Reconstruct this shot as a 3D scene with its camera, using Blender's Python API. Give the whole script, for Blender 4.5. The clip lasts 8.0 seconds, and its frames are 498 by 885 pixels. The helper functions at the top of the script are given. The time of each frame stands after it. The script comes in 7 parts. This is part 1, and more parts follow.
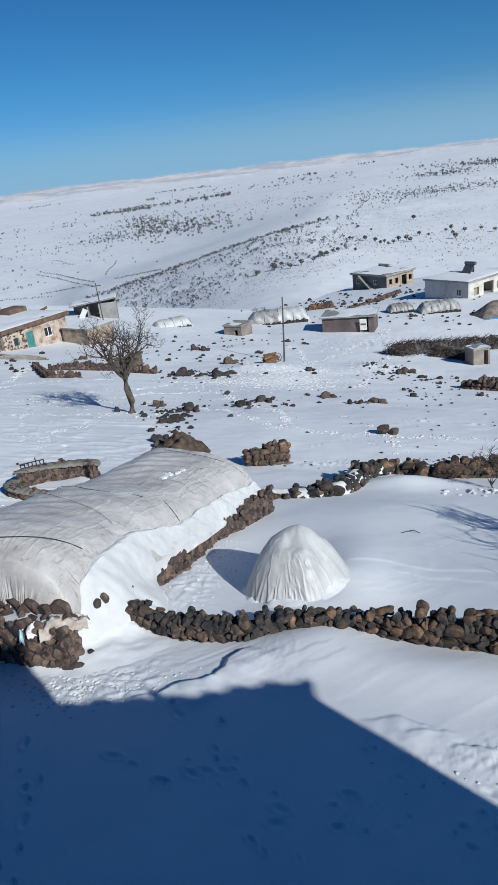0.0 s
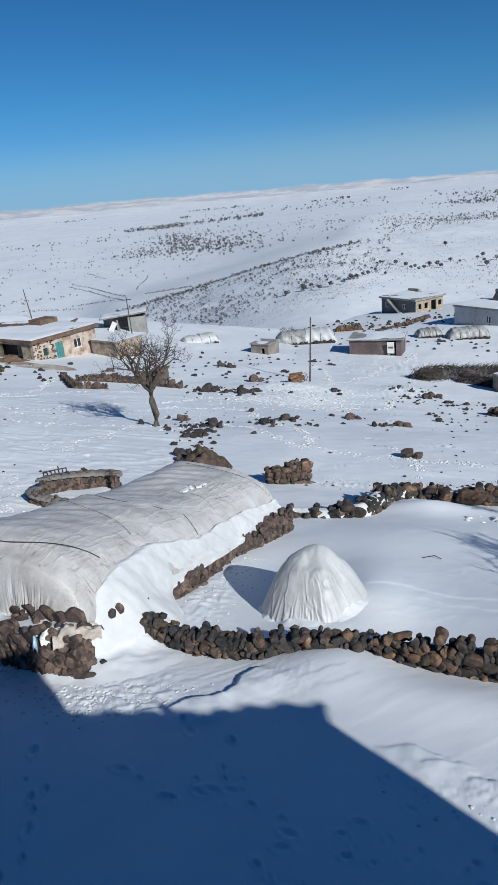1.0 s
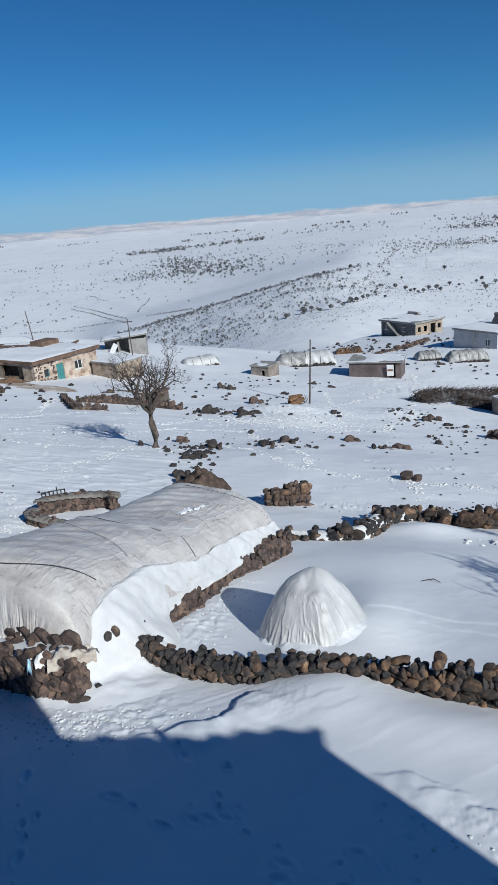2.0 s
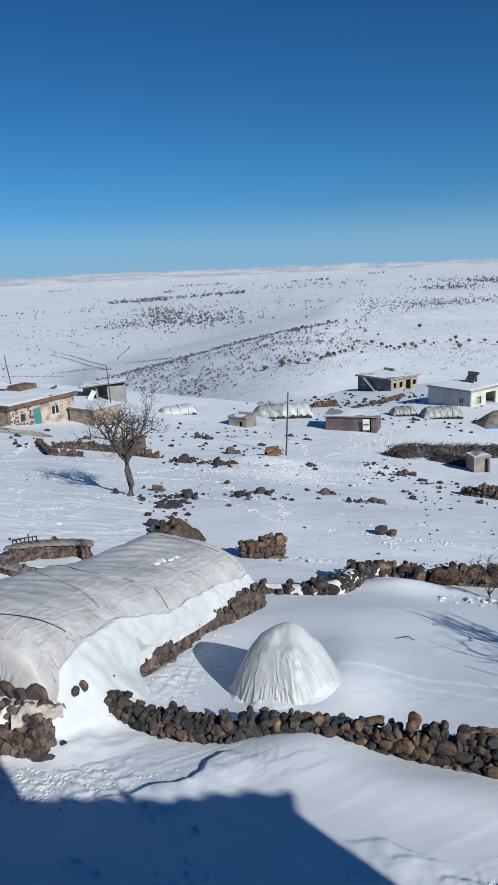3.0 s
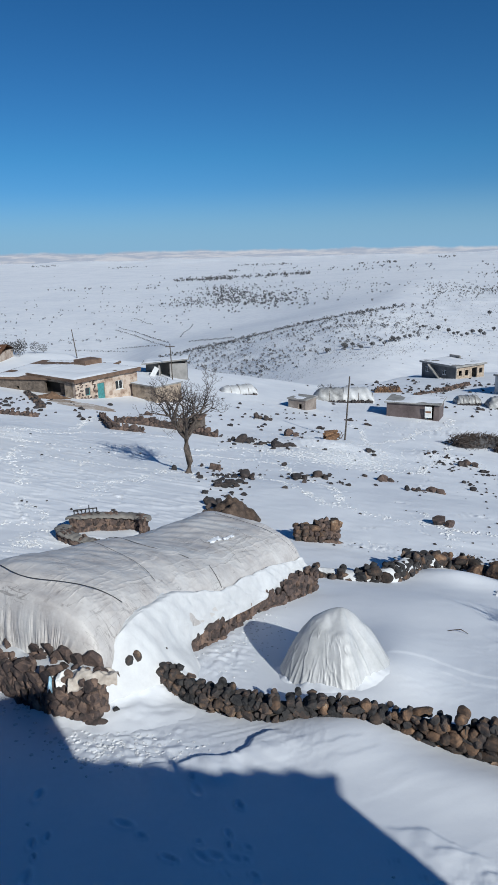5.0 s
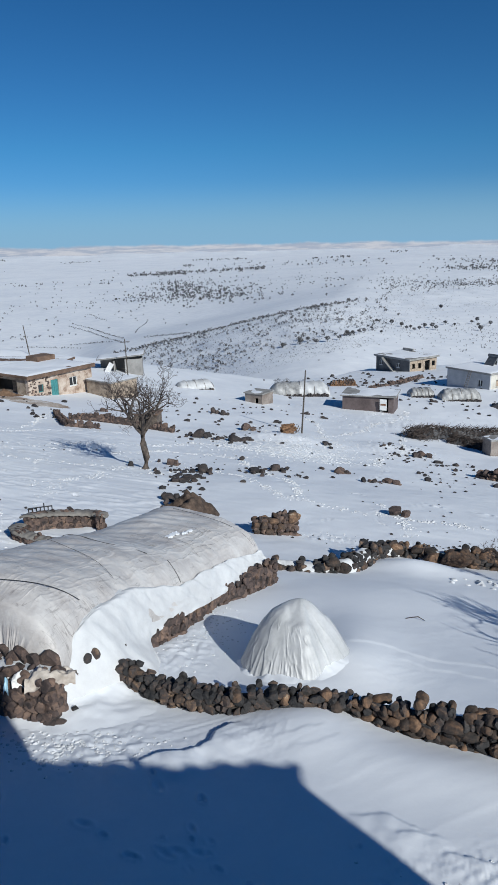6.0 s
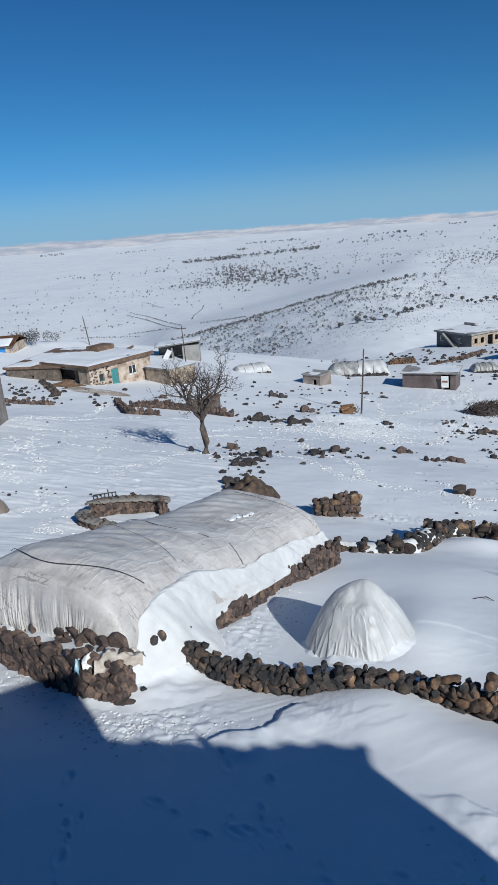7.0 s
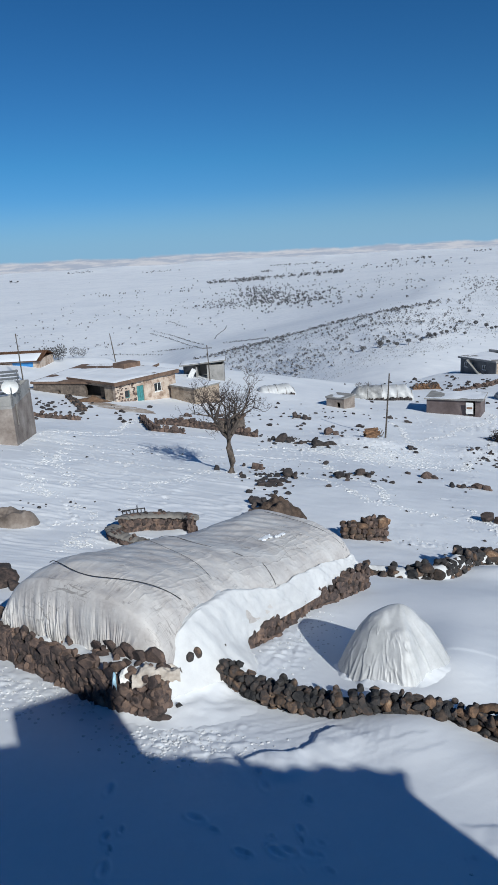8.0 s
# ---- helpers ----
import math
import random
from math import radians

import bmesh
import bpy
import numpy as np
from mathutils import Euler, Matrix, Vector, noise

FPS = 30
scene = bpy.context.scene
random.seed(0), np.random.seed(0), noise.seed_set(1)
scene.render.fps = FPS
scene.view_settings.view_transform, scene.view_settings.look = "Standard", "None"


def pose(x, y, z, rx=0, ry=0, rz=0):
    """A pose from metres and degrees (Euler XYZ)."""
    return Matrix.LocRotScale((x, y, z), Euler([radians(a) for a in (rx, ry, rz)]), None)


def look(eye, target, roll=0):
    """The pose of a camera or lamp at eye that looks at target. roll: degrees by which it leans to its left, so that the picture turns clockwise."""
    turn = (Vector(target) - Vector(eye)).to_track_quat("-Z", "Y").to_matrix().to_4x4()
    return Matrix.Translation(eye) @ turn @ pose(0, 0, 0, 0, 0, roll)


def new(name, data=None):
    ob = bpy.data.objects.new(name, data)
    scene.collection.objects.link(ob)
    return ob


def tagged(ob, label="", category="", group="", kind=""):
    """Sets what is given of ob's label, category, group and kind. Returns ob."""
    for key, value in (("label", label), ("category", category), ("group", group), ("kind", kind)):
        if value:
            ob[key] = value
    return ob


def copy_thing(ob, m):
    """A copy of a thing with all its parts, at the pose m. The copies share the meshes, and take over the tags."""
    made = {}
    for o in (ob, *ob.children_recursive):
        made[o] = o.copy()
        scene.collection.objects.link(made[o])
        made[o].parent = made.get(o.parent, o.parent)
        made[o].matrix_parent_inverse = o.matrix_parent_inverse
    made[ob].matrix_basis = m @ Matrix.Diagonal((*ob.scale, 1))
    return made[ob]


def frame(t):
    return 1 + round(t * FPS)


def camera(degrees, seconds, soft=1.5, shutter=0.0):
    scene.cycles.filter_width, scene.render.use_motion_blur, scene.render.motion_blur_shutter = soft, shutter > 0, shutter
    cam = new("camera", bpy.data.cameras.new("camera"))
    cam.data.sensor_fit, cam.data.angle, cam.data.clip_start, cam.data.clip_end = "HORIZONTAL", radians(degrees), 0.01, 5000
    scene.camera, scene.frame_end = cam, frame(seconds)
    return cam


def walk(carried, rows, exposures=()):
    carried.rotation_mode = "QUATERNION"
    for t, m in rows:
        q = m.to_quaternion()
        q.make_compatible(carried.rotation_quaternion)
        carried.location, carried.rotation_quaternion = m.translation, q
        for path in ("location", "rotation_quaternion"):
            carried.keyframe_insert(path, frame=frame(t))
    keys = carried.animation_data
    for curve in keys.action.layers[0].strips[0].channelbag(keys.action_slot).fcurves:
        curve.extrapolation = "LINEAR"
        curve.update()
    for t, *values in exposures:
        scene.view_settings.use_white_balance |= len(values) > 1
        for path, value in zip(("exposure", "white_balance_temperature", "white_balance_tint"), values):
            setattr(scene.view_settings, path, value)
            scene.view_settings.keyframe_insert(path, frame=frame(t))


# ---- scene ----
cam = camera(39.93, 8.0, soft=1.1)
PATH = [
    (0.0, pose(0.027, -0.035, 9.048, 67.734, 6.711, 0.150)),
    (0.3, pose(0.030, 0.016, 8.985, 70.182, 6.499, 2.480)),
    (0.5, pose(0.013, 0.034, 8.971, 70.324, 6.299, 1.404)),
    (0.8, pose(0.012, 0.014, 8.977, 69.137, 5.374, 2.079)),
    (1.0, pose(0.009, 0.014, 8.962, 69.557, 5.081, 2.812)),
    (1.2, pose(0.000, -0.001, 8.973, 69.104, 4.978, 3.635)),
    (2.3, pose(0.075, 0.031, 8.953, 74.130, 4.255, 2.415)),
    (2.5, pose(0.032, 0.000, 9.018, 75.764, 3.259, 1.803)),
    (3.0, pose(0.025, 0.001, 9.016, 75.465, 2.862, 1.403)),
    (3.5, pose(-0.000, 0.000, 9.000, 74.914, 1.836, 1.627)),
    (4.0, pose(0.021, 0.031, 8.978, 73.423, 2.269, 1.100)),
    (4.3, pose(0.017, -0.064, 9.046, 73.580, 1.892, 1.860)),
    (4.5, pose(0.010, -0.080, 9.069, 73.950, 1.737, 4.823)),
    (4.7, pose(-0.007, -0.069, 9.079, 74.109, 1.670, 6.944)),
    (5.8, pose(0.005, 0.018, 8.994, 73.836, 1.574, 3.976)),
    (6.0, pose(0.001, 0.015, 8.991, 73.595, 1.591, 3.082)),
    (6.5, pose(0.023, -0.004, 9.011, 73.771, 1.793, 3.026)),
    (6.8, pose(-0.020, 0.050, 8.959, 72.852, 1.311, 5.829)),
    (7.0, pose(0.015, 0.094, 8.935, 72.418, 4.662, 7.344)),
    (7.2, pose(-0.040, 0.086, 8.952, 72.622, 4.451, 6.428)),
    (7.5, pose(-0.174, 0.074, 8.931, 72.247, 4.641, 7.765)),
    (7.7, pose(-0.273, -0.005, 8.961, 73.090, 3.135, 7.923)),
    (8.0, pose(-0.428, -0.123, 9.007, 74.262, 3.415, 9.338)),
]
EXPOSURES = [(0.0, 0.03), (3.5, 0.02), (6.0, 0.0), (8.0, 0.0)]
walk(cam, PATH, EXPOSURES)

# ---- daylight ----
SUN_AZ, SUN_EL = math.atan2(0.63, -0.77), radians(30)
SUN_WAY = Vector((math.sin(SUN_AZ) * math.cos(SUN_EL), math.cos(SUN_AZ) * math.cos(SUN_EL), math.sin(SUN_EL)))
world = bpy.data.worlds.new("sky")
scene.world = world
world.use_nodes = True
sky = world.node_tree.nodes.new("ShaderNodeTexSky")
sky.sky_type, sky.sun_disc = "NISHITA", False
sky.sun_elevation, sky.sun_rotation = SUN_EL, SUN_AZ
sky.altitude, sky.air_density, sky.dust_density, sky.ozone_density = 1200, 1.0, 0.0, 1.4
backdrop = world.node_tree.nodes["Background"]
backdrop.inputs["Strength"].default_value = 0.074
# the deep blue of thin, dry mountain air, paler low down
nodes, wire = world.node_tree.nodes, world.node_tree.links.new
spot = nodes.new("ShaderNodeTexCoord")
split = nodes.new("ShaderNodeSeparateXYZ")
wire(spot.outputs["Generated"], split.inputs[0])
air = nodes.new("ShaderNodeValToRGB")
air.color_ramp.elements[0].position, air.color_ramp.elements[0].color = 0.0, (0.27, 0.515, 1.0, 1)
air.color_ramp.elements[1].position, air.color_ramp.elements[1].color = 0.42, (0.108, 0.445, 0.772, 1)
middle = air.color_ramp.elements.new(0.12)
middle.color = (0.178, 0.55, 0.915, 1)
wire(split.outputs["Z"], air.inputs[0])
deep = nodes.new("ShaderNodeMix")
deep.data_type, deep.blend_type = "RGBA", "MULTIPLY"
deep.inputs[0].default_value = 1.0
wire(sky.outputs[0], deep.inputs[6])
wire(air.outputs[0], deep.inputs[7])


def sky_math(op, a, b, c=None):
    n = nodes.new("ShaderNodeMath")
    n.operation = op
    for k, v in enumerate((a, b, c)):
        if isinstance(v, (int, float)):
            n.inputs[k].default_value = v
        elif v is not None:
            wire(v, n.inputs[k])
    return n.outputs[0]


def sky_step(v, a, b):
    n = nodes.new("ShaderNodeMapRange")
    n.interpolation_type = "SMOOTHSTEP"
    n.inputs["From Min"].default_value, n.inputs["From Max"].default_value = a, b
    wire(v, n.inputs["Value"])
    return n.outputs["Result"]


def sky_mix(fac, a, b):
    n = nodes.new("ShaderNodeMix")
    n.data_type = "RGBA"
    wire(fac, n.inputs[0])
    for k, v in ((6, a), (7, b)):
        if isinstance(v, tuple):
            n.inputs[k].default_value = (*[q / 0.08 for q in v], 1)
        else:
            wire(v, n.inputs[k])
    return n.outputs[2]


def sky_noise(scale, detail, rough=0.55):
    m = nodes.new("ShaderNodeMapping")
    m.inputs["Scale"].default_value = scale
    wire(spot.outputs["Generated"], m.inputs["Vector"])
    n = nodes.new("ShaderNodeTexNoise")
    n.inputs["Scale"].default_value, n.inputs["Detail"].default_value, n.inputs["Roughness"].default_value = 1.0, detail, rough
    wire(m.outputs[0], n.inputs["Vector"])
    return n.outputs["Fac"]


# pale air above the horizon, and the snowy range and cloud bank that close the plain
low_air = sky_math("MULTIPLY", sky_step(split.outputs["Z"], 0.085, -0.015), 0.92)
hazy = sky_mix(low_air, deep.outputs[2], (0.245, 0.475, 0.695))
crest = sky_math("MULTIPLY_ADD", split.outputs["X"], -0.011, -0.0115)
crest = sky_math("MULTIPLY_ADD", sky_noise((20, 20, 3), 6), 0.012, crest)
above = sky_math("SUBTRACT", split.outputs["Z"], crest)
streak = sky_step(sky_noise((22, 22, 210), 6, 0.65), 0.40, 0.60)
range_tint = sky_mix(streak, (0.40, 0.465, 0.585), (0.60, 0.63, 0.70))
wire(sky_mix(sky_step(above, 0.0026, -0.0022), hazy, range_tint), backdrop.inputs["Color"])
sun = new("sun", bpy.data.lights.new("sun", "SUN"))
sun.data.energy, sun.data.angle, sun.data.color = 4.38, radians(0.4), (0.948, 0.973, 0.936)
sun.matrix_world = look(SUN_WAY * 200, (0, 0, 0))

# ---- the lie of the land ----
def hermite(v, xs, zs):
    """A smooth curve through a few heights."""
    xs, zs = np.array(xs, float), np.array(zs, float)
    m = np.gradient(zs, xs)
    i = np.clip(np.searchsorted(xs, v) - 1, 0, len(xs) - 2)
    h = xs[i + 1] - xs[i]
    t = np.clip((v - xs[i]) / h, 0, 1)
    return ((2 * t**3 - 3 * t**2 + 1) * zs[i] + (t**3 - 2 * t**2 + t) * h * m[i]
            + (3 * t**2 - 2 * t**3) * zs[i + 1] + (t**3 - t**2) * h * m[i + 1])


def ease(a, b, v):
    t = np.clip((v - a) / (b - a), 0, 1)
    return t * t * (3 - 2 * t)


def value_noise(x, y, seed=0):
    """Smooth noise in -1..1 on a unit lattice."""
    xi, yi = np.floor(x).astype(np.int64), np.floor(y).astype(np.int64)
    fx, fy = x - xi, y - yi
    fx, fy = fx * fx * (3 - 2 * fx), fy * fy * (3 - 2 * fy)

    def lattice(a, b):
        n = (a * 374761393 + b * 668265263 + seed * 974634541) & 0x7FFFFFFF
        n = ((n ^ (n >> 13)) * 1274126177) & 0x7FFFFFFF
        return ((n ^ (n >> 16)) & 0xFFFF) / 32767.5 - 1

    low = lattice(xi, yi) * (1 - fx) + lattice(xi + 1, yi) * fx
    high = lattice(xi, yi + 1) * (1 - fx) + lattice(xi + 1, yi + 1) * fx
    return low * (1 - fy) + high * fy


def fbm(x, y, size, octaves=4, seed=0):
    out, amp = 0.0, 1.0
    for k in range(octaves):
        out = out + amp * value_noise(x / size + 17.3 * k, y / size - 9.1 * k, seed + k)
        size, amp = size / 2.1, amp * 0.5
    return out


def lump(x, y, cx, cy, rx, ry, turn=0.0):
    c, s = math.cos(turn), math.sin(turn)
    u, v = (x - cx) * c + (y - cy) * s, (y - cy) * c - (x - cx) * s
    return np.exp(-((u / rx) ** 2) - (v / ry) ** 2)


SLOPE_Y = (-400, -40, 3, 6, 8.5, 11, 16, 22, 28, 34, 47, 69, 80, 100, 150, 250)
SLOPE_Z = (8, 3, 1.6, 1.2, 0.75, 0.2, -0.9, -2.2, -3.4, -4.4, -6.9, -10.2, -11.4, -13.6, -20, -36)
RIDGE_AZ = (-40, -14, -8.5, -3.8, 0.9, 6, 8, 12, 18, 30)
RIDGE_EL = (-9.5, -8.5, -7.5, -6.5, -5.55, -4.85, -4.4, -3.5, -2.7, -2.4)
RIDGE_R = (480, 500, 488, 490, 505, 570, 640, 800, 1000, 1200)
FLANK_Z = (-66, -61, -52, -44, -39, -39, -41, -43, -45, -45)


def village(x, y):
    right = np.interp(y, (5, 14, 30, 60, 85, 108, 150), (0.02, 0.05, 0.13, 0.12, 0.09, 0.0, -0.02))
    left = np.interp(y, (5, 14, 30, 60, 80, 90, 110, 150), (0.02, 0.05, 0.13, 0.115, 0.115, 0.14, 0.18, 0.18))
    return hermite(y, SLOPE_Y, SLOPE_Z) - np.where(x > 0, right, left) * np.clip(x, -55, 60)


def soft_curve(az, zs):
    """The ridge's numbers, rounded off between the bearings."""
    return sum(w * hermite(az + d, RIDGE_AZ, zs) for d, w in ((-2.4, 0.1), (-1.2, 0.22), (0, 0.36), (1.2, 0.22), (2.4, 0.1)))


def distance(x, y):
    az, r = np.degrees(np.arctan2(x, y)), np.hypot(x, y)
    plain = -80 + 40 * ease(-17, 10, az) * (1 - ease(1500, 4200, r)) + 22 * ease(2200, 4800, r) ** 1.2 + fbm(x, y, 900, 3, 5) * (4 + 4 * ease(2500, 4800, r)) * ease(400, 900, r)
    plain = plain + ease(3300, 4300, r) * (5 * fbm(az, r * 0 + 3, 3.4, 5, 9) + 8 * (0.4 - np.abs(fbm(x, y, 460, 4, 19))))
    rr = soft_curve(az, RIDGE_R)
    top = 9 + rr * np.tan(np.radians(soft_curve(az, RIDGE_EL)))
    low = soft_curve(az, FLANK_Z)
    up = np.clip((r - 250) / (rr - 250), 0, 1)
    fall = 260 + 500 * ease(3, 9, az)
    hill = np.where(r < rr, low + (top - low) * (0.5 * up + 0.5 * up * up), top - (top - plain) * ease(0, 1, (r - rr) / fall))
    rill = fbm((x + 0.5 * y) * 0.9, (y - 0.5 * x) * 0.28, 16, 4, 27)
    hill = hill + (fbm(x, y, 60, 3, 21) + 0.75 * rill) * ease(0.5, 0.8, r / rr) * (1 - ease(0.85, 1.0, r / rr))
    there = ease(-19, -14, az) * (1 - ease(60, 90, az))
    return plain + (hill - plain) * there


def ground_z(x, y):
    """The height of the snow."""
    x, y = np.asarray(x, float), np.asarray(y, float)
    az, r = np.degrees(np.arctan2(x, y)), np.hypot(x, y)
    edge = np.interp(az, (-60, -25, -12, 0, 4, 7, 14, 40), (110, 112, 118, 128, 140, 178, 190, 195))
    far = ease(0, 1, (r - edge) / 110) * (y > 0)
    back = ease(150, 600, r) * (y <= 0)
    z = village(x, y) * (1 - far) + (distance(x, y) * far if np.any(far > 0) else 0)
    z = z * (1 - back) + 5 * back
    z = z + fbm(x, y, 9, 3, 2) * 0.10 * ease(14, 30, r) + fbm(x, y, 2.3, 3, 4) * (0.005 + 0.02 * ease(14, 26, r)) * ease(5, 9, r)
    # drifts: over the middle of the front wall, along its foot, in the pen, below the tarp shed
    z = z + 0.30 * lump(x, y, 0.35, 10.95, 1.25, 0.9) + 0.18 * lump(x, y, 2.0, 9.6, 2.2, 0.8, -0.3)
    z = z + 0.25 * lump(x, y, 2.9, 19.5, 2.6, 2.4) + 0.35 * lump(x, y, 4.6, 23.6, 1.6, 0.9) + 0.28 * lump(x, y, 1.5, 15.2, 1.2, 1.8)
    z = z + 0.22 * lump(x, y, 1.3, 13.6, 0.9, 1.2) + 0.10 * lump(x, y, 0.1, 12.5, 1.0, 0.45)
    z = z + 0.35 * lump(x, y, -25.4, 49.0, 2.4, 4.6, 0.28)
    # trodden and shovelled snow by the pole
    z = z + 0.55 * lump(x, y, -0.6, 62.6, 4.2, 2.4, -0.2) + 0.30 * lump(x, y, -1.0, 56.5, 3.4, 3.0, 0.3) + 0.35 * lump(x, y, 9.6, 63.6, 2.6, 2.2)
    return z


# ---- materials ----
def surface(name, stops, scale=4.0, rough=0.85, bump=0.3, fine=30.0, metal=0.0, vary=0.0, depth=0.02, detail=6.0):
    """A worn surface: two scales of noise in world space through a colour ramp, with relief; vary: change from piece to piece."""
    m = bpy.data.materials.new(name)
    m.use_nodes = True
    nt = m.node_tree
    n, link = nt.nodes, nt.links.new
    body = n["Principled BSDF"]
    geo = n.new("ShaderNodeNewGeometry")
    big = n.new("ShaderNodeTexNoise")
    big.inputs["Scale"].default_value, big.inputs["Detail"].default_value = scale, detail
    big.inputs["Roughness"].default_value = 0.62
    small = n.new("ShaderNodeTexNoise")
    small.inputs["Scale"].default_value, small.inputs["Detail"].default_value = fine, 4.0
    link(geo.outputs["Position"], big.inputs["Vector"])
    link(geo.outputs["Position"], small.inputs["Vector"])
    mix = n.new("ShaderNodeMath")
    mix.operation = "MULTIPLY_ADD"
    mix.inputs[1].default_value = 0.35
    link(small.outputs["Fac"], mix.inputs[0])
    base = n.new("ShaderNodeMath")
    base.operation = "MULTIPLY_ADD"
    base.inputs[1].default_value, base.inputs[2].default_value = 1.5, -0.425
    link(big.outputs["Fac"], base.inputs[0])
    link(base.outputs[0], mix.inputs[2])
    last = mix
    if vary:
        info = n.new("ShaderNodeObjectInfo")
        shift = n.new("ShaderNodeMath")
        shift.operation = "MULTIPLY_ADD"
        shift.inputs[1].default_value = vary
        link(info.outputs["Random"], shift.inputs[0])
        off = n.new("ShaderNodeMath")
        off.operation = "SUBTRACT"
        off.inputs[1].default_value = vary / 2
        link(mix.outputs[0], off.inputs[0])
        link(off.outputs[0], shift.inputs[2])
        last = shift
    ramp = n.new("ShaderNodeValToRGB")
    while len(ramp.color_ramp.elements) < len(stops):
        ramp.color_ramp.elements.new(0.5)
    for e, (p, c) in zip(ramp.color_ramp.elements, stops):
        e.position, e.color = p, (*c, 1)
    link(last.outputs[0], ramp.inputs["Fac"])
    link(ramp.outputs["Color"], body.inputs["Base Color"])
    body.inputs["Roughness"].default_value, body.inputs["Metallic"].default_value = rough, metal
    if bump:
        relief = n.new("ShaderNodeBump")
        relief.inputs["Strength"].default_value, relief.inputs["Distance"].default_value = bump, depth
        link(mix.outputs[0], relief.inputs["Height"])
        link(relief.outputs["Normal"], body.inputs["Normal"])
    return m


def snow_material(name, dirt=0.0, coarse_dim=False):
    m = bpy.data.materials.new(name)
    m.use_nodes = True
    n, link = m.node_tree.nodes, m.node_tree.links.new
    body = n["Principled BSDF"]
    geo = n.new("ShaderNodeNewGeometry")
    stretch = n.new("ShaderNodeMapping")
    stretch.inputs["Rotation"].default_value[2] = 0.5
    stretch.inputs["Scale"].default_value = (0.5, 1.3, 1.0)
    link(geo.outputs["Position"], stretch.inputs["Vector"])
    drift = n.new("ShaderNodeTexNoise")
    drift.inputs["Scale"].default_value, drift.inputs["Detail"].default_value = 1.4, 5
    link(stretch.outputs[0], drift.inputs["Vector"])
    crust = n.new("ShaderNodeTexNoise")
    crust.inputs["Scale"].default_value, crust.inputs["Detail"].default_value = 14, 6
    link(geo.outputs["Position"], crust.inputs["Vector"])
    both = n.new("ShaderNodeMath")
    both.operation = "MULTIPLY_ADD"
    both.inputs[1].default_value = 0.42
    link(crust.outputs["Fac"], both.inputs[0])
    link(drift.outputs["Fac"], both.inputs[2])
    relief = n.new("ShaderNodeBump")
    relief.inputs["Strength"].default_value, relief.inputs["Distance"].default_value = (0.5, 0.018) if coarse_dim else (0.5, 0.008)
    link(both.outputs[0], relief.inputs["Height"])
    link(relief.outputs["Normal"], body.inputs["Normal"])
    tint = n.new("ShaderNodeTexNoise")
    tint.inputs["Scale"].default_value, tint.inputs["Detail"].default_value = 0.11, 7
    tint.inputs["Roughness"].default_value = 0.7
    link(geo.outputs["Position"], tint.inputs["Vector"])
    ramp = n.new("ShaderNodeValToRGB")
    ramp.color_ramp.elements[0].position, ramp.color_ramp.elements[0].color = 0.3, (0.74, 0.76, 0.80, 1)
    ramp.color_ramp.elements[1].position, ramp.color_ramp.elements[1].color = 0.62, (0.86, 0.87, 0.89, 1)
    # base colour lowered to hold back the sun's glare on steep snow
    if coarse_dim:
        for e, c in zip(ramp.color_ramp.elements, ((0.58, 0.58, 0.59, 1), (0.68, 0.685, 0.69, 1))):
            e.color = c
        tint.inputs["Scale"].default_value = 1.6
    if dirt:
        e = ramp.color_ramp.elements.new(0.30 - dirt)
        e.color = (0.45, 0.41, 0.38, 1)
    link(tint.outputs["Fac"], ramp.inputs["Fac"])
    bands = n.new("ShaderNodeMapping")
    bands.inputs["Scale"].default_value = (0.8, 0.6, 1.0)
    link(geo.outputs["Position"], bands.inputs["Vector"])
    wide = n.new("ShaderNodeTexNoise")
    wide.inputs["Scale"].default_value, wide.inputs["Detail"].default_value = 0.012, 8
    wide.inputs["Roughness"].default_value = 0.66
    link(bands.outputs[0], wide.inputs["Vector"])
    thin = n.new("ShaderNodeValToRGB")
    thin.color_ramp.elements[0].position, thin.color_ramp.elements[0].color = 0.34, (0.90, 0.91, 0.93, 1)
    thin.color_ramp.elements[1].position, thin.color_ramp.elements[1].color = 0.56, (1, 1, 1, 1)
    link(wide.outputs["Fac"], thin.inputs["Fac"])
    mixed = n.new("ShaderNodeMix")
    mixed.data_type, mixed.blend_type = "RGBA", "MULTIPLY"
    mixed.inputs[0].default_value = 1.0
    link(ramp.outputs["Color"], mixed.inputs[6])
    link(thin.outputs["Color"], mixed.inputs[7])
    link(mixed.outputs[2], body.inputs["Base Color"])
    body.inputs["Roughness"].default_value = 0.7
    body.inputs["Specular IOR Level"].default_value = 0.25
    return m


SNOW = snow_material("wind_packed_snow")
# snow with rougher relief, its colour darkened against sunlit glare
DIM_SNOW = snow_material("dimmed_coarse_snow", coarse_dim=True)
STONE = surface("basalt", [(0.12, (0.016, 0.016, 0.018)), (0.46, (0.042, 0.039, 0.039)), (0.70, (0.076, 0.056, 0.049)), (0.87, (0.145, 0.092, 0.062)), (1.0, (0.24, 0.17, 0.12))], 7.0, 0.88, 0.9, 34, vary=0.62, depth=0.03)
STONE_BROWN = surface("brown_stone", [(0.12, (0.024, 0.020, 0.020)), (0.5, (0.092, 0.064, 0.056)), (0.92, (0.215, 0.142, 0.106))], 6, 0.9, 0.9, 30, vary=0.5, depth=0.03)
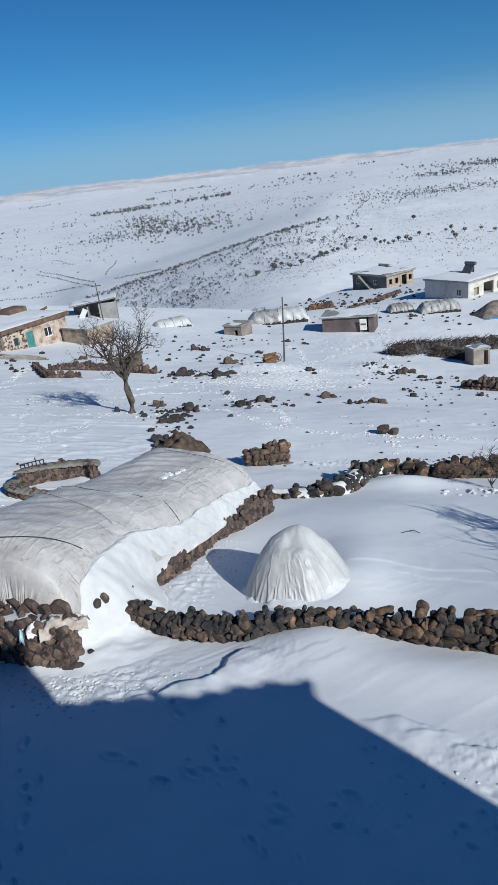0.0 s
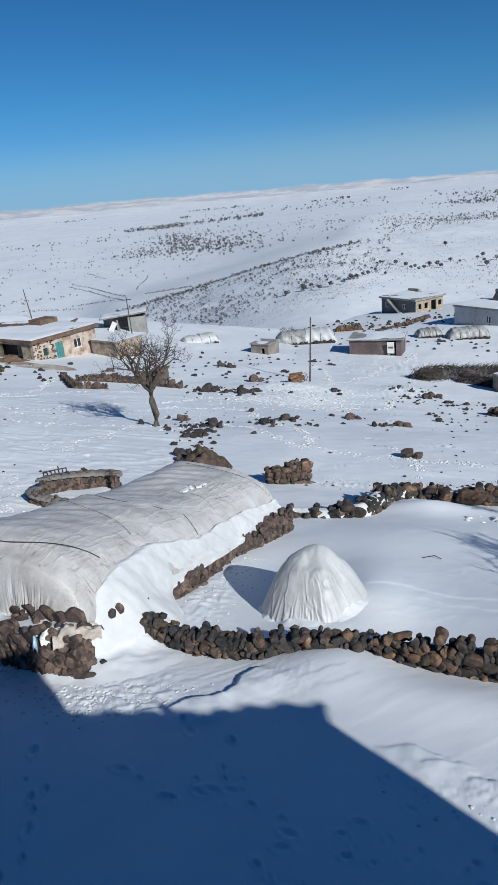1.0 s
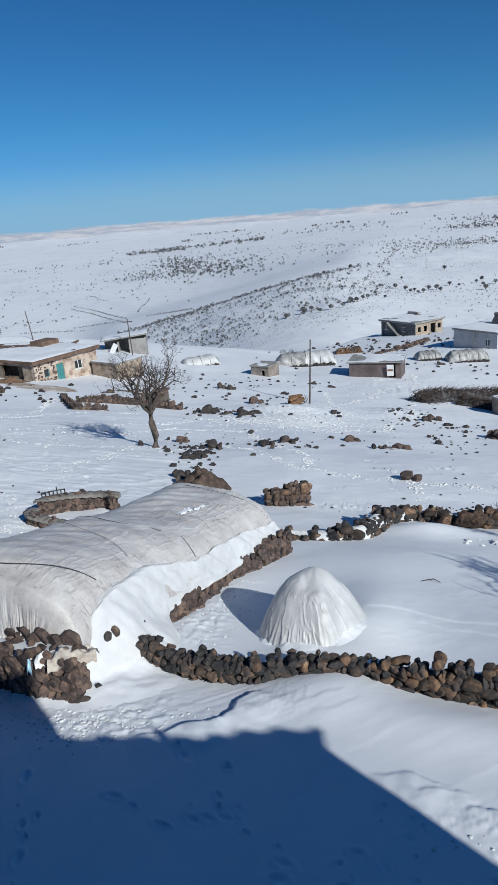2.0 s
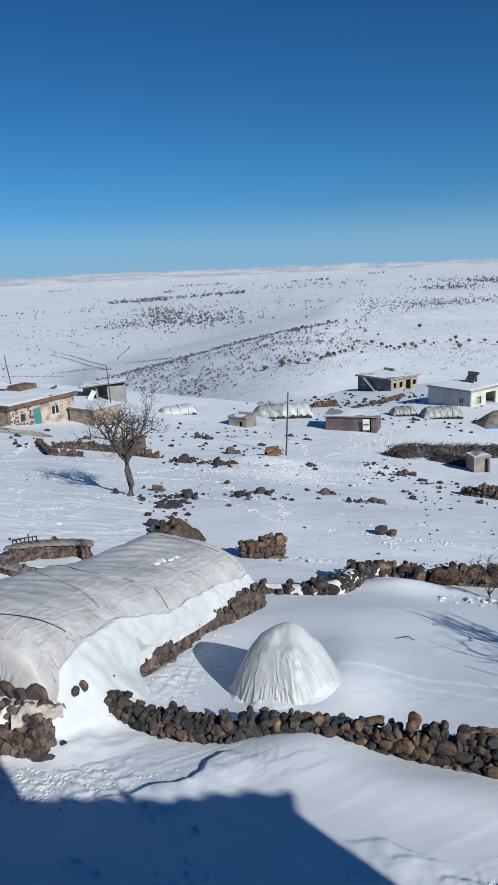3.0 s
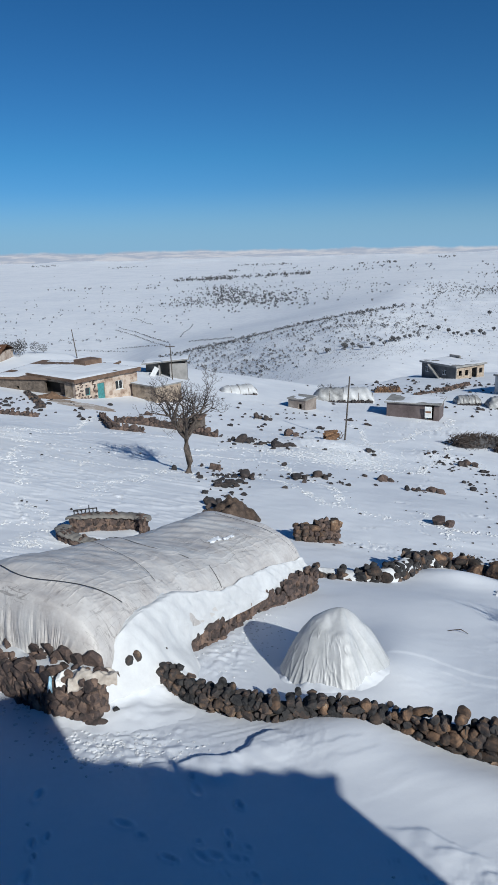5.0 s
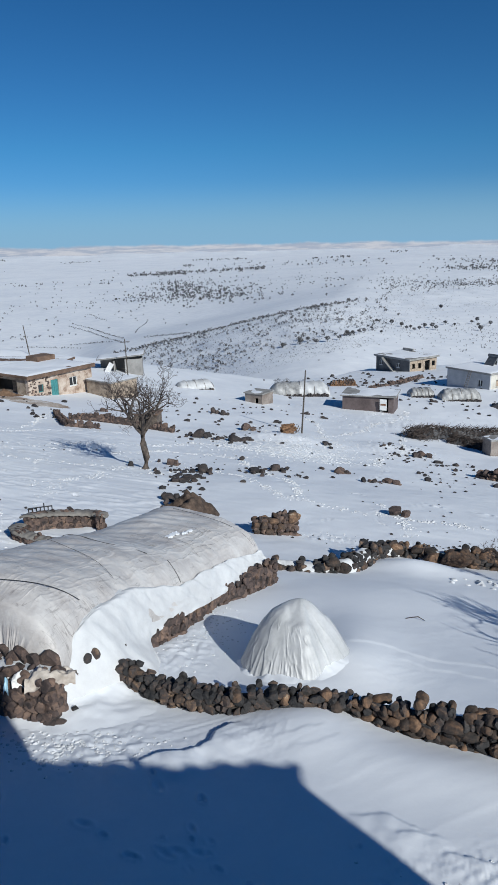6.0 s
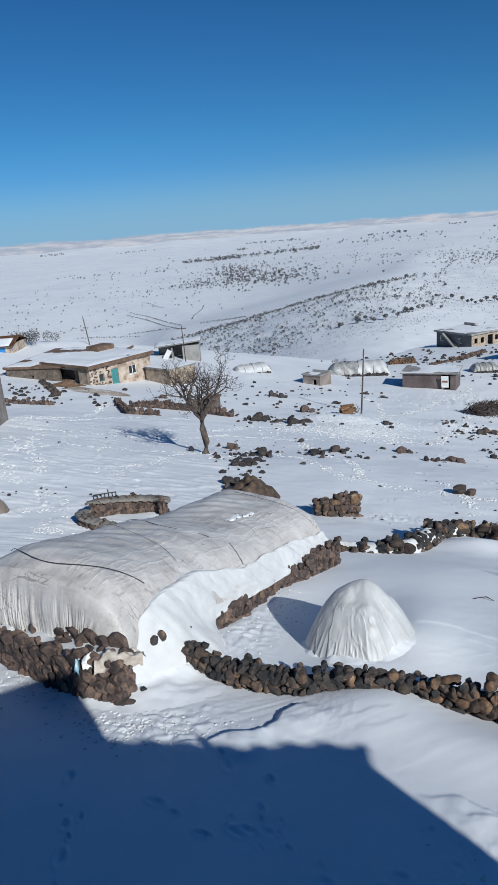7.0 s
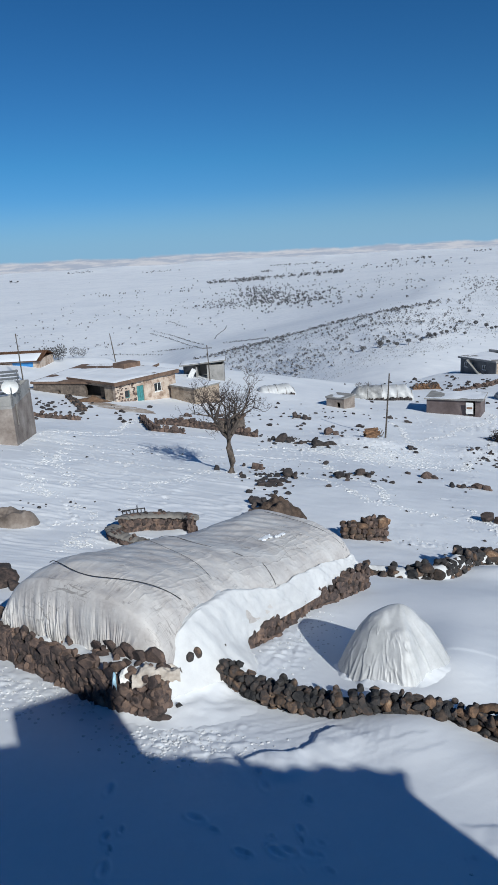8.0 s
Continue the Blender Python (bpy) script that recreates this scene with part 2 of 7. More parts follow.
STONE_RUSTY = surface("rusty_stone", [(0.12, (0.022, 0.019, 0.018)), (0.45, (0.066, 0.046, 0.036)), (0.68, (0.130, 0.078, 0.050)), (0.90, (0.23, 0.135, 0.080)), (1.0, (0.33, 0.26, 0.19))], 5.5, 0.9, 0.9, 26, vary=0.5, depth=0.03)
STONE_DARK = surface("dark_basalt", [(0.12, (0.016, 0.015, 0.017)), (0.5, (0.042, 0.036, 0.036)), (0.85, (0.095, 0.068, 0.058))], 5.0, 0.9, 0.9, 26, vary=0.35, depth=0.04)
POLE = surface("weathered_pole", [(0.2, (0.045, 0.038, 0.034)), (0.8, (0.12, 0.10, 0.085))], 5, 0.9, 0.3, 30)
PALE_GREY = surface("pale_grey_wall", [(0.15, (0.30, 0.31, 0.33)), (0.5, (0.43, 0.44, 0.46)), (0.85, (0.50, 0.51, 0.52))], 0.6, 0.9, 0.2, 7)
STAINED_WALL = surface("stained_tan_render", [(0.10, (0.09, 0.07, 0.06)), (0.36, (0.19, 0.155, 0.135)), (0.62, (0.27, 0.23, 0.205)), (0.88, (0.36, 0.32, 0.29))], 0.8, 0.92, 0.4, 7)
SHEET_GREY = surface("clouded_plastic", [(0.15, (0.15, 0.148, 0.146)), (0.45, (0.29, 0.288, 0.285)), (0.8, (0.47, 0.47, 0.468))], 1.3, 0.5, 0.4, 8, depth=0.04)
CANVAS_BROWN = surface("dirty_brown_canvas", [(0.15, (0.085, 0.066, 0.054)), (0.5, (0.185, 0.15, 0.128)), (0.85, (0.29, 0.255, 0.23))], 1.6, 0.85, 0.5, 12, depth=0.04)
RUBBLE = surface("rubble_core", [(0.2, (0.03, 0.026, 0.024)), (0.8, (0.10, 0.08, 0.065))], 5, 0.95, 0.8, 25, depth=0.05)
EARTH_DARK = surface("dark_stony_earth", [(0.2, (0.025, 0.018, 0.014)), (0.5, (0.075, 0.05, 0.037)), (0.85, (0.15, 0.105, 0.08))], 3.0, 0.95, 0.9, 18, depth=0.08)
EARTH = surface("bare_earth", [(0.2, (0.07, 0.042, 0.026)), (0.55, (0.16, 0.095, 0.058)), (0.85, (0.27, 0.18, 0.12))], 1.5, 0.95, 0.8, 14, depth=0.08)
TARP = surface("weathered_tarp", [(0.12, (0.385, 0.350, 0.338)), (0.45, (0.53, 0.502, 0.488)), (0.8, (0.63, 0.612, 0.60))], 1.1, 0.55, 0.5, 13, depth=0.03)


def crack_lines(m, scale, wide, keep, tone):
    """Hairline cracks and dirty creases over a sheet, here and there."""
    n, link = m.node_tree.nodes, m.node_tree.links.new
    geo, body = n["Geometry"], n["Principled BSDF"]
    lines = []
    for along_it in (True, False):
        turned = n.new("ShaderNodeMapping")
        turned.inputs["Rotation"].default_value[2] = 0.335
        link(geo.outputs["Position"], turned.inputs["Vector"])
        stretch = n.new("ShaderNodeMapping")
        stretch.inputs["Scale"].default_value = (scale, scale * 0.09, scale * 0.7) if along_it else (scale * 0.09, scale, scale * 0.2)
        link(turned.outputs[0], stretch.inputs["Vector"])
        fibre = n.new("ShaderNodeTexNoise")
        fibre.inputs["Scale"].default_value, fibre.inputs["Detail"].default_value = 1.0, 2.5
        link(stretch.outputs[0], fibre.inputs["Vector"])
        off = n.new("ShaderNodeMath")
        off.operation = "SUBTRACT"
        off.inputs[1].default_value = 0.5
        link(fibre.outputs["Fac"], off.inputs[0])
        size = n.new("ShaderNodeMath")
        size.operation = "ABSOLUTE"
        link(off.outputs[0], size.inputs[0])
        line = n.new("ShaderNodeMapRange")
        line.inputs["From Min"].default_value, line.inputs["From Max"].default_value = wide, wide * 0.3
        link(size.outputs[0], line.inputs["Value"])
        lines.append(line.outputs["Result"])
    either = n.new("ShaderNodeMath")
    either.operation = "MAXIMUM"
    link(lines[0], either.inputs[0])
    link(lines[1], either.inputs[1])
    area = n.new("ShaderNodeTexNoise")
    area.inputs["Scale"].default_value, area.inputs["Detail"].default_value, area.inputs["Roughness"].default_value = 0.8, 6, 0.7
    link(geo.outputs["Position"], area.inputs["Vector"])
    some = n.new("ShaderNodeMapRange")
    some.inputs["From Min"].default_value, some.inputs["From Max"].default_value = keep, keep + 0.12
    link(area.outputs["Fac"], some.inputs["Value"])
    both = n.new("ShaderNodeMath")
    both.operation = "MULTIPLY"
    link(either.outputs[0], both.inputs[0])
    link(some.outputs["Result"], both.inputs[1])
    mix = n.new("ShaderNodeMix")
    mix.data_type = "RGBA"
    old = body.inputs["Base Color"].links[0].from_socket
    link(both.outputs[0], mix.inputs[0])
    link(old, mix.inputs[6])
    mix.inputs[7].default_value = (*tone, 1)
    link(mix.outputs[2], body.inputs["Base Color"])


crack_lines(TARP, 5.5, 0.014, 0.50, (0.30, 0.28, 0.27))
TARP_WHITE = surface("white_tarp", [(0.2, (0.40, 0.405, 0.41)), (0.7, (0.545, 0.55, 0.56))], 1.2, 0.5, 0.3, 16, depth=0.015)
ROPE = surface("black_rope", [(0.3, (0.012, 0.012, 0.013)), (0.7, (0.04, 0.04, 0.04))], 20, 0.8, 0.2, 80)
BARK = surface("bark", [(0.2, (0.042, 0.034, 0.030)), (0.6, (0.11, 0.086, 0.072)), (0.9, (0.19, 0.155, 0.13))], 6, 0.95, 0.9, 30, depth=0.03)
TWIG = surface("twigs", [(0.2, (0.034, 0.026, 0.024)), (0.8, (0.095, 0.072, 0.062))], 6, 0.95, 0.0, 30)
SCRUB = surface("winter_scrub", [(0.2, (0.050, 0.052, 0.060)), (0.8, (0.125, 0.12, 0.12))], 0.6, 0.95, 0.0, 5)
PLASTER = surface("stained_cream_plaster", [(0.16, (0.13, 0.08, 0.055)), (0.36, (0.30, 0.215, 0.165)), (0.54, (0.46, 0.37, 0.305)), (0.82, (0.56, 0.485, 0.41))], 1.1, 0.9, 0.4, 8)
DARK_MASONRY = surface("dark_rubble_masonry", [(0.15, (0.05, 0.040, 0.034)), (0.5, (0.125, 0.098, 0.08)), (0.85, (0.22, 0.175, 0.14))], 2.4, 0.9, 0.8, 8, depth=0.06)
SLUSH = surface("trodden_muddy_snow", [(0.2, (0.20, 0.135, 0.09)), (0.5, (0.40, 0.32, 0.26)), (0.8, (0.78, 0.77, 0.76))], 0.5, 0.9, 0.6, 5, depth=0.06)
CEMENT = surface("cement_cap", [(0.15, (0.12, 0.108, 0.098)), (0.85, (0.25, 0.23, 0.21))], 2, 0.9, 0.4, 14)
RAG_BLUE = surface("pale_blue_plastic", [(0.2, (0.25, 0.48, 0.62)), (0.8, (0.50, 0.70, 0.80))], 6, 0.4, 0.2, 30)
SCRAP = surface("dirty_canvas", [(0.2, (0.36, 0.30, 0.25)), (0.8, (0.62, 0.56, 0.50))], 4, 0.8, 0.4, 20)
RENDER_GREY = surface("grey_cement_render", [(0.15, (0.17, 0.165, 0.16)), (0.5, (0.27, 0.26, 0.25)), (0.85, (0.36, 0.345, 0.33))], 0.7, 0.9, 0.3, 9)
RENDER_BROWN = surface("brown_grey_render", [(0.15, (0.068, 0.050, 0.050)), (0.5, (0.12, 0.092, 0.090)), (0.85, (0.18, 0.148, 0.143))], 0.7, 0.9, 0.3, 9)
# cement render with the shade of the left walls in its colour
SHADED_RENDER = surface("shaded_cement_render", [(0.15, (0.07, 0.072, 0.075)), (0.5, (0.115, 0.118, 0.122)), (0.85, (0.17, 0.172, 0.176))], 0.7, 0.9, 0.3, 9)
WHITEWASH = surface("whitewash", [(0.15, (0.38, 0.355, 0.31)), (0.5, (0.55, 0.52, 0.46)), (0.85, (0.64, 0.61, 0.55))], 0.5, 0.85, 0.2, 7)
MASONRY = surface("tan_block_masonry", [(0.15, (0.16, 0.12, 0.09)), (0.5, (0.33, 0.26, 0.20)), (0.85, (0.46, 0.38, 0.30))], 1.6, 0.9, 0.6, 6, depth=0.05)
CONCRETE = surface("roof_concrete", [(0.15, (0.16, 0.155, 0.15)), (0.85, (0.36, 0.35, 0.335))], 0.8, 0.9, 0.3, 9)
MUD_ROOF = surface("mud_roof", [(0.15, (0.068, 0.042, 0.031)), (0.5, (0.145, 0.092, 0.066)), (0.85, (0.235, 0.155, 0.112))], 0.9, 0.95, 0.5, 9)
TEAL = surface("teal_paint", [(0.2, (0.030, 0.135, 0.14)), (0.7, (0.065, 0.26, 0.265))], 3, 0.5, 0.1, 20)
WINDOW_WHITE = surface("white_frame", [(0.2, (0.68, 0.68, 0.66)), (0.8, (0.80, 0.80, 0.79))], 3, 0.4, 0.0, 20)
WOOD = surface("grey_timber", [(0.2, (0.10, 0.08, 0.065)), (0.8, (0.24, 0.20, 0.165))], 5, 0.85, 0.3, 30)
LOG = surface("cut_logs", [(0.2, (0.09, 0.048, 0.028)), (0.8, (0.27, 0.15, 0.08))], 4, 0.85, 0.3, 30, vary=0.4)
RUST = surface("rusty_sheet", [(0.2, (0.12, 0.055, 0.03)), (0.5, (0.22, 0.11, 0.06)), (0.8, (0.30, 0.19, 0.13))], 1.2, 0.75, 0.2, 12)
STEEL = surface("dull_steel", [(0.2, (0.10, 0.105, 0.11)), (0.8, (0.22, 0.225, 0.235))], 3, 0.5, 0.1, 30, metal=0.6)
BLUE_SHEET = surface("blue_sheeting", [(0.2, (0.02, 0.16, 0.42)), (0.8, (0.05, 0.28, 0.60))], 1.5, 0.45, 0.2, 9)
PANEL_WHITE = surface("white_panel", [(0.2, (0.66, 0.66, 0.64)), (0.8, (0.80, 0.80, 0.79))], 1.2, 0.5, 0.1, 9)
IRON = surface("dark_iron", [(0.2, (0.018, 0.018, 0.020)), (0.8, (0.055, 0.052, 0.052))], 4, 0.6, 0.1, 30, metal=0.3)
# near-black colour that stands in for the shade inside openings
INDOOR_SHADE = surface("indoor_shade", [(0.2, (0.015, 0.014, 0.013)), (0.8, (0.04, 0.036, 0.033))], 2, 0.95, 0.0, 9)
GLASS = bpy.data.materials.new("window_glass")
GLASS.use_nodes = True
GLASS.node_tree.nodes["Principled BSDF"].inputs["Base Color"].default_value = (0.03, 0.035, 0.04, 1)
GLASS.node_tree.nodes["Principled BSDF"].inputs["Roughness"].default_value = 0.08


# ---- building helpers ----
def finish(bm, name, material, smooth=False):
    me = bpy.data.meshes.new(name)
    bm.normal_update()
    bm.to_mesh(me)
    bm.free()
    me.materials.append(material)
    if smooth:
        me.polygons.foreach_set("use_smooth", [True] * len(me.polygons))
    return me


def part(name, bm, material, parent, label="", smooth=False, m=None):
    ob = new(name, finish(bm, name, material, smooth) if isinstance(bm, bmesh.types.BMesh) else bm)
    ob.parent = parent
    if m is not None:
        ob.matrix_basis = m
    if label:
        ob["label"] = label
    return ob


def thing(name, m, label, category, group="", kind=""):
    return tagged(place_empty(name, m), label, category, group, kind)


def place_empty(name, m):
    ob = new(name)
    ob.empty_display_size = 0.2
    ob.matrix_basis = m
    return ob


def box(bm, x0, y0, z0, x1, y1, z1, bevel=0.0):
    made = bmesh.ops.create_cube(bm, size=1.0)["verts"]
    for v in made:
        v.co = Vector((x0 + (v.co.x + 0.5) * (x1 - x0), y0 + (v.co.y + 0.5) * (y1 - y0), z0 + (v.co.z + 0.5) * (z1 - z0)))
    if bevel:
        edges = list({e for v in made for e in v.link_edges})
        bmesh.ops.bevel(bm, geom=edges, offset=bevel, segments=1, affect="EDGES")
    return bm


def one_box(*size, bevel=0.0):
    return box(bmesh.new(), *size, bevel=bevel)


def tube(bm, a, b, ra, rb, sides=7, cap=True):
    a, b = Vector(a), Vector(b)
    turn = (b - a).to_track_quat("Z", "Y").to_matrix()
    rings = []
    for p, r in ((a, ra), (b, rb)):
        rings.append([bm.verts.new(p + turn @ Vector((r * math.cos(k * math.tau / sides), r * math.sin(k * math.tau / sides), 0))) for k in range(sides)])
    for k in range(sides):
        bm.faces.new((rings[0][k], rings[0][(k + 1) % sides], rings[1][(k + 1) % sides], rings[1][k]))
    if cap:
        bm.faces.new(rings[0][::-1])
        bm.faces.new(rings[1])
    return bm


def path_tube(points, radii, sides=7):
    """One bent tube through the points."""
    bm = bmesh.new()
    pts = [Vector(p) for p in points]
    rings = []
    for i, p in enumerate(pts):
        way = (pts[min(i + 1, len(pts) - 1)] - pts[max(i - 1, 0)]).normalized()
        turn = way.to_track_quat("Z", "Y").to_matrix()
        r = radii[i] if isinstance(radii, (list, tuple)) else radii
        rings.append([bm.verts.new(p + turn @ Vector((r * math.cos(k * math.tau / sides), r * math.sin(k * math.tau / sides), 0))) for k in range(sides)])
    for a, b in zip(rings, rings[1:]):
        for k in range(sides):
            bm.faces.new((a[k], a[(k + 1) % sides], b[(k + 1) % sides], b[k]))
    bm.faces.new(rings[0][::-1])
    bm.faces.new(rings[-1])
    return bm


def grid_mesh(name, xyz, material, smooth=True, close=False):
    """A mesh from an array of rows x columns x 3."""
    nu, nv = xyz.shape[:2]
    me = bpy.data.meshes.new(name)
    i = np.arange(nu * nv).reshape(nu, nv)
    a, b, c, d = i[:-1, :-1].ravel(), i[1:, :-1].ravel(), i[1:, 1:].ravel(), i[:-1, 1:].ravel()
    quads = np.stack([a, b, c, d], 1)
    if close:
        a, b, c, d = i[:-1, -1], i[1:, -1], i[1:, 0], i[:-1, 0]
        quads = np.concatenate([quads, np.stack([a, b, c, d], 1)])
    me.vertices.add(nu * nv)
    me.vertices.foreach_set("co", xyz.reshape(-1).astype(np.float32))
    me.loops.add(quads.size)
    me.loops.foreach_set("vertex_index", quads.reshape(-1).astype(np.int32))
    me.polygons.add(len(quads))
    me.polygons.foreach_set("loop_start", np.arange(0, quads.size, 4, dtype=np.int32))
    me.polygons.foreach_set("use_smooth", np.full(len(quads), smooth))
    me.update(calc_edges=True)
    me.validate()
    me.materials.append(material)
    return me


def gz(x, y):
    return float(ground_z(x, y))


ROCKS = []


def rock_meshes():
    """Worn field stones, about one metre across before scaling: lumpy rounds with flats broken off."""
    rnd = random.Random(7)
    for k in range(18):
        bm = bmesh.new()
        bmesh.ops.create_icosphere(bm, subdivisions=3, radius=0.5)
        flats = [(Vector((rnd.gauss(0, 1), rnd.gauss(0, 1), rnd.gauss(0, 1))).normalized(), rnd.uniform(0.24, 0.40)) for _ in range(11)]
        sx, sy, sz = rnd.uniform(0.9, 1.15), rnd.uniform(0.75, 1.0), rnd.uniform(0.75, 1.05)
        off = Vector((k * 3.1, k * 1.7, 0))
        for v in bm.verts:
            p = v.co * (1 + 0.24 * noise.noise(v.co * 2.2 + off) + 0.08 * noise.noise(v.co * 6 + off))
            for n, d in flats:
                over = p.dot(n) - d
                if over > 0:
                    p = p - n * over * 0.97
            v.co = Vector((p.x * sx, p.y * sy, p.z * sz)) * 1.25
        ROCKS.append(bm)
    for k in range(18):                         # field rounds, pitted and hardly broken
        bm = bmesh.new()
        bmesh.ops.create_icosphere(bm, subdivisions=3, radius=0.5)
        flats = [(Vector((rnd.gauss(0, 1), rnd.gauss(0, 1), rnd.gauss(0, 1))).normalized(), rnd.uniform(0.34, 0.44)) for _ in range(6)]
        off = Vector((k * 1.9, k * 4.3, 9))
        for v in bm.verts:
            p = v.co * (1 + 0.26 * noise.noise(v.co * 1.9 + off) + 0.09 * noise.noise(v.co * 5 + off) + 0.05 * noise.noise(v.co * 12 + off))
            for n, d in flats:
                over = p.dot(n) - d
                if over > 0:
                    p = p - n * over * 0.85
            v.co = Vector((p.x * 1.1, p.y, p.z * 0.95)) * 1.22
        finish(bm, "rusty_stone_%d" % k, STONE_RUSTY, smooth=True).set_sharp_from_angle(angle=radians(40))
    for mat, key in ((STONE, "stone"), (STONE_BROWN, "brown_stone"), (STONE_DARK, "dark_stone")):
        for k, bm in enumerate(ROCKS):
            finish(bm.copy(), key + "_%d" % k, mat, smooth=True).set_sharp_from_angle(angle=radians(28))
    for k in range(18):                         # flat-faced stones with broken outlines
        bm = bmesh.new()
        bmesh.ops.create_icosphere(bm, subdivisions=3, radius=0.62)
        turns = sorted(rnd.uniform(0, math.tau) for _ in range(7))
        flats = [(Vector((math.cos(a), rnd.uniform(-0.25, 0.25), math.sin(a))).normalized(), rnd.uniform(0.36, 0.5)) for a in turns]
        flats += [(Vector((rnd.uniform(-0.2, 0.2), -1, rnd.uniform(-0.2, 0.2))).normalized(), 0.36), (Vector((0, 1, 0)), 0.4)]
        off = Vector((k * 2.3, k * 5.1, 4))
        for v in bm.verts:
            p = v.co * (1 + 0.16 * noise.noise(v.co * 2.4 + off) + 0.07 * noise.noise(v.co * 7 + off))
            for n, d in flats:
                over = p.dot(n) - d
                if over > 0:
                    p = p - n * over * 0.93
            v.co = p
        finish(bm.copy(), "flat_dark_stone_%d" % k, STONE, smooth=True).set_sharp_from_angle(angle=radians(30))
        finish(bm, "flat_stone_%d" % k, STONE_BROWN, smooth=True).set_sharp_from_angle(angle=radians(30))


rock_meshes()


def stone(parent, x, y, z, sx, sy, sz, rnd, key="stone", turn=0.0, tilt=0.35):
    ob = new("stone", bpy.data.meshes["%s_%d" % (key, rnd.randrange(18))])
    ob.parent = parent
    ob.matrix_basis = (Matrix.Translation((x, y, z)) @ Euler((rnd.uniform(-tilt, tilt), rnd.uniform(-tilt, tilt), turn + rnd.uniform(-0.5, 0.5))).to_matrix().to_4x4()
                       @ Matrix.Diagonal((sx, sy, sz, 1)))
    return ob


def along(points, s):
    for (a, b) in zip(points, points[1:]):
        d = math.dist(a[:2], b[:2])
        if s <= d or b is points[-1]:
            k = min(s / d, 1.0)
            return [p + (q - p) * k for p, q in zip(a, b)], math.atan2(b[1] - a[1], b[0] - a[0])
        s -= d


def drystone_wall(name, points, width, size, label, seed, key="stone", ragged=0.12, back=False, core=0.12, snug=False):
    """A wall of loose stones along points of (x, y, foot, height), with a rubble core; the face is on the right of the way."""
    rnd = random.Random(seed)
    wall = thing(name, Matrix.Identity(4), label, "stone wall")
    total = sum(math.dist(a[:2], b[:2]) for a, b in zip(points, points[1:]))
    n = max(2, int(total / 0.3))
    bm = bmesh.new()
    rings = []
    for i in range(n + 1):
        (x, y, foot, high), turn = along(points, total * i / n)
        nx, ny = math.sin(turn), -math.cos(turn)
        w, high = width / 2 - core, max(high - core, 0.05)
        rings.append([bm.verts.new((x + nx * a, y + ny * a, foot + b)) for a, b in ((w, -0.3), (w * 0.85, high), (-w * 0.85, high), (-w, -0.3))])
    for a, b in zip(rings, rings[1:]):
        for k in range(4):
            bm.faces.new((a[k], b[k], b[(k + 1) % 4], a[(k + 1) % 4]))
    bm.faces.new(rings[0])
    bm.faces.new(rings[-1][::-1])
    part("core", bm, RUBBLE, wall)
    tallest = max(p[3] for p in points)
    level = 0.0
    while level < tallest:
        course = size * rnd.uniform(0.72, 0.95)
        s = rnd.uniform(0, size)
        while s < total:
            w = size * rnd.choice((0.6, 0.8, 1.0, 1.0, 1.25, 1.6)) * rnd.uniform(0.85, 1.1)
            (x, y, foot, high), turn = along(points, min(s + w / 2, total))
            if level + course * 0.4 < high + rnd.uniform(-ragged, ragged):
                nx, ny = math.sin(turn), -math.cos(turn)
                last = level + course * 1.3 >= high
                sides = [width / 2 - 0.10]
                if back or last:
                    sides.append(-width / 2 + 0.10)
                if last and width > size * 1.6:
                    sides.append(0.0)
                for a in sides:
                    look_of = key(x, rnd) if callable(key) else key
                    a = a + rnd.uniform(-0.04, 0.06) - 0.05 * level * (1 if a > 0 else -1)
                    big = rnd.uniform(1.0, 1.25) if look_of == "rusty_stone" else 1.0
                    stone(wall, x + nx * a, y + ny * a, foot + level + course / 2 + rnd.uniform(-0.06, 0.06), big * w * (1.3 if snug else 1.12), big * size * rnd.uniform(0.8, 1.25) * (0.7 if snug else 1), course * rnd.uniform(1.2, 1.7) if snug else big * course * rnd.uniform(0.95, 1.55), rnd, look_of, turn, 0.2 if snug else 0.35)
            s += w * 0.94
        level += course * 0.92
    for s in (0.0, total):                      # the wall's ends
        (x, y, foot, high), turn = along(points, s)
        way, level = (-1 if s == 0 else 1), 0.0
        while level < high - 0.06:
            for k in range(max(2, round(width / size))):
                o = ((k + 0.5) / max(2, round(width / size)) - 0.5) * (width - 0.12) + rnd.uniform(-0.04, 0.04)
                d = way * rnd.uniform(-0.06, 0.02)
                stone(wall, x + math.sin(turn) * o + math.cos(turn) * d, y - math.cos(turn) * o + math.sin(turn) * d, foot + level + size * 0.4, size * rnd.uniform(0.8, 1.3), size * rnd.uniform(0.9, 1.25), size * rnd.uniform(0.8, 1.15), rnd, key(x, rnd) if callable(key) else key, turn + 1.57)
            level += size * 0.72
    return wall


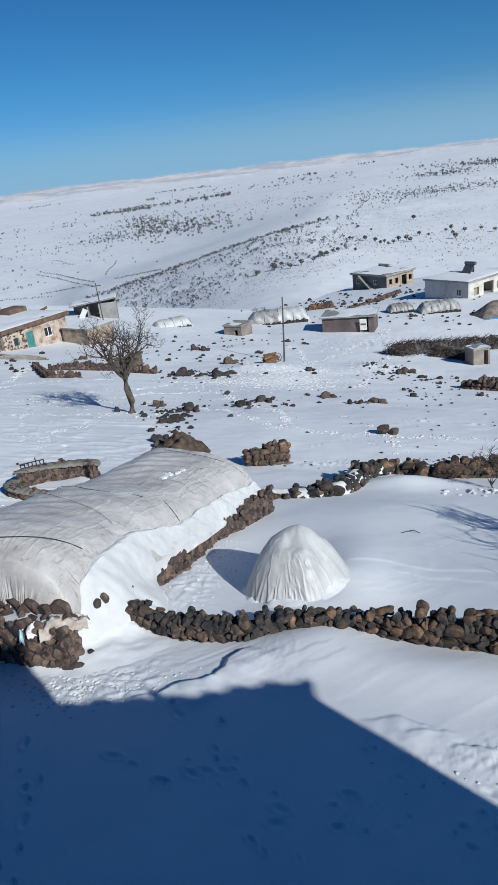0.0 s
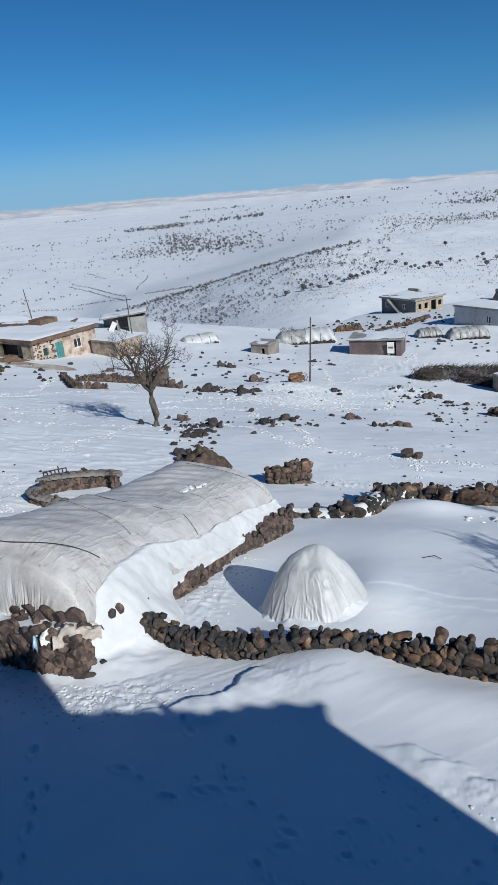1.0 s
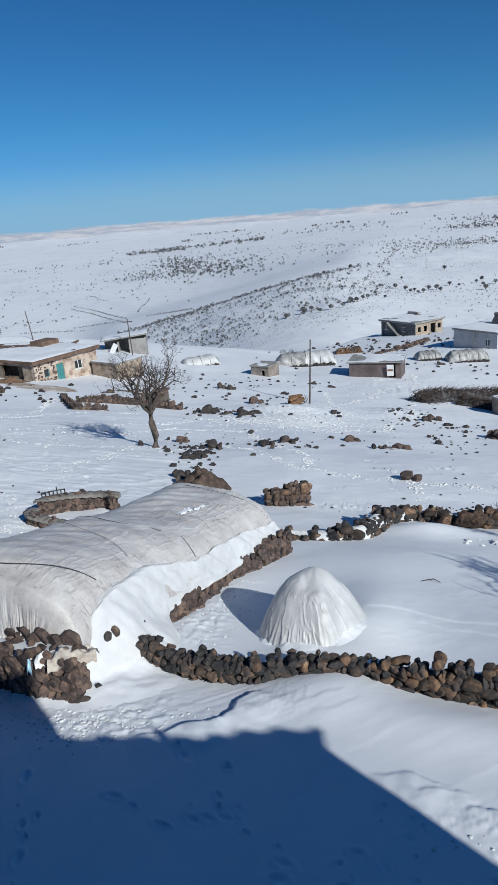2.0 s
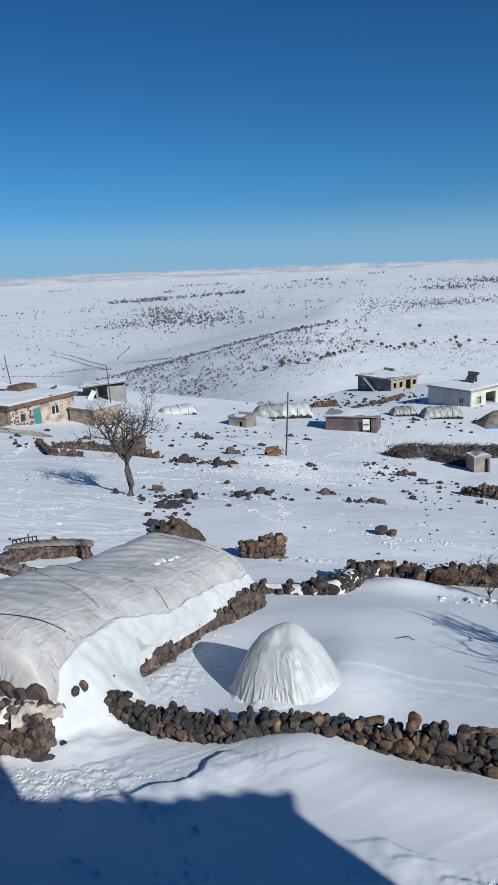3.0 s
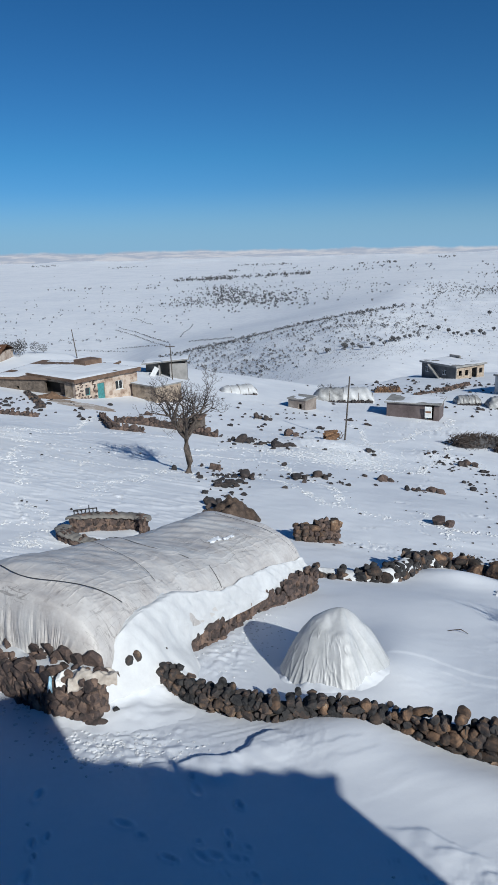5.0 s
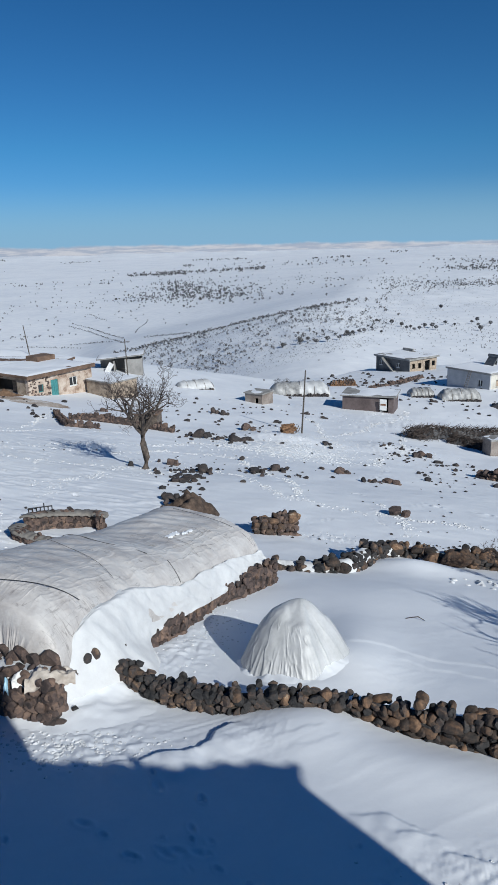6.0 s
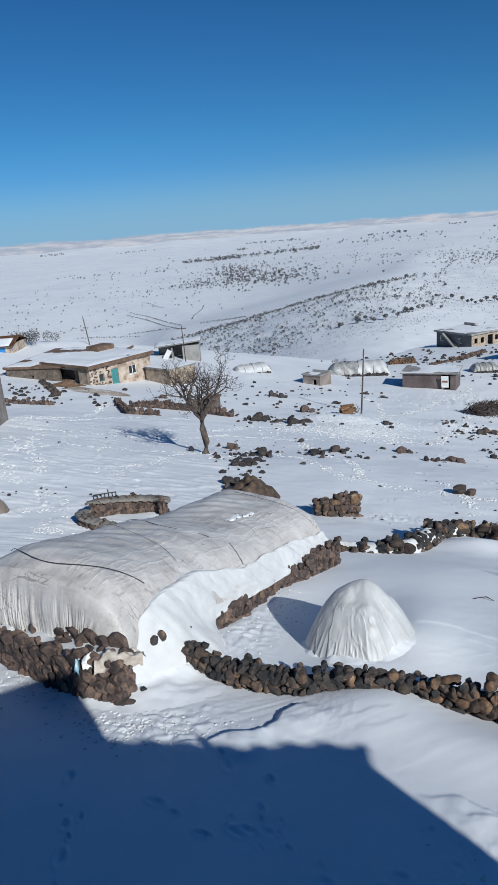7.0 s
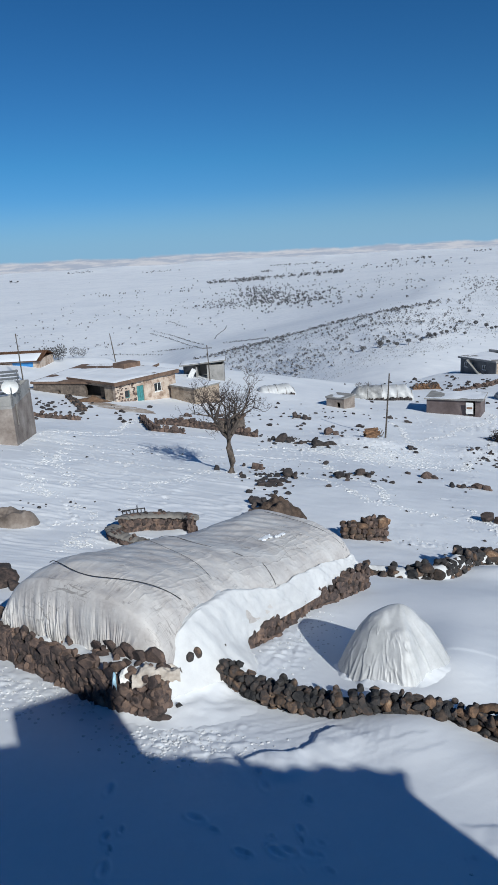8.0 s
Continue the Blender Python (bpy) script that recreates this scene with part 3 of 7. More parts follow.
def snow_on_wall(points, width, cover, seed):
    """Snow lodged along the top of a loose stone wall."""
    total = sum(math.dist(a[:2], b[:2]) for a, b in zip(points, points[1:]))
    n, m = int(total / 0.07), 9
    pts = np.zeros((n, m, 3))
    for i in range(n):
        (x, y, foot, high), turn = along(points, total * i / (n - 1))
        for j in range(m):
            o = (j / (m - 1) - 0.5) * width
            px, py = x + math.sin(turn) * o, y - math.cos(turn) * o
            mask = float(fbm(np.array(px + seed), np.array(py), 0.45, 3, seed)) + (cover - 0.5) * 2
            lift = min(0.05, max(-0.28, mask * 0.22)) - 0.34 * abs(2 * o / width) ** 4
            pts[i, j] = (px, py, foot + high + lift - 0.02)
    return tagged(new("snow_cap", grid_mesh("snow_cap", pts, DIM_SNOW)), "snow lodged along the top of a stone wall", "snow", kind="stuff")


def on_ground(points, sink=0.05):
    """Foot heights for points of (x, y, height)."""
    return [(x, y, gz(x, y) - sink, h + sink) for x, y, h in points]


def wall_panel(length, height, thick, openings=()):
    """An upright wall from the origin along x, its face at y = 0, with real openings (x0, z0, x1, z1)."""
    bm = bmesh.new()
    xs = sorted({0.0, length, *[v for o in openings for v in (o[0], o[2])]})
    zs = sorted({-0.6, height, *[v for o in openings for v in (o[1], o[3])]})
    for x0, x1 in zip(xs, xs[1:]):
        for z0, z1 in zip(zs, zs[1:]):
            inside = any(o[0] <= x0 and x1 <= o[2] and o[1] <= z0 and z1 <= o[3] for o in openings)
            if inside:
                continue
            box(bm, x0, 0, z0, x1, thick, z1)
    bmesh.ops.remove_doubles(bm, verts=bm.verts, dist=1e-4)
    return bm


def snow_cover(length, depth, thick, cover=0.75, seed=1, cell=0.35):
    """Snow lying on a flat roof, thin or gone in places, from the origin along x and y."""
    nx, ny = max(4, int(length / cell)), max(4, int(depth / cell))
    x, y = np.meshgrid(np.linspace(0.02, length - 0.02, nx), np.linspace(0.02, depth - 0.02, ny), indexing="ij")
    mask = fbm(x + seed * 31, y + seed * 17, 3.2, 4, seed) * 0.5 + (cover - 0.5) * 1.6
    z = np.clip(mask, -0.12, 1.0) * thick * 1.6
    z = np.minimum(z, thick * (0.9 + 0.2 * fbm(x, y, 1.1, 2, seed + 3)))
    edge = np.minimum(np.minimum(x, length - x), np.minimum(y, depth - y))
    z = np.where(edge < 0.05, np.minimum(z, 0.02), z)
    return grid_mesh("snow_cover", np.stack([x, y, z], -1), SNOW)


def window(parent, x, z, w, h, panes=2, y=0.05, frame_mat=None):
    """A framed window in a wall's opening."""
    frame_mat = frame_mat or WINDOW_WHITE
    bm = bmesh.new()
    t = 0.07
    for a in ((0, 0, w, t), (0, h - t, w, h), (0, t, t, h - t), (w - t, t, w, h - t)):
        box(bm, x + a[0], y, z + a[1], x + a[2], y + 0.07, z + a[3])
    for k in range(1, panes):
        c = x + w * k / panes
        box(bm, c - t * 0.6, y + 0.005, z + t, c + t * 0.6, y + 0.065, z + h - t)
    win = part("window", bm, frame_mat, parent)
    for k in range(panes):
        part("pane", one_box(x + w * k / panes + t * 0.6, y + 0.03, z + t, x + w * (k + 1) / panes - t * 0.6, y + 0.04, z + h - t), GLASS, win)
    part("sill", one_box(x - 0.06, y - 0.11, z - 0.07, x + w + 0.06, y + 0.02, z, bevel=0.01), frame_mat, win)
    return win


def door(parent, x, w, h, material, y=0.06, leaves=2):
    bm = bmesh.new()
    for k in range(leaves):
        a, b = x + w * k / leaves + 0.01, x + w * (k + 1) / leaves - 0.01
        box(bm, a, y, 0.02, b, y + 0.05, h - 0.02)
        box(bm, a + 0.08, y - 0.015, 0.2, b - 0.08, y, h * 0.45)
        box(bm, a + 0.08, y - 0.015, h * 0.52, b - 0.08, y, h - 0.2)
    leaf = part("door", bm, material, parent, "double door")
    part("handle", path_tube([(x + w / 2 + 0.05, y - 0.02, 1.0), (x + w / 2 + 0.05, y - 0.06, 1.02), (x + w / 2 + 0.05, y - 0.06, 1.14), (x + w / 2 + 0.05, y - 0.02, 1.16)], 0.012, 5), STEEL, leaf)
    return leaf


def roof_slab(length, depth, z, thick, over):
    bm = bmesh.new()
    box(bm, -over, -over, z, length + over, depth + over, z + thick, bevel=0.02)
    return bm


def utility_pole(x, y, height, lean, label, arm=False, z=None):
    foot = gz(x, y) if z is None else z
    p = thing("utility_pole", pose(x, y, foot, 0, lean, 0), label, "utility pole", "poles")
    part("pole", path_tube([(0, 0, -0.5), (0.01, 0, height * 0.5), (0, 0, height)], [0.10, 0.082, 0.065], 9), POLE, p)
    if arm:
        part("crossarm", one_box(-0.7, -0.05, height - 0.5, 0.7, 0.05, height - 0.38, bevel=0.01), POLE, p)
    return p


# ---- the ground: one sheet of snow to the horizon ----
def ground_sheet():
    az = np.radians(np.concatenate([np.arange(-180, -45, 5.0), np.arange(-45, -36, 1.0), np.arange(-36, 28, 0.16), np.arange(28, 45, 1.0), np.arange(45, 180, 5.0)]))
    r, rs = 0.3, []
    while r < 4900:
        rs.append(r)
        r += 0.35 if r < 4.5 else max(0.045, r * (0.0045 if r < 75 else 0.0075))
    rs = np.array(rs)
    rr, aa = np.meshgrid(rs, az, indexing="ij")
    x, y = rr * np.sin(aa), rr * np.cos(aa)
    z = ground_z(x, y) + small_relief(x, y)
    return grid_mesh("ground", np.stack([x, y, z], -1)[:, ::-1], SNOW, close=True)


def small_relief(x, y):
    """Ripples, a broken crust, churned patches and trodden trails."""
    r = np.hypot(x, y)
    ring_r, ring_a = r[:, 0], np.arctan2(x[-1], y[-1])
    close = 1 - ease(30, 60, r)
    c, s = math.cos(0.5), math.sin(0.5)
    u, v = x * c + y * s, y * c - x * s
    z = fbm(u * 0.35, v * 1.5, 0.55, 3, 31) * 0.0028 * close + fbm(x * 0.7, y * 1.2, 0.75, 4, 37) * 0.012 * ease(17, 30, r) * (1 - ease(60, 110, r))
    # wind-cut ridges in patches
    cut = (1 - np.abs(fbm(u * 0.30 + 0.4 * value_noise(x * 0.7, y * 0.7, 8), v * 1.3, 0.75, 3, 57))).clip(0, 1) ** 4
    z = z + 0.004 * cut * ease(0.0, 0.5, fbm(x, y, 3.4, 2, 61)) * close
    fine = (1 - np.abs(fbm(u * 0.5 + 0.5 * value_noise(x * 1.1, y * 1.1, 5), v * 2.2, 0.27, 3, 67))).clip(0, 1) ** 5
    for cx, cy, rx, ry in ((-0.7, 10.3, 1.0, 0.7), (-2.9, 10.4, 0.9, 0.8), (-1.9, 10.7, 0.8, 0.5), (2.9, 7.1, 1.3, 0.6), (2.4, 13.4, 1.3, 0.9), (3.6, 16.0, 1.2, 0.7)):
        z = z + 0.011 * fine * lump(x, y, cx, cy, rx, ry)
    # low wind ridges across the middle ground
    ridge = (1 - np.abs(fbm(x * 0.3 + 0.8 * value_noise(x * 0.2, y * 0.2, 14), y * 1.0 + 0.12 * x, 0.8, 4, 93))).clip(0, 1) ** 5
    z = z + 0.060 * ridge * ease(-0.1, 0.5, fbm(x, y, 11.0, 3, 88)) * ease(14, 26, r) * (1 - ease(90, 140, r))
    rough = np.abs(fbm(x, y, 0.22, 4, 41))
    for cx, cy, rx, ry, amp in ((-3.6, 9.8, 1.3, 0.7, 0.05), (3.3, 7.3, 1.3, 0.35, 0.05), (-2.6, 14.6, 0.8, 1.6, 0.05), (-8.3, 11.2, 1.8, 0.8, 0.05),
                                (-0.6, 60.0, 5.0, 4.0, 0.16), (9.8, 64.0, 3.0, 3.0, 0.16), (14, 82, 9, 5, 0.16), (2.0, 27.5, 1.6, 0.7, 0.08)):
        z = z + amp * lump(x, y, cx, cy, rx, ry) * (rough - 0.25)
    # a cracked lip in the drift below the front wall
    for (ax, ay), (bx, by), high in LIPS:
        d, t = math.dist((ax, ay), (bx, by)), 0
        ux, uy = (bx - ax) / d, (by - ay) / d
        t = (x - ax) * ux + (y - ay) * uy
        n = -(y - ay) * ux + (x - ax) * uy + 0.10 * value_noise(x * 2.2, y * 2.2, 3) + 0.03 * value_noise(x * 7, y * 7, 6)
        span = ease(-0.15, 0.15, t) * (1 - ease(d - 0.12, d + 0.18, t))
        z = z + high * span * ease(-0.02, 0.04, n) * (1 - ease(0.04, 1.0, n))
    for x0, y0, x1, y1, bend, step, size, deep in TRAILS:
        long = math.dist((x0, y0), (x1, y1))
        wx, wy = (x1 - x0) / long, (y1 - y0) / long
        rnd = random.Random(int(x0 * 10 + y0))
        for k in range(int(long / step * 1.3)):
            t, wide, big = rnd.random(), rnd.gauss(0, 0.16), size * rnd.choice((0.4, 0.55, 0.7, 1.0)) * (1.0 if size < 0.09 else 0.85)
            px = x0 + (x1 - x0) * t + bend * math.sin(t * 3.14) - wy * wide
            py = y0 + (y1 - y0) * t + wx * wide
            pr, pa = math.hypot(px, py), math.atan2(px, py)
            i0, i1 = np.searchsorted(ring_r, (pr - big * 6, pr + big * 6))
            j0, j1 = np.searchsorted(ring_a, (pa - big * 6 / pr, pa + big * 6 / pr))
            if i1 > i0 and j1 > j0:
                spot = (slice(i0, i1), slice(j0, j1))
                dx, dy = x[spot] - px, y[spot] - py
                q = ((dx * wx + dy * wy) / (big * 1.7)) ** 2 + ((dy * wx - dx * wy) / (big * 0.8)) ** 2
                z[spot] += deep * rnd.uniform(0.45, 0.9) * (0.4 * np.exp(-((np.sqrt(q) - 1.7) / 0.5) ** 2) - np.exp(-q))
    return z


LIPS = (((0.85, 8.25), (1.35, 8.3), 0.022), ((1.35, 8.3), (1.85, 8.05), 0.030), ((1.4, 7.95), (2.1, 7.85), 0.028), ((2.1, 7.55), (2.7, 7.35), 0.035),
        ((2.3, 14.75), (1.4, 14.6), 0.016), ((3.3, 14.4), (2.3, 14.75), 0.020), ((5.6, 13.9), (3.3, 14.4), 0.018), ((4.9, 13.3), (2.5, 14.1), 0.014), ((-1.2, 10.2), (-0.4, 10.5), 0.014), ((-0.4, 10.2), (0.5, 10.55), 0.014), ((-0.1, 9.9), (0.8, 10.25), 0.010),
        ((-3.1, 9.35), (-2.6, 9.5), 0.04), ((-2.6, 9.5), (-2.2, 9.75), 0.07), ((-2.2, 9.72), (-1.7, 9.85), 0.08), ((-1.7, 9.85), (-1.45, 10.25), 0.08), ((-1.45, 10.25), (-1.1, 10.7), 0.08))
# trails: from, to, bend, step, print size, depth
TRAILS = (
    (-2.0, 7.6, -0.4, 6.7, 0.3, 0.45, 0.06, 0.05), (-0.4, 6.7, 2.6, 5.7, 0.2, 0.5, 0.05, 0.045), (-2.6, 6.2, 1.8, 5.9, 0.2, 0.6, 0.055, 0.045), (-3.4, 7.9, -1.2, 7.2, -0.2, 0.3, 0.06, 0.045), (0.2, 7.9, 2.2, 6.2, 0.2, 0.4, 0.05, 0.04),
    (-4.6, 8.6, -3.9, 4.2, 0.2, 0.45, 0.06, 0.06), (-2.6, 9.6, -1.4, 7.5, 0.2, 0.5, 0.065, 0.06), (-1.0, 6.0, 1.0, 4.4, 0.2, 0.6, 0.05, 0.04), (-15, 30, -19.5, 44, 0.3, 0.6, 0.12, 0.14), (-12, 36, -23, 42, 0.3, 0.6, 0.12, 0.14), (-22, 38, -13, 45, 0.3, 0.7, 0.12, 0.14), (-18, 47, -27, 58, 0.5, 0.8, 0.14, 0.14), (-26, 56, -12, 52, 0.5, 0.7, 0.14, 0.14), (-10, 50, 0, 56, 0.5, 0.8, 0.14, 0.14),
    (-9.5, 29, -24, 46, 1.0, 0.8, 0.13, 0.12), (-13, 31, -16, 47, -0.7, 0.8, 0.13, 0.12), (-14.5, 31, -20, 46, 0.5, 0.9, 0.13, 0.12), (-17, 33, -21, 47, 0.5, 0.9, 0.13, 0.12),
    (-28, 50, -6, 43, -0.6, 0.9, 0.14, 0.12), (-22, 44, -9, 38, 0.4, 0.9, 0.14, 0.12), (-11.5, 22, -14.5, 28, 0.3, 0.45, 0.12, 0.12),
    (-4, 41, 16, 35, 1.5, 0.8, 0.13, 0.12), (0.6, 30, 9, 40, 0.8, 0.7, 0.12, 0.1), (4.5, 36, 5.5, 27, -0.4, 0.6, 0.1, 0.1),
    (2, 70, 22, 86, -1.5, 1.0, 0.22, 0.18), (4, 68, 20, 80, 1.0, 1.0, 0.22, 0.18), (-12, 36, -10, 29, 0.5, 0.7, 0.12, 0.1), (6, 47, 8, 62, 1.0, 0.9, 0.18, 0.15),
)
tagged(new("ground", ground_sheet()), "wind-packed snow over a hillside and far plain", "snow", kind="structure")


# ---- the building behind the camera, whose shadow lies on the snow ----
def home():
    b = thing("apartment_house", pose(10.42, -3.6, 0.13, 0, 0, 180), "pale rendered house with a corrugated eave and roof tank", "house")
    part("wall", wall_panel(24.6, 9.9, 0.3, [(12, 7.0, 13.4, 9.0), (16, 7.2, 17.4, 8.6), (8, 7.2, 9.4, 8.6)]), RENDER_GREY, b)
    part("wall", one_box(0, 9.0, -0.6, 24.6, 9.3, 9.9), RENDER_GREY, b)
    part("wall", one_box(0, 0.3, -0.6, 0.3, 9.0, 9.9), RENDER_GREY, b)
    part("wall", one_box(24.3, 0.3, -0.6, 24.6, 9.0, 9.9), RENDER_GREY, b)
    for o in ((12, 7.0, 1.4, 2.0), (16, 7.2, 1.4, 1.4), (8, 7.2, 1.4, 1.4)):
        window(b, o[0], o[1], o[2], o[3], y=0.1)
    bm = bmesh.new()
    cols = 240
    rows = []
    for j, (y, dz) in enumerate(((-0.25, 0.0), (4.6, 0.25), (9.5, 0.0))):
        rows.append([bm.verts.new((-0.2 + 25.0 * k / cols, y, 10.0 + dz + (0.05 if k % 6 < 3 else 0.0) + 0.03 * math.sin(k * 0.21))) for k in range(cols + 1)])
    for a, c in zip(rows, rows[1:]):
        for k in range(cols):
            bm.faces.new((a[k], a[k + 1], c[k + 1], c[k]))
    bmesh.ops.solidify(bm, geom=bm.faces[:], thickness=0.05)
    part("roof", bm, RUST, b, "corrugated sheet roof")
    part("balcony", one_box(9.2, -3.85, 7.15, 12.4, -0.003, 7.35, bevel=0.02), CONCRETE, b)
    return b


def roof_tank():
    t = thing("water_tank", pose(5.85, -4.5, 10.23, 0, 0, 32), "square metal water tank on a steel stand", "water tank")
    part("tank", one_box(-0.9, -0.45, 0.55, 0.9, 0.45, 1.58, bevel=0.04), STEEL, t)
    for sx in (-0.8, 0.8):
        for sy in (-0.38, 0.38):
            part("leg", one_box(sx - 0.04, sy - 0.04, -0.1, sx + 0.04, sy + 0.04, 0.55), STEEL, t)
    return t


def chimney():
    c = thing("chimney_pipe", pose(8.3, -4.0, 10.45), "short round metal chimney with a cap", "chimney")
    part("pipe", path_tube([(0, 0, -0.2), (0, 0, 0.2)], 0.05, 10), STEEL, c)
    part("cap", path_tube([(0, 0, 0.19), (0, 0, 0.25), (0, 0, 0.32)], [0.09, 0.09, 0.02], 10), STEEL, c)
    return c


home()
roof_tank()
chimney()


# ---- the long shed under a tarpaulin ----
A0, B0 = Vector((-4.4, 11.25, 1.15)), Vector((-8.75, 13.1, 1.15))   # its front corners
A1, B1 = Vector((-0.98, 20.6, -1.25)), Vector((-5.4, 22.5, -1.1))    # its far corners


def arch(u, v, grow=0.0):
    """A point of the tarp: u from front to back, v across from the far side to the pen."""
    foot_l, foot_r = B0.lerp(B1, u), A0.lerp(A1, u)
    p = foot_l.lerp(foot_r, v)
    if v < 0.42:
        rise = max(0.0, 1 - (1 - v / 0.42) ** 2.6) ** 0.62
    else:
        rise = max(0.0, 1 - ((v - 0.42) / 0.58) ** 4.6) ** 0.5 * (1 - 0.14 * ((v - 0.42) / 0.58) ** 1.5)
    high = 1.62 - 0.10 * u + 0.03 * math.sin(u * 19) * rise - 0.24 * max(0.0, 1 - u / 0.10) ** 2 - 0.08 - 0.20 * math.exp(-(((u - 0.62) / 0.24) ** 2))
    return p + Vector((0, 0, high * rise + grow))


def tarp_shed():
    shed = thing("tarp_shed", Matrix.Identity(4), "long low shed under a grey-white weathered tarpaulin roped down", "shed")
    nu, nv, nf = 220, 420, 40
    pts = np.zeros((nu + nf, nv + 1, 3))
    out = Vector((A0.y - B0.y, B0.x - A0.x, 0)).normalized()
    out = out if out.y < 0 else -out
    for j in range(nv + 1):
        v = j / nv
        for i in range(nu):
            u = i / (nu - 1)
            p = arch(u, v)
            pts[nf + i, j] = (p.x, p.y, p.z + 0.010 * math.sin(u * 95 + 5 * math.sin(v * 7)))
        # the front hangs in folds from the first arch
        top = arch(0, v)
        foot = B0.lerp(A0, v) + Vector((-0.02, -0.06, -0.12)) + (B0 - A0).normalized() * (0.55 * float(ease(0.72, 1.0, v)))
        for i in range(nf):
            k = i / nf
            p = foot.lerp(top, k)
            slack = 0.6 + 0.4 * math.sin(v * 17 + 1.0)
            lap = float(fbm(np.array(v * 40.0), np.array(k * 1.6 + 2.0), 1.0, 4, 19))
            pleat = 1 - abs(math.sin(v * 215 + 9.0 * math.sin(v * 19) + 4.0 * math.sin(v * 47) + 1.5 * k))
            fold = (0.050 * pleat + 0.06 * lap) * slack * max(0, 1 - k * 1.35) ** 0.7 + 0.03 * lap * (1 - k) * k
            bulge = 0.46 * (1 - k) ** 0.62 * (0.35 + 0.65 * k) + 0.08 * (1 - k)
            pts[i, j] = p + out * (bulge + fold)
    pts[nf:, :, 2] += 0.035 * fbm(pts[nf:, :, 0], pts[nf:, :, 1], 1.1, 4, 8)
    uu, vv = np.meshgrid(np.linspace(0, 1, nu), np.linspace(0, 1, nv + 1), indexing="ij")
    crease = (1 - np.abs(fbm(uu * 30, vv * 5.0, 1.0, 3, 23))).clip(0, 1) ** 7 + (1 - np.abs(fbm(uu * 9, vv * 20.0, 1.0, 3, 29))).clip(0, 1) ** 7
    pts[nf:, :, 2] += 0.016 * crease * (0.35 + 0.65 * ease(0.45, 0.8, vv)) * ease(0.0, 0.05, uu)
    part("tarpaulin", grid_mesh("tarpaulin", pts[:, ::-1], TARP), None, shed, "grey-white tarpaulin hanging in folds")
    ropes = (((0.075, 0.16), (0.042, 0.32), (0.03, 0.54), (0.06, 0.705), (0.10, 0.84), (0.12, 0.905)), ((0.50, 0.05), (0.45, 0.35), (0.44, 0.575), (0.465, 0.68), (0.48, 0.775)),
             ((0.515, 0.86), (0.505, 0.90), (0.49, 0.97)), ((0.965, 0.35), (0.955, 0.6), (0.96, 0.8), (0.975, 0.97)), ((0.39, 0.10), (0.33, 0.45), (0.29, 0.76), (0.27, 0.86)))
    for n, knots in enumerate(ropes):
        across = np.array([v for _, v in knots])
        sweep = np.linspace(across[0], across[-1], 44)
        line = [arch(float(u), float(v)) + Vector((0, 0, 0.03)) for u, v in zip(hermite(sweep, across, [u for u, _ in knots]), sweep)]
        part("rope", path_tube(line, (0.009, 0.008, 0.009, 0.006, 0.005)[n], 5), ROPE, shed, "black rope")
    for k in range(7):                        # cracked tape lines on the sunny shoulder
        u = 0.46 + 0.067 * k + 0.02 * math.sin(k * 5.1)
        line = [arch(u + 0.012 * math.sin(q * 0.5 + k), 0.60 + 0.31 * q / 16 * (0.5 + 0.5 * abs(math.sin(k * 2.7)))) + Vector((0, 0, 0.018)) for q in range(17)]
        part("seam", path_tube(line, 0.003, 4), CEMENT, shed)
    for k in range(3):
        v = 0.70 + 0.08 * k
        line = [arch(0.46 + 0.4 * q / 20 * (0.5 + 0.5 * abs(math.sin(k * 1.9))), v + 0.016 * math.sin(q * 0.5 + k * 2)) + Vector((0, 0, 0.018)) for q in range(21)]
        part("seam", path_tube(line, 0.003, 4), CEMENT, shed)
    for u0, v0, du, dv in ((0.70, 0.665, 0.034, 0.020), (0.76, 0.70, 0.03, 0.012)):
        a, b = np.meshgrid(np.linspace(-1, 1, 22), np.linspace(-1, 1, 22), indexing="ij")
        fleck = np.zeros((22, 22, 3))
        for i in range(22):
            for j in range(22):
                p = arch(u0 + du * a[i, j], v0 + dv * b[i, j])
                h = 0.06 * (1 - math.hypot(a[i, j], b[i, j])) + 0.05 * float(fbm(np.array(a[i, j] * 2 + u0 * 90), np.array(b[i, j] * 2), 0.8, 3, 14))
                fleck[i, j] = (p.x, p.y, p.z + min(h, 0.02) + 0.012)
        part("snow_fleck", grid_mesh("snow_fleck", fleck[:, ::-1], SNOW), None, shed, "thin snow left on the tarp")
    bm = bmesh.new()
    ring = [bm.verts.new(arch(1.0, j / 24) + Vector((0.0, -0.05, -0.02))) for j in range(25)]
    bm.faces.new(ring)
    part("gable", bm, TARP, shed)
    return shed


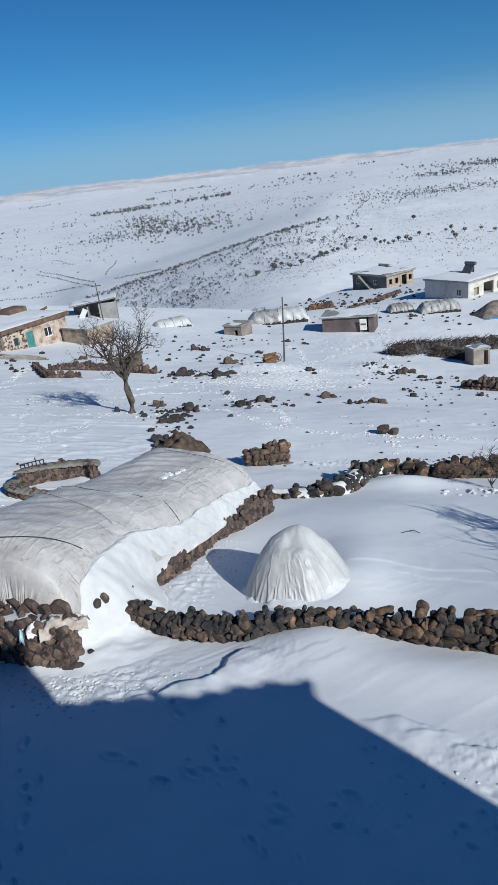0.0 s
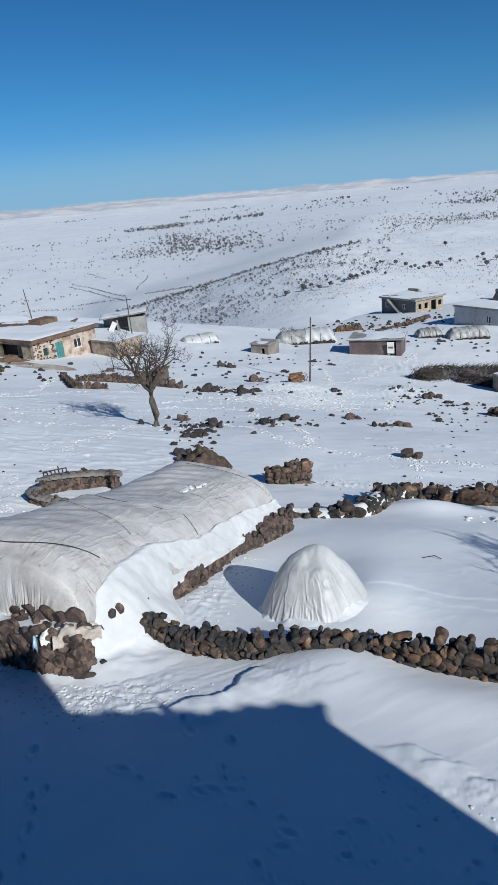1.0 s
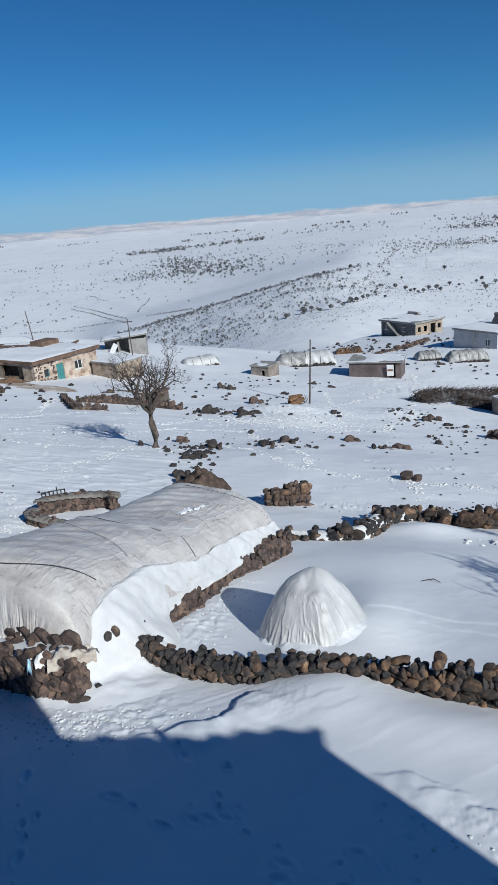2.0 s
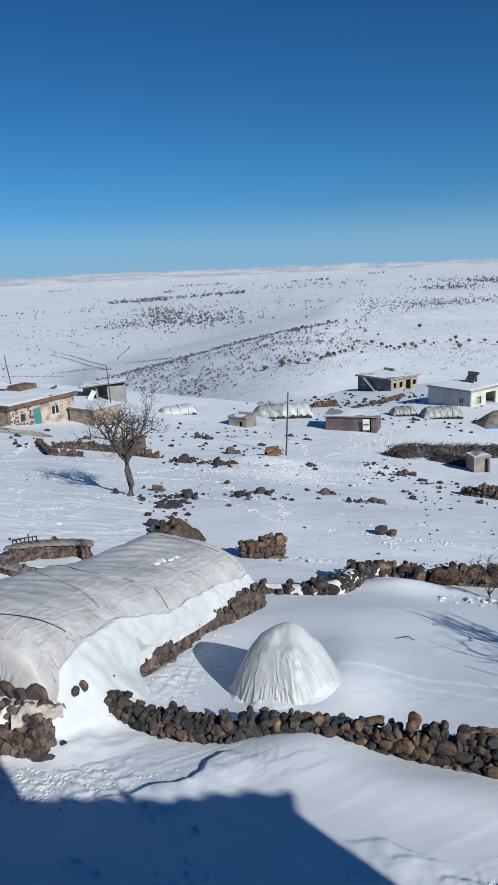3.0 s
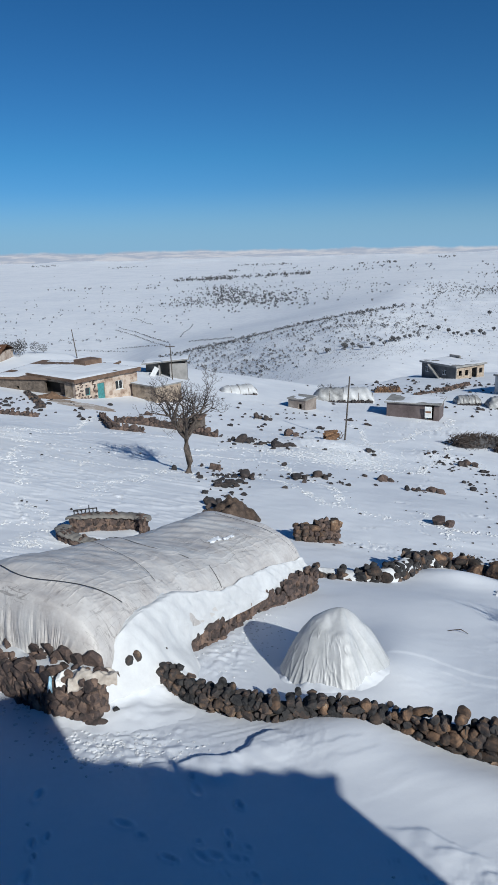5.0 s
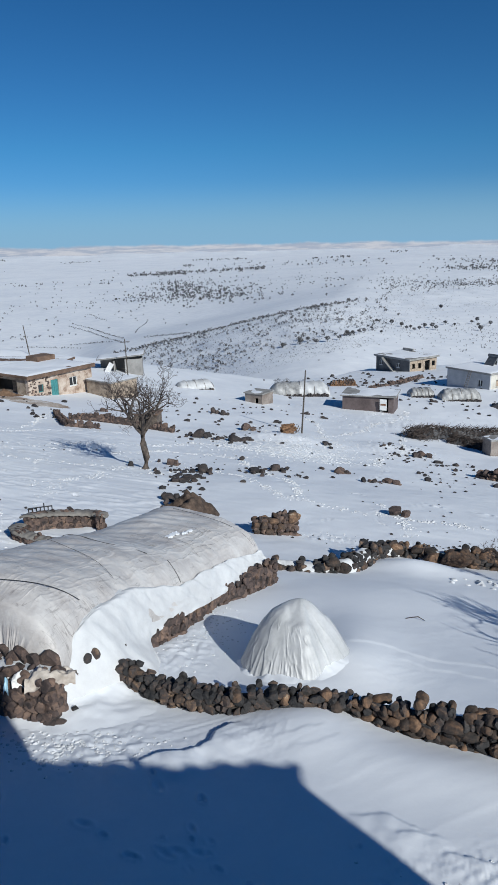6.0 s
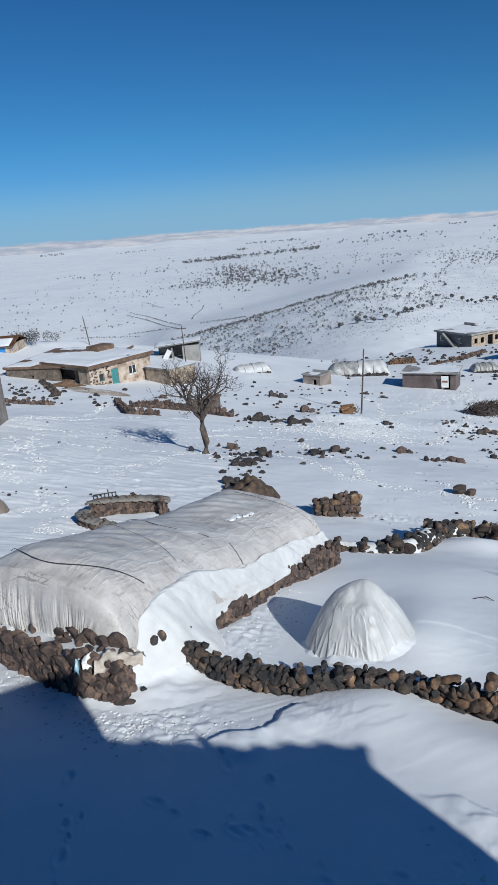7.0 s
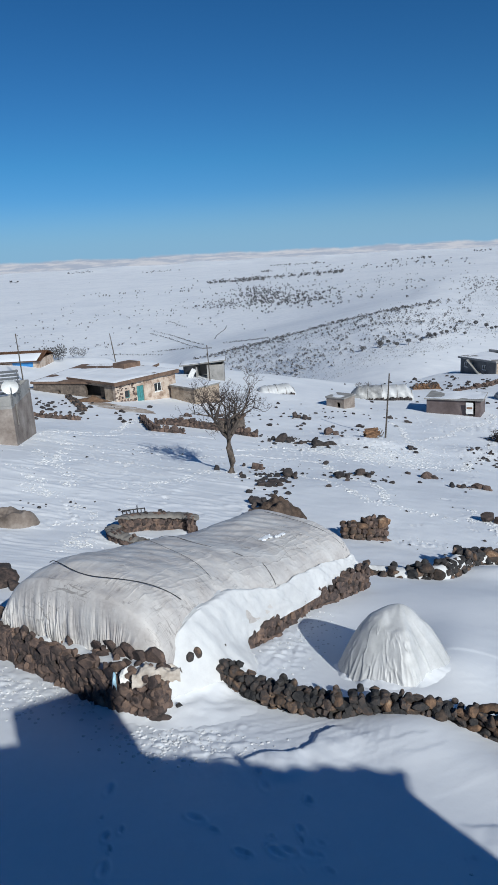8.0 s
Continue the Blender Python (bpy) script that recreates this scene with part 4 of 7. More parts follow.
def shed_snow_bank():
    """Snow slid off the tarp, from its shoulder down to the low stone wall."""
    nu, nv = 170, 56
    pts = np.zeros((nu, nv, 3))
    for i in range(nu):
        u = -0.07 + 1.07 * i / (nu - 1)
        start = float(np.interp(u, (-0.07, 0, 0.09, 0.18, 0.25, 0.34, 0.45, 0.6, 1), (1.0, 0.985, 0.93, 0.90, 0.885, 0.93, 0.965, 0.955, 0.985))) + 0.014 * float(fbm(np.array(u * 7.0), np.array(3.3), 1.0, 4, 51))
        near = 1 - float(ease(0.06, 0.22, u))
        low = Vector((-4.05 + 3.45 * u + 1.15 * near, 12.4 + 8.6 * u - 0.25 * near, 0))
        low.z = gz(low.x, low.y) + 0.34 - 0.80 * near
        for j in range(nv):
            k = j / (nv - 1)
            v = min(start, 0.995) + (1.0 - min(start, 0.995)) * min(k * 1.6, 1.0)
            a = arch(0.03 + 0.96 * u, min(v, 0.999), 0.0)
            base = a.lerp(low, float(ease(0.35, 1.0, k)))
            lift = -0.05 + 0.09 * float(ease(0.0, 0.6, k)) + (0.24 - 0.04 * near) * math.sin(k * math.pi) ** 2
            lift = lift * float(ease(-0.07, 0.05, u)) - 0.60 * (1 - float(ease(-0.07, 0.03, u)))
            rough = 0.045 * float(fbm(np.array(u * 10.0), np.array(k * 2.2), 0.55, 4, 12)) + 0.016 * float(fbm(np.array(u * 10.0), np.array(k * 1.7), 0.16, 2, 15))
            base += Vector((0.6, -0.2, 0.8)) * rough * min(1, 5 * k)
            base.z += lift
            pts[i, j] = base
    return tagged(new("snow_bank", grid_mesh("snow_bank", pts, DIM_SNOW)), "snow slid from the tarp against its low wall", "snow", kind="stuff")


def pen_snow():
    """Snow drifted round the shed's front corner, falling away towards the yard."""
    n = 90
    x, y = np.meshgrid(np.linspace(-6.2, -1.9, n), np.linspace(9.8, 15.0, n), indexing="ij")
    mound = 0.42 * lump(x, y, -4.7, 12.4, 1.2, 1.5) + 0.12 * lump(x, y, -3.85, 11.5, 1.3, 1.1)
    z = ground_z(x, y) + mound - 0.07 + 0.30 * fbm(x * 0.6 + y * 0.5, y - 0.5 * x, 0.6, 4, 77) * mound - 0.25 * (1 - ease(0.0, 0.35, np.minimum(x + 6.2, -1.9 - x))) - 0.25 * (1 - ease(0.0, 0.35, np.minimum(y - 9.8, 15.0 - y)))
    return tagged(new("snow_bank", grid_mesh("snow_bank", np.stack([x, y, z], -1), SNOW)), "snow banked at the corner of the tarp shed", "snow", kind="stuff")


tarp_shed()
shed_snow_bank()
pen_snow()


# ---- the small heap under white sheeting ----
def covered_heap():
    heap = thing("covered_heap", pose(0.0, 13.75, -0.5), "haystack tightly wrapped in white plastic sheeting, half snowed in", "haystack")
    n, m = 110, 460
    d, a = np.meshgrid(np.linspace(0.0, 1.0, n), np.linspace(0, math.tau, m, endpoint=False), indexing="ij")

    def hem(a):
        return 1.25 + 0.07 * np.sin(2 * a + 0.7) + 0.05 * np.sin(3 * a + 1.0) + 0.20 * lump(a, a * 0, 5.05, 0, 0.35, 1) - 0.06 * lump(a, a * 0, 4.1, 0, 0.4, 1) + 0.16 * lump(a, a * 0, 0.1, 0, 0.7, 1) + 0.16 * lump(a, a * 0, 6.38, 0, 0.7, 1)

    left, front = lump(a, a * 0, 3.45, 0, 0.95, 1), lump(a, a * 0, 4.95, 0, 0.45, 1)
    px, py = 0.20, 0.20                          # its crown lies off the middle
    side = lump(a, a * 0, 4.1, 0, 0.75, 1) + 0.05
    pleat = (1 - np.abs(np.sin(a * 31 + 2.2 * fbm(a * 2.0, d * 1.2, 1.0, 3, 12) * 2))) ** 1.5
    fold = 0.030 * pleat * side * ease(0.62, 0.92, d + 0.12 * fbm(a * 4.0, a * 0, 1.0, 3, 12))
    long = (1 - np.abs(np.sin((a - 0.55 * d) * 8.5 + 0.7 * fbm(a * 3.0, d * 2.0, 1.0, 3, 5)))) ** 2
    fold = fold + 0.055 * long * lump(a, a * 0, 5.45, 0, 0.6, 1) * ease(0.25, 0.7, d)
    fold = fold + 0.032 * (1 - np.abs(fbm(a * 5.0 - 4.5 * d, d * 3.2, 1.0, 3, 63))).clip(0, 1) ** 8 * ease(0.3, 0.6, d) * (side + front)
    foot = hem(a) + fold
    x, y = px * (1 - d) + np.cos(a) * foot * d, py * (1 - d) + np.sin(a) * foot * d
    east = lump(a, a * 0, 0.0, 0, 0.9, 1) + lump(a, a * 0, 6.28, 0, 0.9, 1)
    z = 1.68 * (1 - d ** (1.55 + 0.85 * left + 0.5 * front + 0.10 * east))
    slack = d + 0.03 * fbm(a * 3.0, d * 2.0, 1.0, 2, 26) - 0.10 * ease(5.0, 5.9, a)
    for at, thick, deep in ((0.46, 0.050, 0.028), (0.55, 0.035, 0.024), (0.66, 0.045, 0.020)):      # slack sheeting lapped across the front
        z = z + deep * np.exp(-(((slack - at) / thick) ** 2)) * lump(a, a * 0, 4.75, 0, 0.95, 1)
    z = z + 0.05 * fbm(x * 1.0 + y * 0.6, y * 0.8 - x * 0.5, 0.8, 3, 83) * ease(0.0, 0.3, d) + 0.018 * fbm(x, y, 0.22, 2, 84) * ease(0.0, 0.2, d)
    part("sheeting", grid_mesh("sheeting", np.stack([x, y, z], -1), TARP_WHITE, close=True), None, heap, "white plastic sheeting in gathered folds")
    ring, turn = np.meshgrid(np.linspace(0, 1, 26), np.linspace(0, math.tau, 200, endpoint=False), indexing="ij")
    right = np.exp(2.2 * np.cos(turn - 0.35) - 2.2)
    wide = 0.50 + 0.14 * fbm(np.cos(turn) * 2.0, np.sin(turn) * 2.0, 1.0, 3, 41) + 0.1 * right
    reach = hem(turn) * (0.80 - 0.12 * right) + wide * ring
    sx, sy = np.cos(turn) * reach, np.sin(turn) * reach
    top = 0.10 + 0.09 * fbm(np.cos(turn) * 3.0, np.sin(turn) * 3.0, 1.0, 3, 7) + 0.06 * right
    sz = ground_z(sx, sy + 13.75) + 0.5 + top * (1 - ring) ** 2.2 - 0.10 * ring ** 3 + 0.012 * fbm(sx, sy, 0.3, 3, 44)
    part("snow_skirt", grid_mesh("snow_skirt", np.stack([sx, sy, sz], -1), SNOW, close=True), None, heap, "snow drifted against the hem")
    return heap


covered_heap()


def scrap(name, x, y, z, rx, ry, turn, material, label, seed):
    """A crumpled scrap of sheeting draped over stones."""
    n = 26
    u, v = np.meshgrid(np.linspace(-1, 1, n), np.linspace(-1, 1, n), indexing="ij")
    c, s = math.cos(turn), math.sin(turn)
    px, py = x + u * rx * c - v * ry * s, y + u * rx * s + v * ry * c
    pz = z - 0.18 * np.abs(v) ** 1.6 - 0.10 * u**2 + 0.10 * fbm(px * 3 + seed, py * 3, 0.5, 4, seed)
    return tagged(new(name, grid_mesh(name, np.stack([px, py, pz], -1), material)), label, "sheeting scrap")


scrap("canvas_scrap", -4.45, 10.72, 1.52, 0.46, 0.24, 0.2, SCRAP, "dirty beige canvas scrap draped over the wall end", 3)
scrap("plastic_scrap", -5.05, 10.72, 1.46, 0.16, 0.14, 0.5, PANEL_WHITE, "crumpled white plastic scrap lodged in the stone wall", 6)
scrap("plastic_rag", -5.26, 10.58, 1.44, 0.04, 0.17, 0.3, RAG_BLUE, "pale blue plastic rag caught in the stone wall", 5)


# ---- bare trees ----
def bare_tree(name, x, y, height, spread, trunk, seed, label, fork=0.42, depth_max=5, lean=(0, 0), limbs=6, sides=6):
    rnd = random.Random(seed)
    tree = thing(name, pose(x, y, gz(x, y) - 0.1), label, "tree")
    bend = 0.10 * height * 0.25
    top = Vector((lean[0], lean[1], height * fork))
    body = [Vector((0, 0, -0.2)), Vector((0.02, 0, 0.1)), Vector((bend * 0.9, 0, height * fork * 0.35)), Vector((-bend * 0.2, 0.02, height * fork * 0.72)), top]
    part("trunk", path_tube(body, [trunk * 1.5, trunk * 1.15, trunk, trunk * 0.9, trunk * 0.95], 10), BARK, tree, smooth=True)
    twigs = bmesh.new()

    def grow(wood, p, way, length, r, level):
        pts, q, w = [p], p, way
        for k in range(4):
            w = (w + Vector((rnd.gauss(0, 0.19), rnd.gauss(0, 0.19), rnd.gauss(0.05, 0.13)))).normalized()
            q = q + w * length / 4
            pts.append(q)
        bm = wood if level < 2 else twigs
        for i in range(4):
            tube(bm, pts[i], pts[i + 1], r * (1 - 0.17 * i), r * (1 - 0.17 * (i + 1)), sides if level < 2 else 4 if level < 3 else 3, cap=False)
        if level >= depth_max:
            return
        for _ in range(3 if level < 3 else rnd.choice((2, 3))):
            i = rnd.choice((2, 3, 4, 4))
            turn = Vector((rnd.gauss(0, 1), rnd.gauss(0, 1), rnd.gauss(0.15, 0.7))).normalized()
            grow(wood, pts[i], (w * 0.75 + turn * 0.85).normalized(), length * rnd.uniform(0.55, 0.78), max(r * 0.52, 0.009), level + 1)

    for k in range(limbs):
        a = math.tau * (k + rnd.uniform(-0.25, 0.25)) / limbs
        out = spread / (height * (1 - fork))
        way = Vector((math.cos(a) * out, math.sin(a) * out, rnd.uniform(0.55, 1.2))).normalized()
        wood = bmesh.new()
        grow(wood, top - Vector((0, 0, 0.12)), way, height * (1 - fork) * rnd.uniform(0.42, 0.56), trunk * rnd.uniform(0.48, 0.7), 0)
        part("limb", wood, BARK, tree)
    part("crown", twigs, TWIG, tree, "fine bare crown")
    return tree


bare_tree("walnut_tree", -9.0, 40.1, 5.9, 2.3, 0.215, 11, "bare gnarled tree with a bent trunk in the snow", limbs=9)
bare_tree("sapling", 7.5, 22.6, 1.7, 0.8, 0.03, 5, "thin bare sapling beside a stone wall", fork=0.2, depth_max=4, limbs=6)
bare_tree("orchard_tree", 10.8, 11.1, 4.4, 2.3, 0.17, 19, "bare orchard tree throwing a branching shadow", depth_max=3, limbs=8, fork=0.34)


# ---- houses and sheds of the village ----
def stone_house():
    h = thing("stone_house", pose(-29.8, 75.6, -8.15, 0, 0, 58), "old flat-roofed house, half plaster half stone, teal door", "house")
    L, D, H = 9.6, 9.0, 2.75
    part("wall", wall_panel(L, H, 0.5, [(3.2, 0.0, 4.3, 2.0), (1.35, 0.85, 2.1, 1.75), (6.0, 0.75, 7.2, 1.85)]), PLASTER, h, "stained cream plaster wall")
    part("side_wall", one_box(L - 0.5, 0.5, -0.6, L, D, H), PLASTER, h)
    part("side_wall", wall_panel(D - 1.0, H, 0.3, [(0.5, 0.0, 6.4, 2.35)]), MASONRY, h, "open side under the roof", m=pose(0, D - 0.5, 0, 0, 0, -90))
    # dark sheet in place of the shade on this side
    part("inner_panel", one_box(0.9, 0.5, -0.6, 1.0, D - 0.5, H), INDOOR_SHADE, h)
    part("back_wall", one_box(0.5, D - 0.5, -0.6, L - 0.5, D, H), MASONRY, h)
    part("floor_slab", one_box(0.5, 0.5, -0.6, L - 0.5, D - 0.5, -0.02), EARTH, h)
    door(h, 3.2, 1.1, 2.0, TEAL, y=0.12)
    window(h, 6.0, 0.75, 1.2, 1.1, 2, y=0.1)
    window(h, 1.35, 0.85, 0.75, 0.9, 1, y=0.12, frame_mat=TEAL)
    roof = part("roof", roof_slab(L, D, H, 0.28, 0.35), MUD_ROOF, h, "flat mud roof with a drooping edge")
    part("snow_cover", snow_cover(L + 0.5, D + 0.5, 0.14, 0.88, 3), None, roof, m=pose(-0.25, -0.25, H + 0.27))
    bm = bmesh.new()
    rows = []
    for k in range(81):
        x = -0.37 + (L + 0.74) * k / 80
        drop = 0.10 + 0.10 * abs(float(fbm(np.array(x * 1.0), np.array(2.0), 0.7, 4, 5)))
        rows.append([bm.verts.new((x, y, z)) for y, z in ((-0.30, H + 0.30), (-0.43 - 0.05 * math.sin(k), H + 0.22), (-0.40, H - drop), (-0.28, H + 0.02))])
    for a, b in zip(rows, rows[1:]):
        for k in range(3):
            bm.faces.new((a[k], a[k + 1], b[k + 1], b[k]))
    part("eave", bm, MUD_ROOF, roof, "ragged dark eave of mud and brush")
    part("parapet", one_box(L - 3.0, D - 2.6, H + 0.28, L - 0.2, D - 0.2, H + 1.0, bevel=0.06), MUD_ROOF, roof, "brown mud parapet block")
    # bare masonry at the door end, where the plaster fell
    rnd = random.Random(4)
    for k in range(85):
        px, pz = rnd.uniform(-0.05, 3.0), rnd.uniform(0.05, 2.6)
        if 1.2 < px < 2.25 and 0.7 < pz < 1.9:
            continue
        ob = stone(h, px, -0.005, pz, rnd.uniform(0.2, 0.42), 0.1, rnd.uniform(0.16, 0.28), rnd, "brown_stone", 0, 0.1)
    return h


def annex():
    h = thing("annex", pose(-42.0, 79.3, -7.2, 0, 0, -7), "low stone outbuilding with a snow-covered mud roof", "outbuilding")
    L, D, H = 11.5, 12.5, 1.55
    part("wall", wall_panel(L, H, 0.5, [(7.3, 0.0, 9.4, 1.42), (3.4, 0.35, 3.8, 0.7)]), DARK_MASONRY, h)
    part("side_wall", one_box(0, 0.5, -0.6, 0.5, D, H), DARK_MASONRY, h)
    part("side_wall", one_box(L - 0.5, 0.5, -0.6, L, D, H), DARK_MASONRY, h)
    part("back_wall", one_box(0.5, D - 0.5, -0.6, L - 0.5, D, H), DARK_MASONRY, h)
    # blackened sheet: shade behind the doorway, put in as colour
    part("inner_panel", one_box(0.6, 2.0, -0.5, L - 0.6, 2.2, H - 0.05), INDOOR_SHADE, h)
    roof = part("roof", roof_slab(L, D, H, 0.3, 0.25), MUD_ROOF, h)
    part("snow_cover", snow_cover(L + 0.3, D + 0.3, 0.16, 0.72, 9), None, roof, m=pose(-0.15, -0.15, H + 0.28))
    return h


def spoil_heap(name, x, y, rx, ry, high, seed, material, label, category, turn=0.0, sharp=1.0, rough=0.5):
    """A rough heap on the ground."""
    n = 34
    u, v = np.meshgrid(np.linspace(-1, 1, n), np.linspace(-1, 1, n), indexing="ij")
    d = np.clip(1 - np.hypot(u, v) ** (1.6 * sharp), -0.2, 1)
    c, s = math.cos(turn), math.sin(turn)
    px, py = x + u * rx * c - v * ry * s, y + u * rx * s + v * ry * c
    z = ground_z(px, py) - 0.03 + high * (d * (0.85 + rough * fbm(px + seed, py, rx * 0.45, 5, seed)))
    return tagged(new(name, grid_mesh(name, np.stack([px, py, z], -1), material)), label, category)


def block_hut(name, x, y, z, turn, L, D, H, material, label, openings=(), cover=0.9, over=0.15, seed=1, roof_mat=None):
    h = thing(name, pose(x, y, z, 0, 0, turn), label, "hut")
    part("wall", wall_panel(L, H, 0.25, openings), material, h)
    part("side_wall", one_box(0, 0.25, -0.6, 0.25, D, H), material, h)
    part("side_wall", one_box(L - 0.25, 0.25, -0.6, L, D, H), material, h)
    part("back_wall", one_box(0.25, D - 0.25, -0.6, L - 0.25, D, H), material, h)
    # floor coloured near black so the openings read as shaded
    part("floor_slab", one_box(0.25, 0.25, -0.6, L - 0.25, D - 0.25, 0.02), INDOOR_SHADE, h)
    roof = part("roof", roof_slab(L, D, H, 0.16, over), roof_mat or CONCRETE, h)
    if cover:
        part("snow_cover", snow_cover(L + 2 * over - 0.04, D + 2 * over - 0.04, 0.13, cover, seed), None, roof, m=pose(-over + 0.02, -over + 0.02, H + 0.15))
    return h


def hoop_tent(x, y, turn, L, W, H, label, seed, material=None, hoops=4, split_at=None, footing=0.3):
    """A low tunnel of sheeting over bent hoops, on a row of stones."""
    material = material or TARP_WHITE
    rnd = random.Random(seed)
    z = min(gz(x, y), gz(x + L * math.cos(radians(turn)), y + L * math.sin(radians(turn))))
    t = thing("hoop_tent", pose(x, y, z - 0.05, 0, 0, turn), label, "tent")
    nu, nv = 40, 26
    pts = np.zeros((nu, nv, 3))
    for i in range(nu):
        u = i / (nu - 1)
        close = min(1.0, 6 * min(u, 1 - u) + 0.35) ** 0.6
        dip = 0.06 * abs(math.sin(u * math.pi * hoops))
        for j in range(nv):
            a = math.pi * j / (nv - 1)
            r = 1 + 0.03 * math.sin(u * 40 + a * 3) + 0.03 * rnd.gauss(0, 0.4)
            pts[i, j] = (u * L, W / 2 * (1 - math.cos(a) * r), (H * math.sin(a) ** 0.75 * close - dip * math.sin(a)) * r)
    if split_at is None:
        part("sheeting", grid_mesh("sheeting", pts[:, ::-1], material), None, t)
    else:
        cut = int(nu * split_at)
        part("sheeting", grid_mesh("sheeting", pts[:cut + 1, ::-1], material), None, t, "clouded see-through sheeting")
        part("sheeting", grid_mesh("sheeting", pts[cut:, ::-1], TARP_WHITE), None, t, "white opaque sheeting")
    for u in (0.0, 1.0):
        bm = bmesh.new()
        i = 0 if u == 0 else nu - 1
        ring = [bm.verts.new(p) for p in pts[i]]
        bm.faces.new(ring if u == 0 else ring[::-1])
        part("end_sheet", bm, material, t)
    for k in range(hoops + 1):
        u = 0.02 + 0.96 * k / hoops
        line = [(u * L, W / 2 * (1 - math.cos(a)), H * math.sin(a) ** 0.75 * min(1.0, 6 * min(u, 1 - u) + 0.35) ** 0.6 + 0.02) for a in [math.pi * q / 14 for q in range(15)]]
        part("hoop", path_tube(line, 0.03, 5), WOOD, t)
    for k in range(int(L / 0.26)):
        px = k * 0.26 + rnd.uniform(0, 0.2)
        stone(t, px, -0.2 + rnd.uniform(-0.15, 0.1), footing * rnd.uniform(0.5, 1.1), rnd.uniform(0.35, 0.6), 0.4, footing * rnd.uniform(0.9, 1.6), rnd, "dark_stone")
    return t


stone_house()
annex()
spoil_heap("earth_heap", -32.3, 74.6, 2.3, 1.1, 0.75, 3, EARTH, "brown earth heap by the old house, snow on top", "earth", 0.4)
spoil_heap("muddy_track", -28.2, 71.6, 6.5, 2.2, 0.10, 8, SLUSH, "trodden muddy track before the old house", "mud", -0.35)
block_hut("flat_hut", -25.0, 82.2, -8.95, -36, 4.6, 4.1, 2.0, MASONRY, "small tan block hut with a snowy flat roof", (), 0.98, seed=4)
block_hut("stone_shelter", -14.9, 63.0, -7.85, -6, 2.3, 1.6, 1.15, DARK_MASONRY, "dark little stone shelter behind the bare tree", [(0.6, 0.0, 1.6, 0.8)], 0.3, seed=14, roof_mat=MUD_ROOF)


def lean_shed():
    h = thing("lean_shed", pose(-28.5, 100.5, -10.2, 0, 0, 10), "grey open-sided shed with a white sheet leaning on it", "shed")
    part("back_wall", one_box(0, 3.2, -0.6, 6.5, 3.4, 2.7), RENDER_GREY, h)
    part("side_wall", one_box(6.3, 0, -0.6, 6.5, 3.2, 2.7), RENDER_GREY, h)
    part("side_wall", one_box(2.2, 0, -0.6, 2.4, 3.2, 2.4), RENDER_GREY, h)
    part("front_wall", one_box(3.9, 0, -0.6, 6.3, 0.2, 2.6), RENDER_GREY, h)
    bm = one_box(-0.3, -0.4, 2.65, 6.9, 3.8, 2.8, bevel=0.02)
    bmesh.ops.rotate(bm, verts=bm.verts, cent=(0, 0, 2.7), matrix=Euler((0, radians(-4), 0)).to_matrix())
    roof = part("roof", bm, CONCRETE, h)
    part("snow_cover", snow_cover(7.0, 4.0, 0.15, 0.95, 6), None, roof, m=pose(-0.2, -0.3, 2.80, 0, -4, 0))
    bm = one_box(0.3, -1.3, 0, 1.05, -1.24, 2.6, bevel=0.01)
    bmesh.ops.rotate(bm, verts=bm.verts, cent=(0.8, -1.2, 0), matrix=Euler((radians(-18), radians(32), 0)).to_matrix())
    part("leaning_sheet", bm, TARP_WHITE, h, "white sheet leaning")
    return h


lean_shed()
utility_pole(-23.6, 98.2, 5.6, -1, "weathered wooden utility pole behind a shed", True)
utility_pole(-40.8, 105.5, 4.6, -6, "leaning wooden utility pole")
utility_pole(1.24, 68.1, 6.6, 3.6, "slightly leaning wooden utility pole in the snow")


def front_building():
    """The flat concrete building at the edge of the view."""
    h = thing("concrete_house", pose(-32.6, 38.35, -2.75, 0, 0, 16), "stained tan rendered house with a parapet roof", "house")
    W, D, H = 9.3, 6.4, 2.55
    part("front_wall", one_box(0, 0, -1.2, W, 0.3, H), STAINED_WALL, h)
    part("side_wall", one_box(W - 0.3, 0.3, -2.2, W, D, H), STAINED_WALL, h)
    part("side_wall", one_box(0, 0.3, -1.2, 0.3, D, H), STAINED_WALL, h)
    part("back_wall", one_box(0.3, D - 0.3, -2.2, W - 0.3, D, H), STAINED_WALL, h)
    roof = part("roof", one_box(0, 0, H, W, D, H + 0.18), CONCRETE, h)
    for a in ((0, 0, W, 0.2), (W - 0.2, 0.2, W, D - 0.2), (0, D - 0.2, W, D)):
        part("parapet", one_box(a[0], a[1], H + 0.18, a[2], a[3], H + 0.85, bevel=0.02), CONCRETE, roof, "pale grey concrete parapet")
    part("snow_cover", snow_cover(W - 0.5, D - 0.5, 0.12, 0.9, 12), None, roof, m=pose(0.25, 0.25, H + 0.18))
    part("drain_pipe", path_tube([(W + 0.06, 1.0, H + 0.1), (W + 0.06, 1.0, 1.2)], 0.04, 8), CEMENT, h)
    part("spout", path_tube([(W - 0.1, 5.8, H + 0.25), (W + 0.4, 5.8, H + 0.2)], 0.045, 8), CEMENT, h)
    return h


front_building()


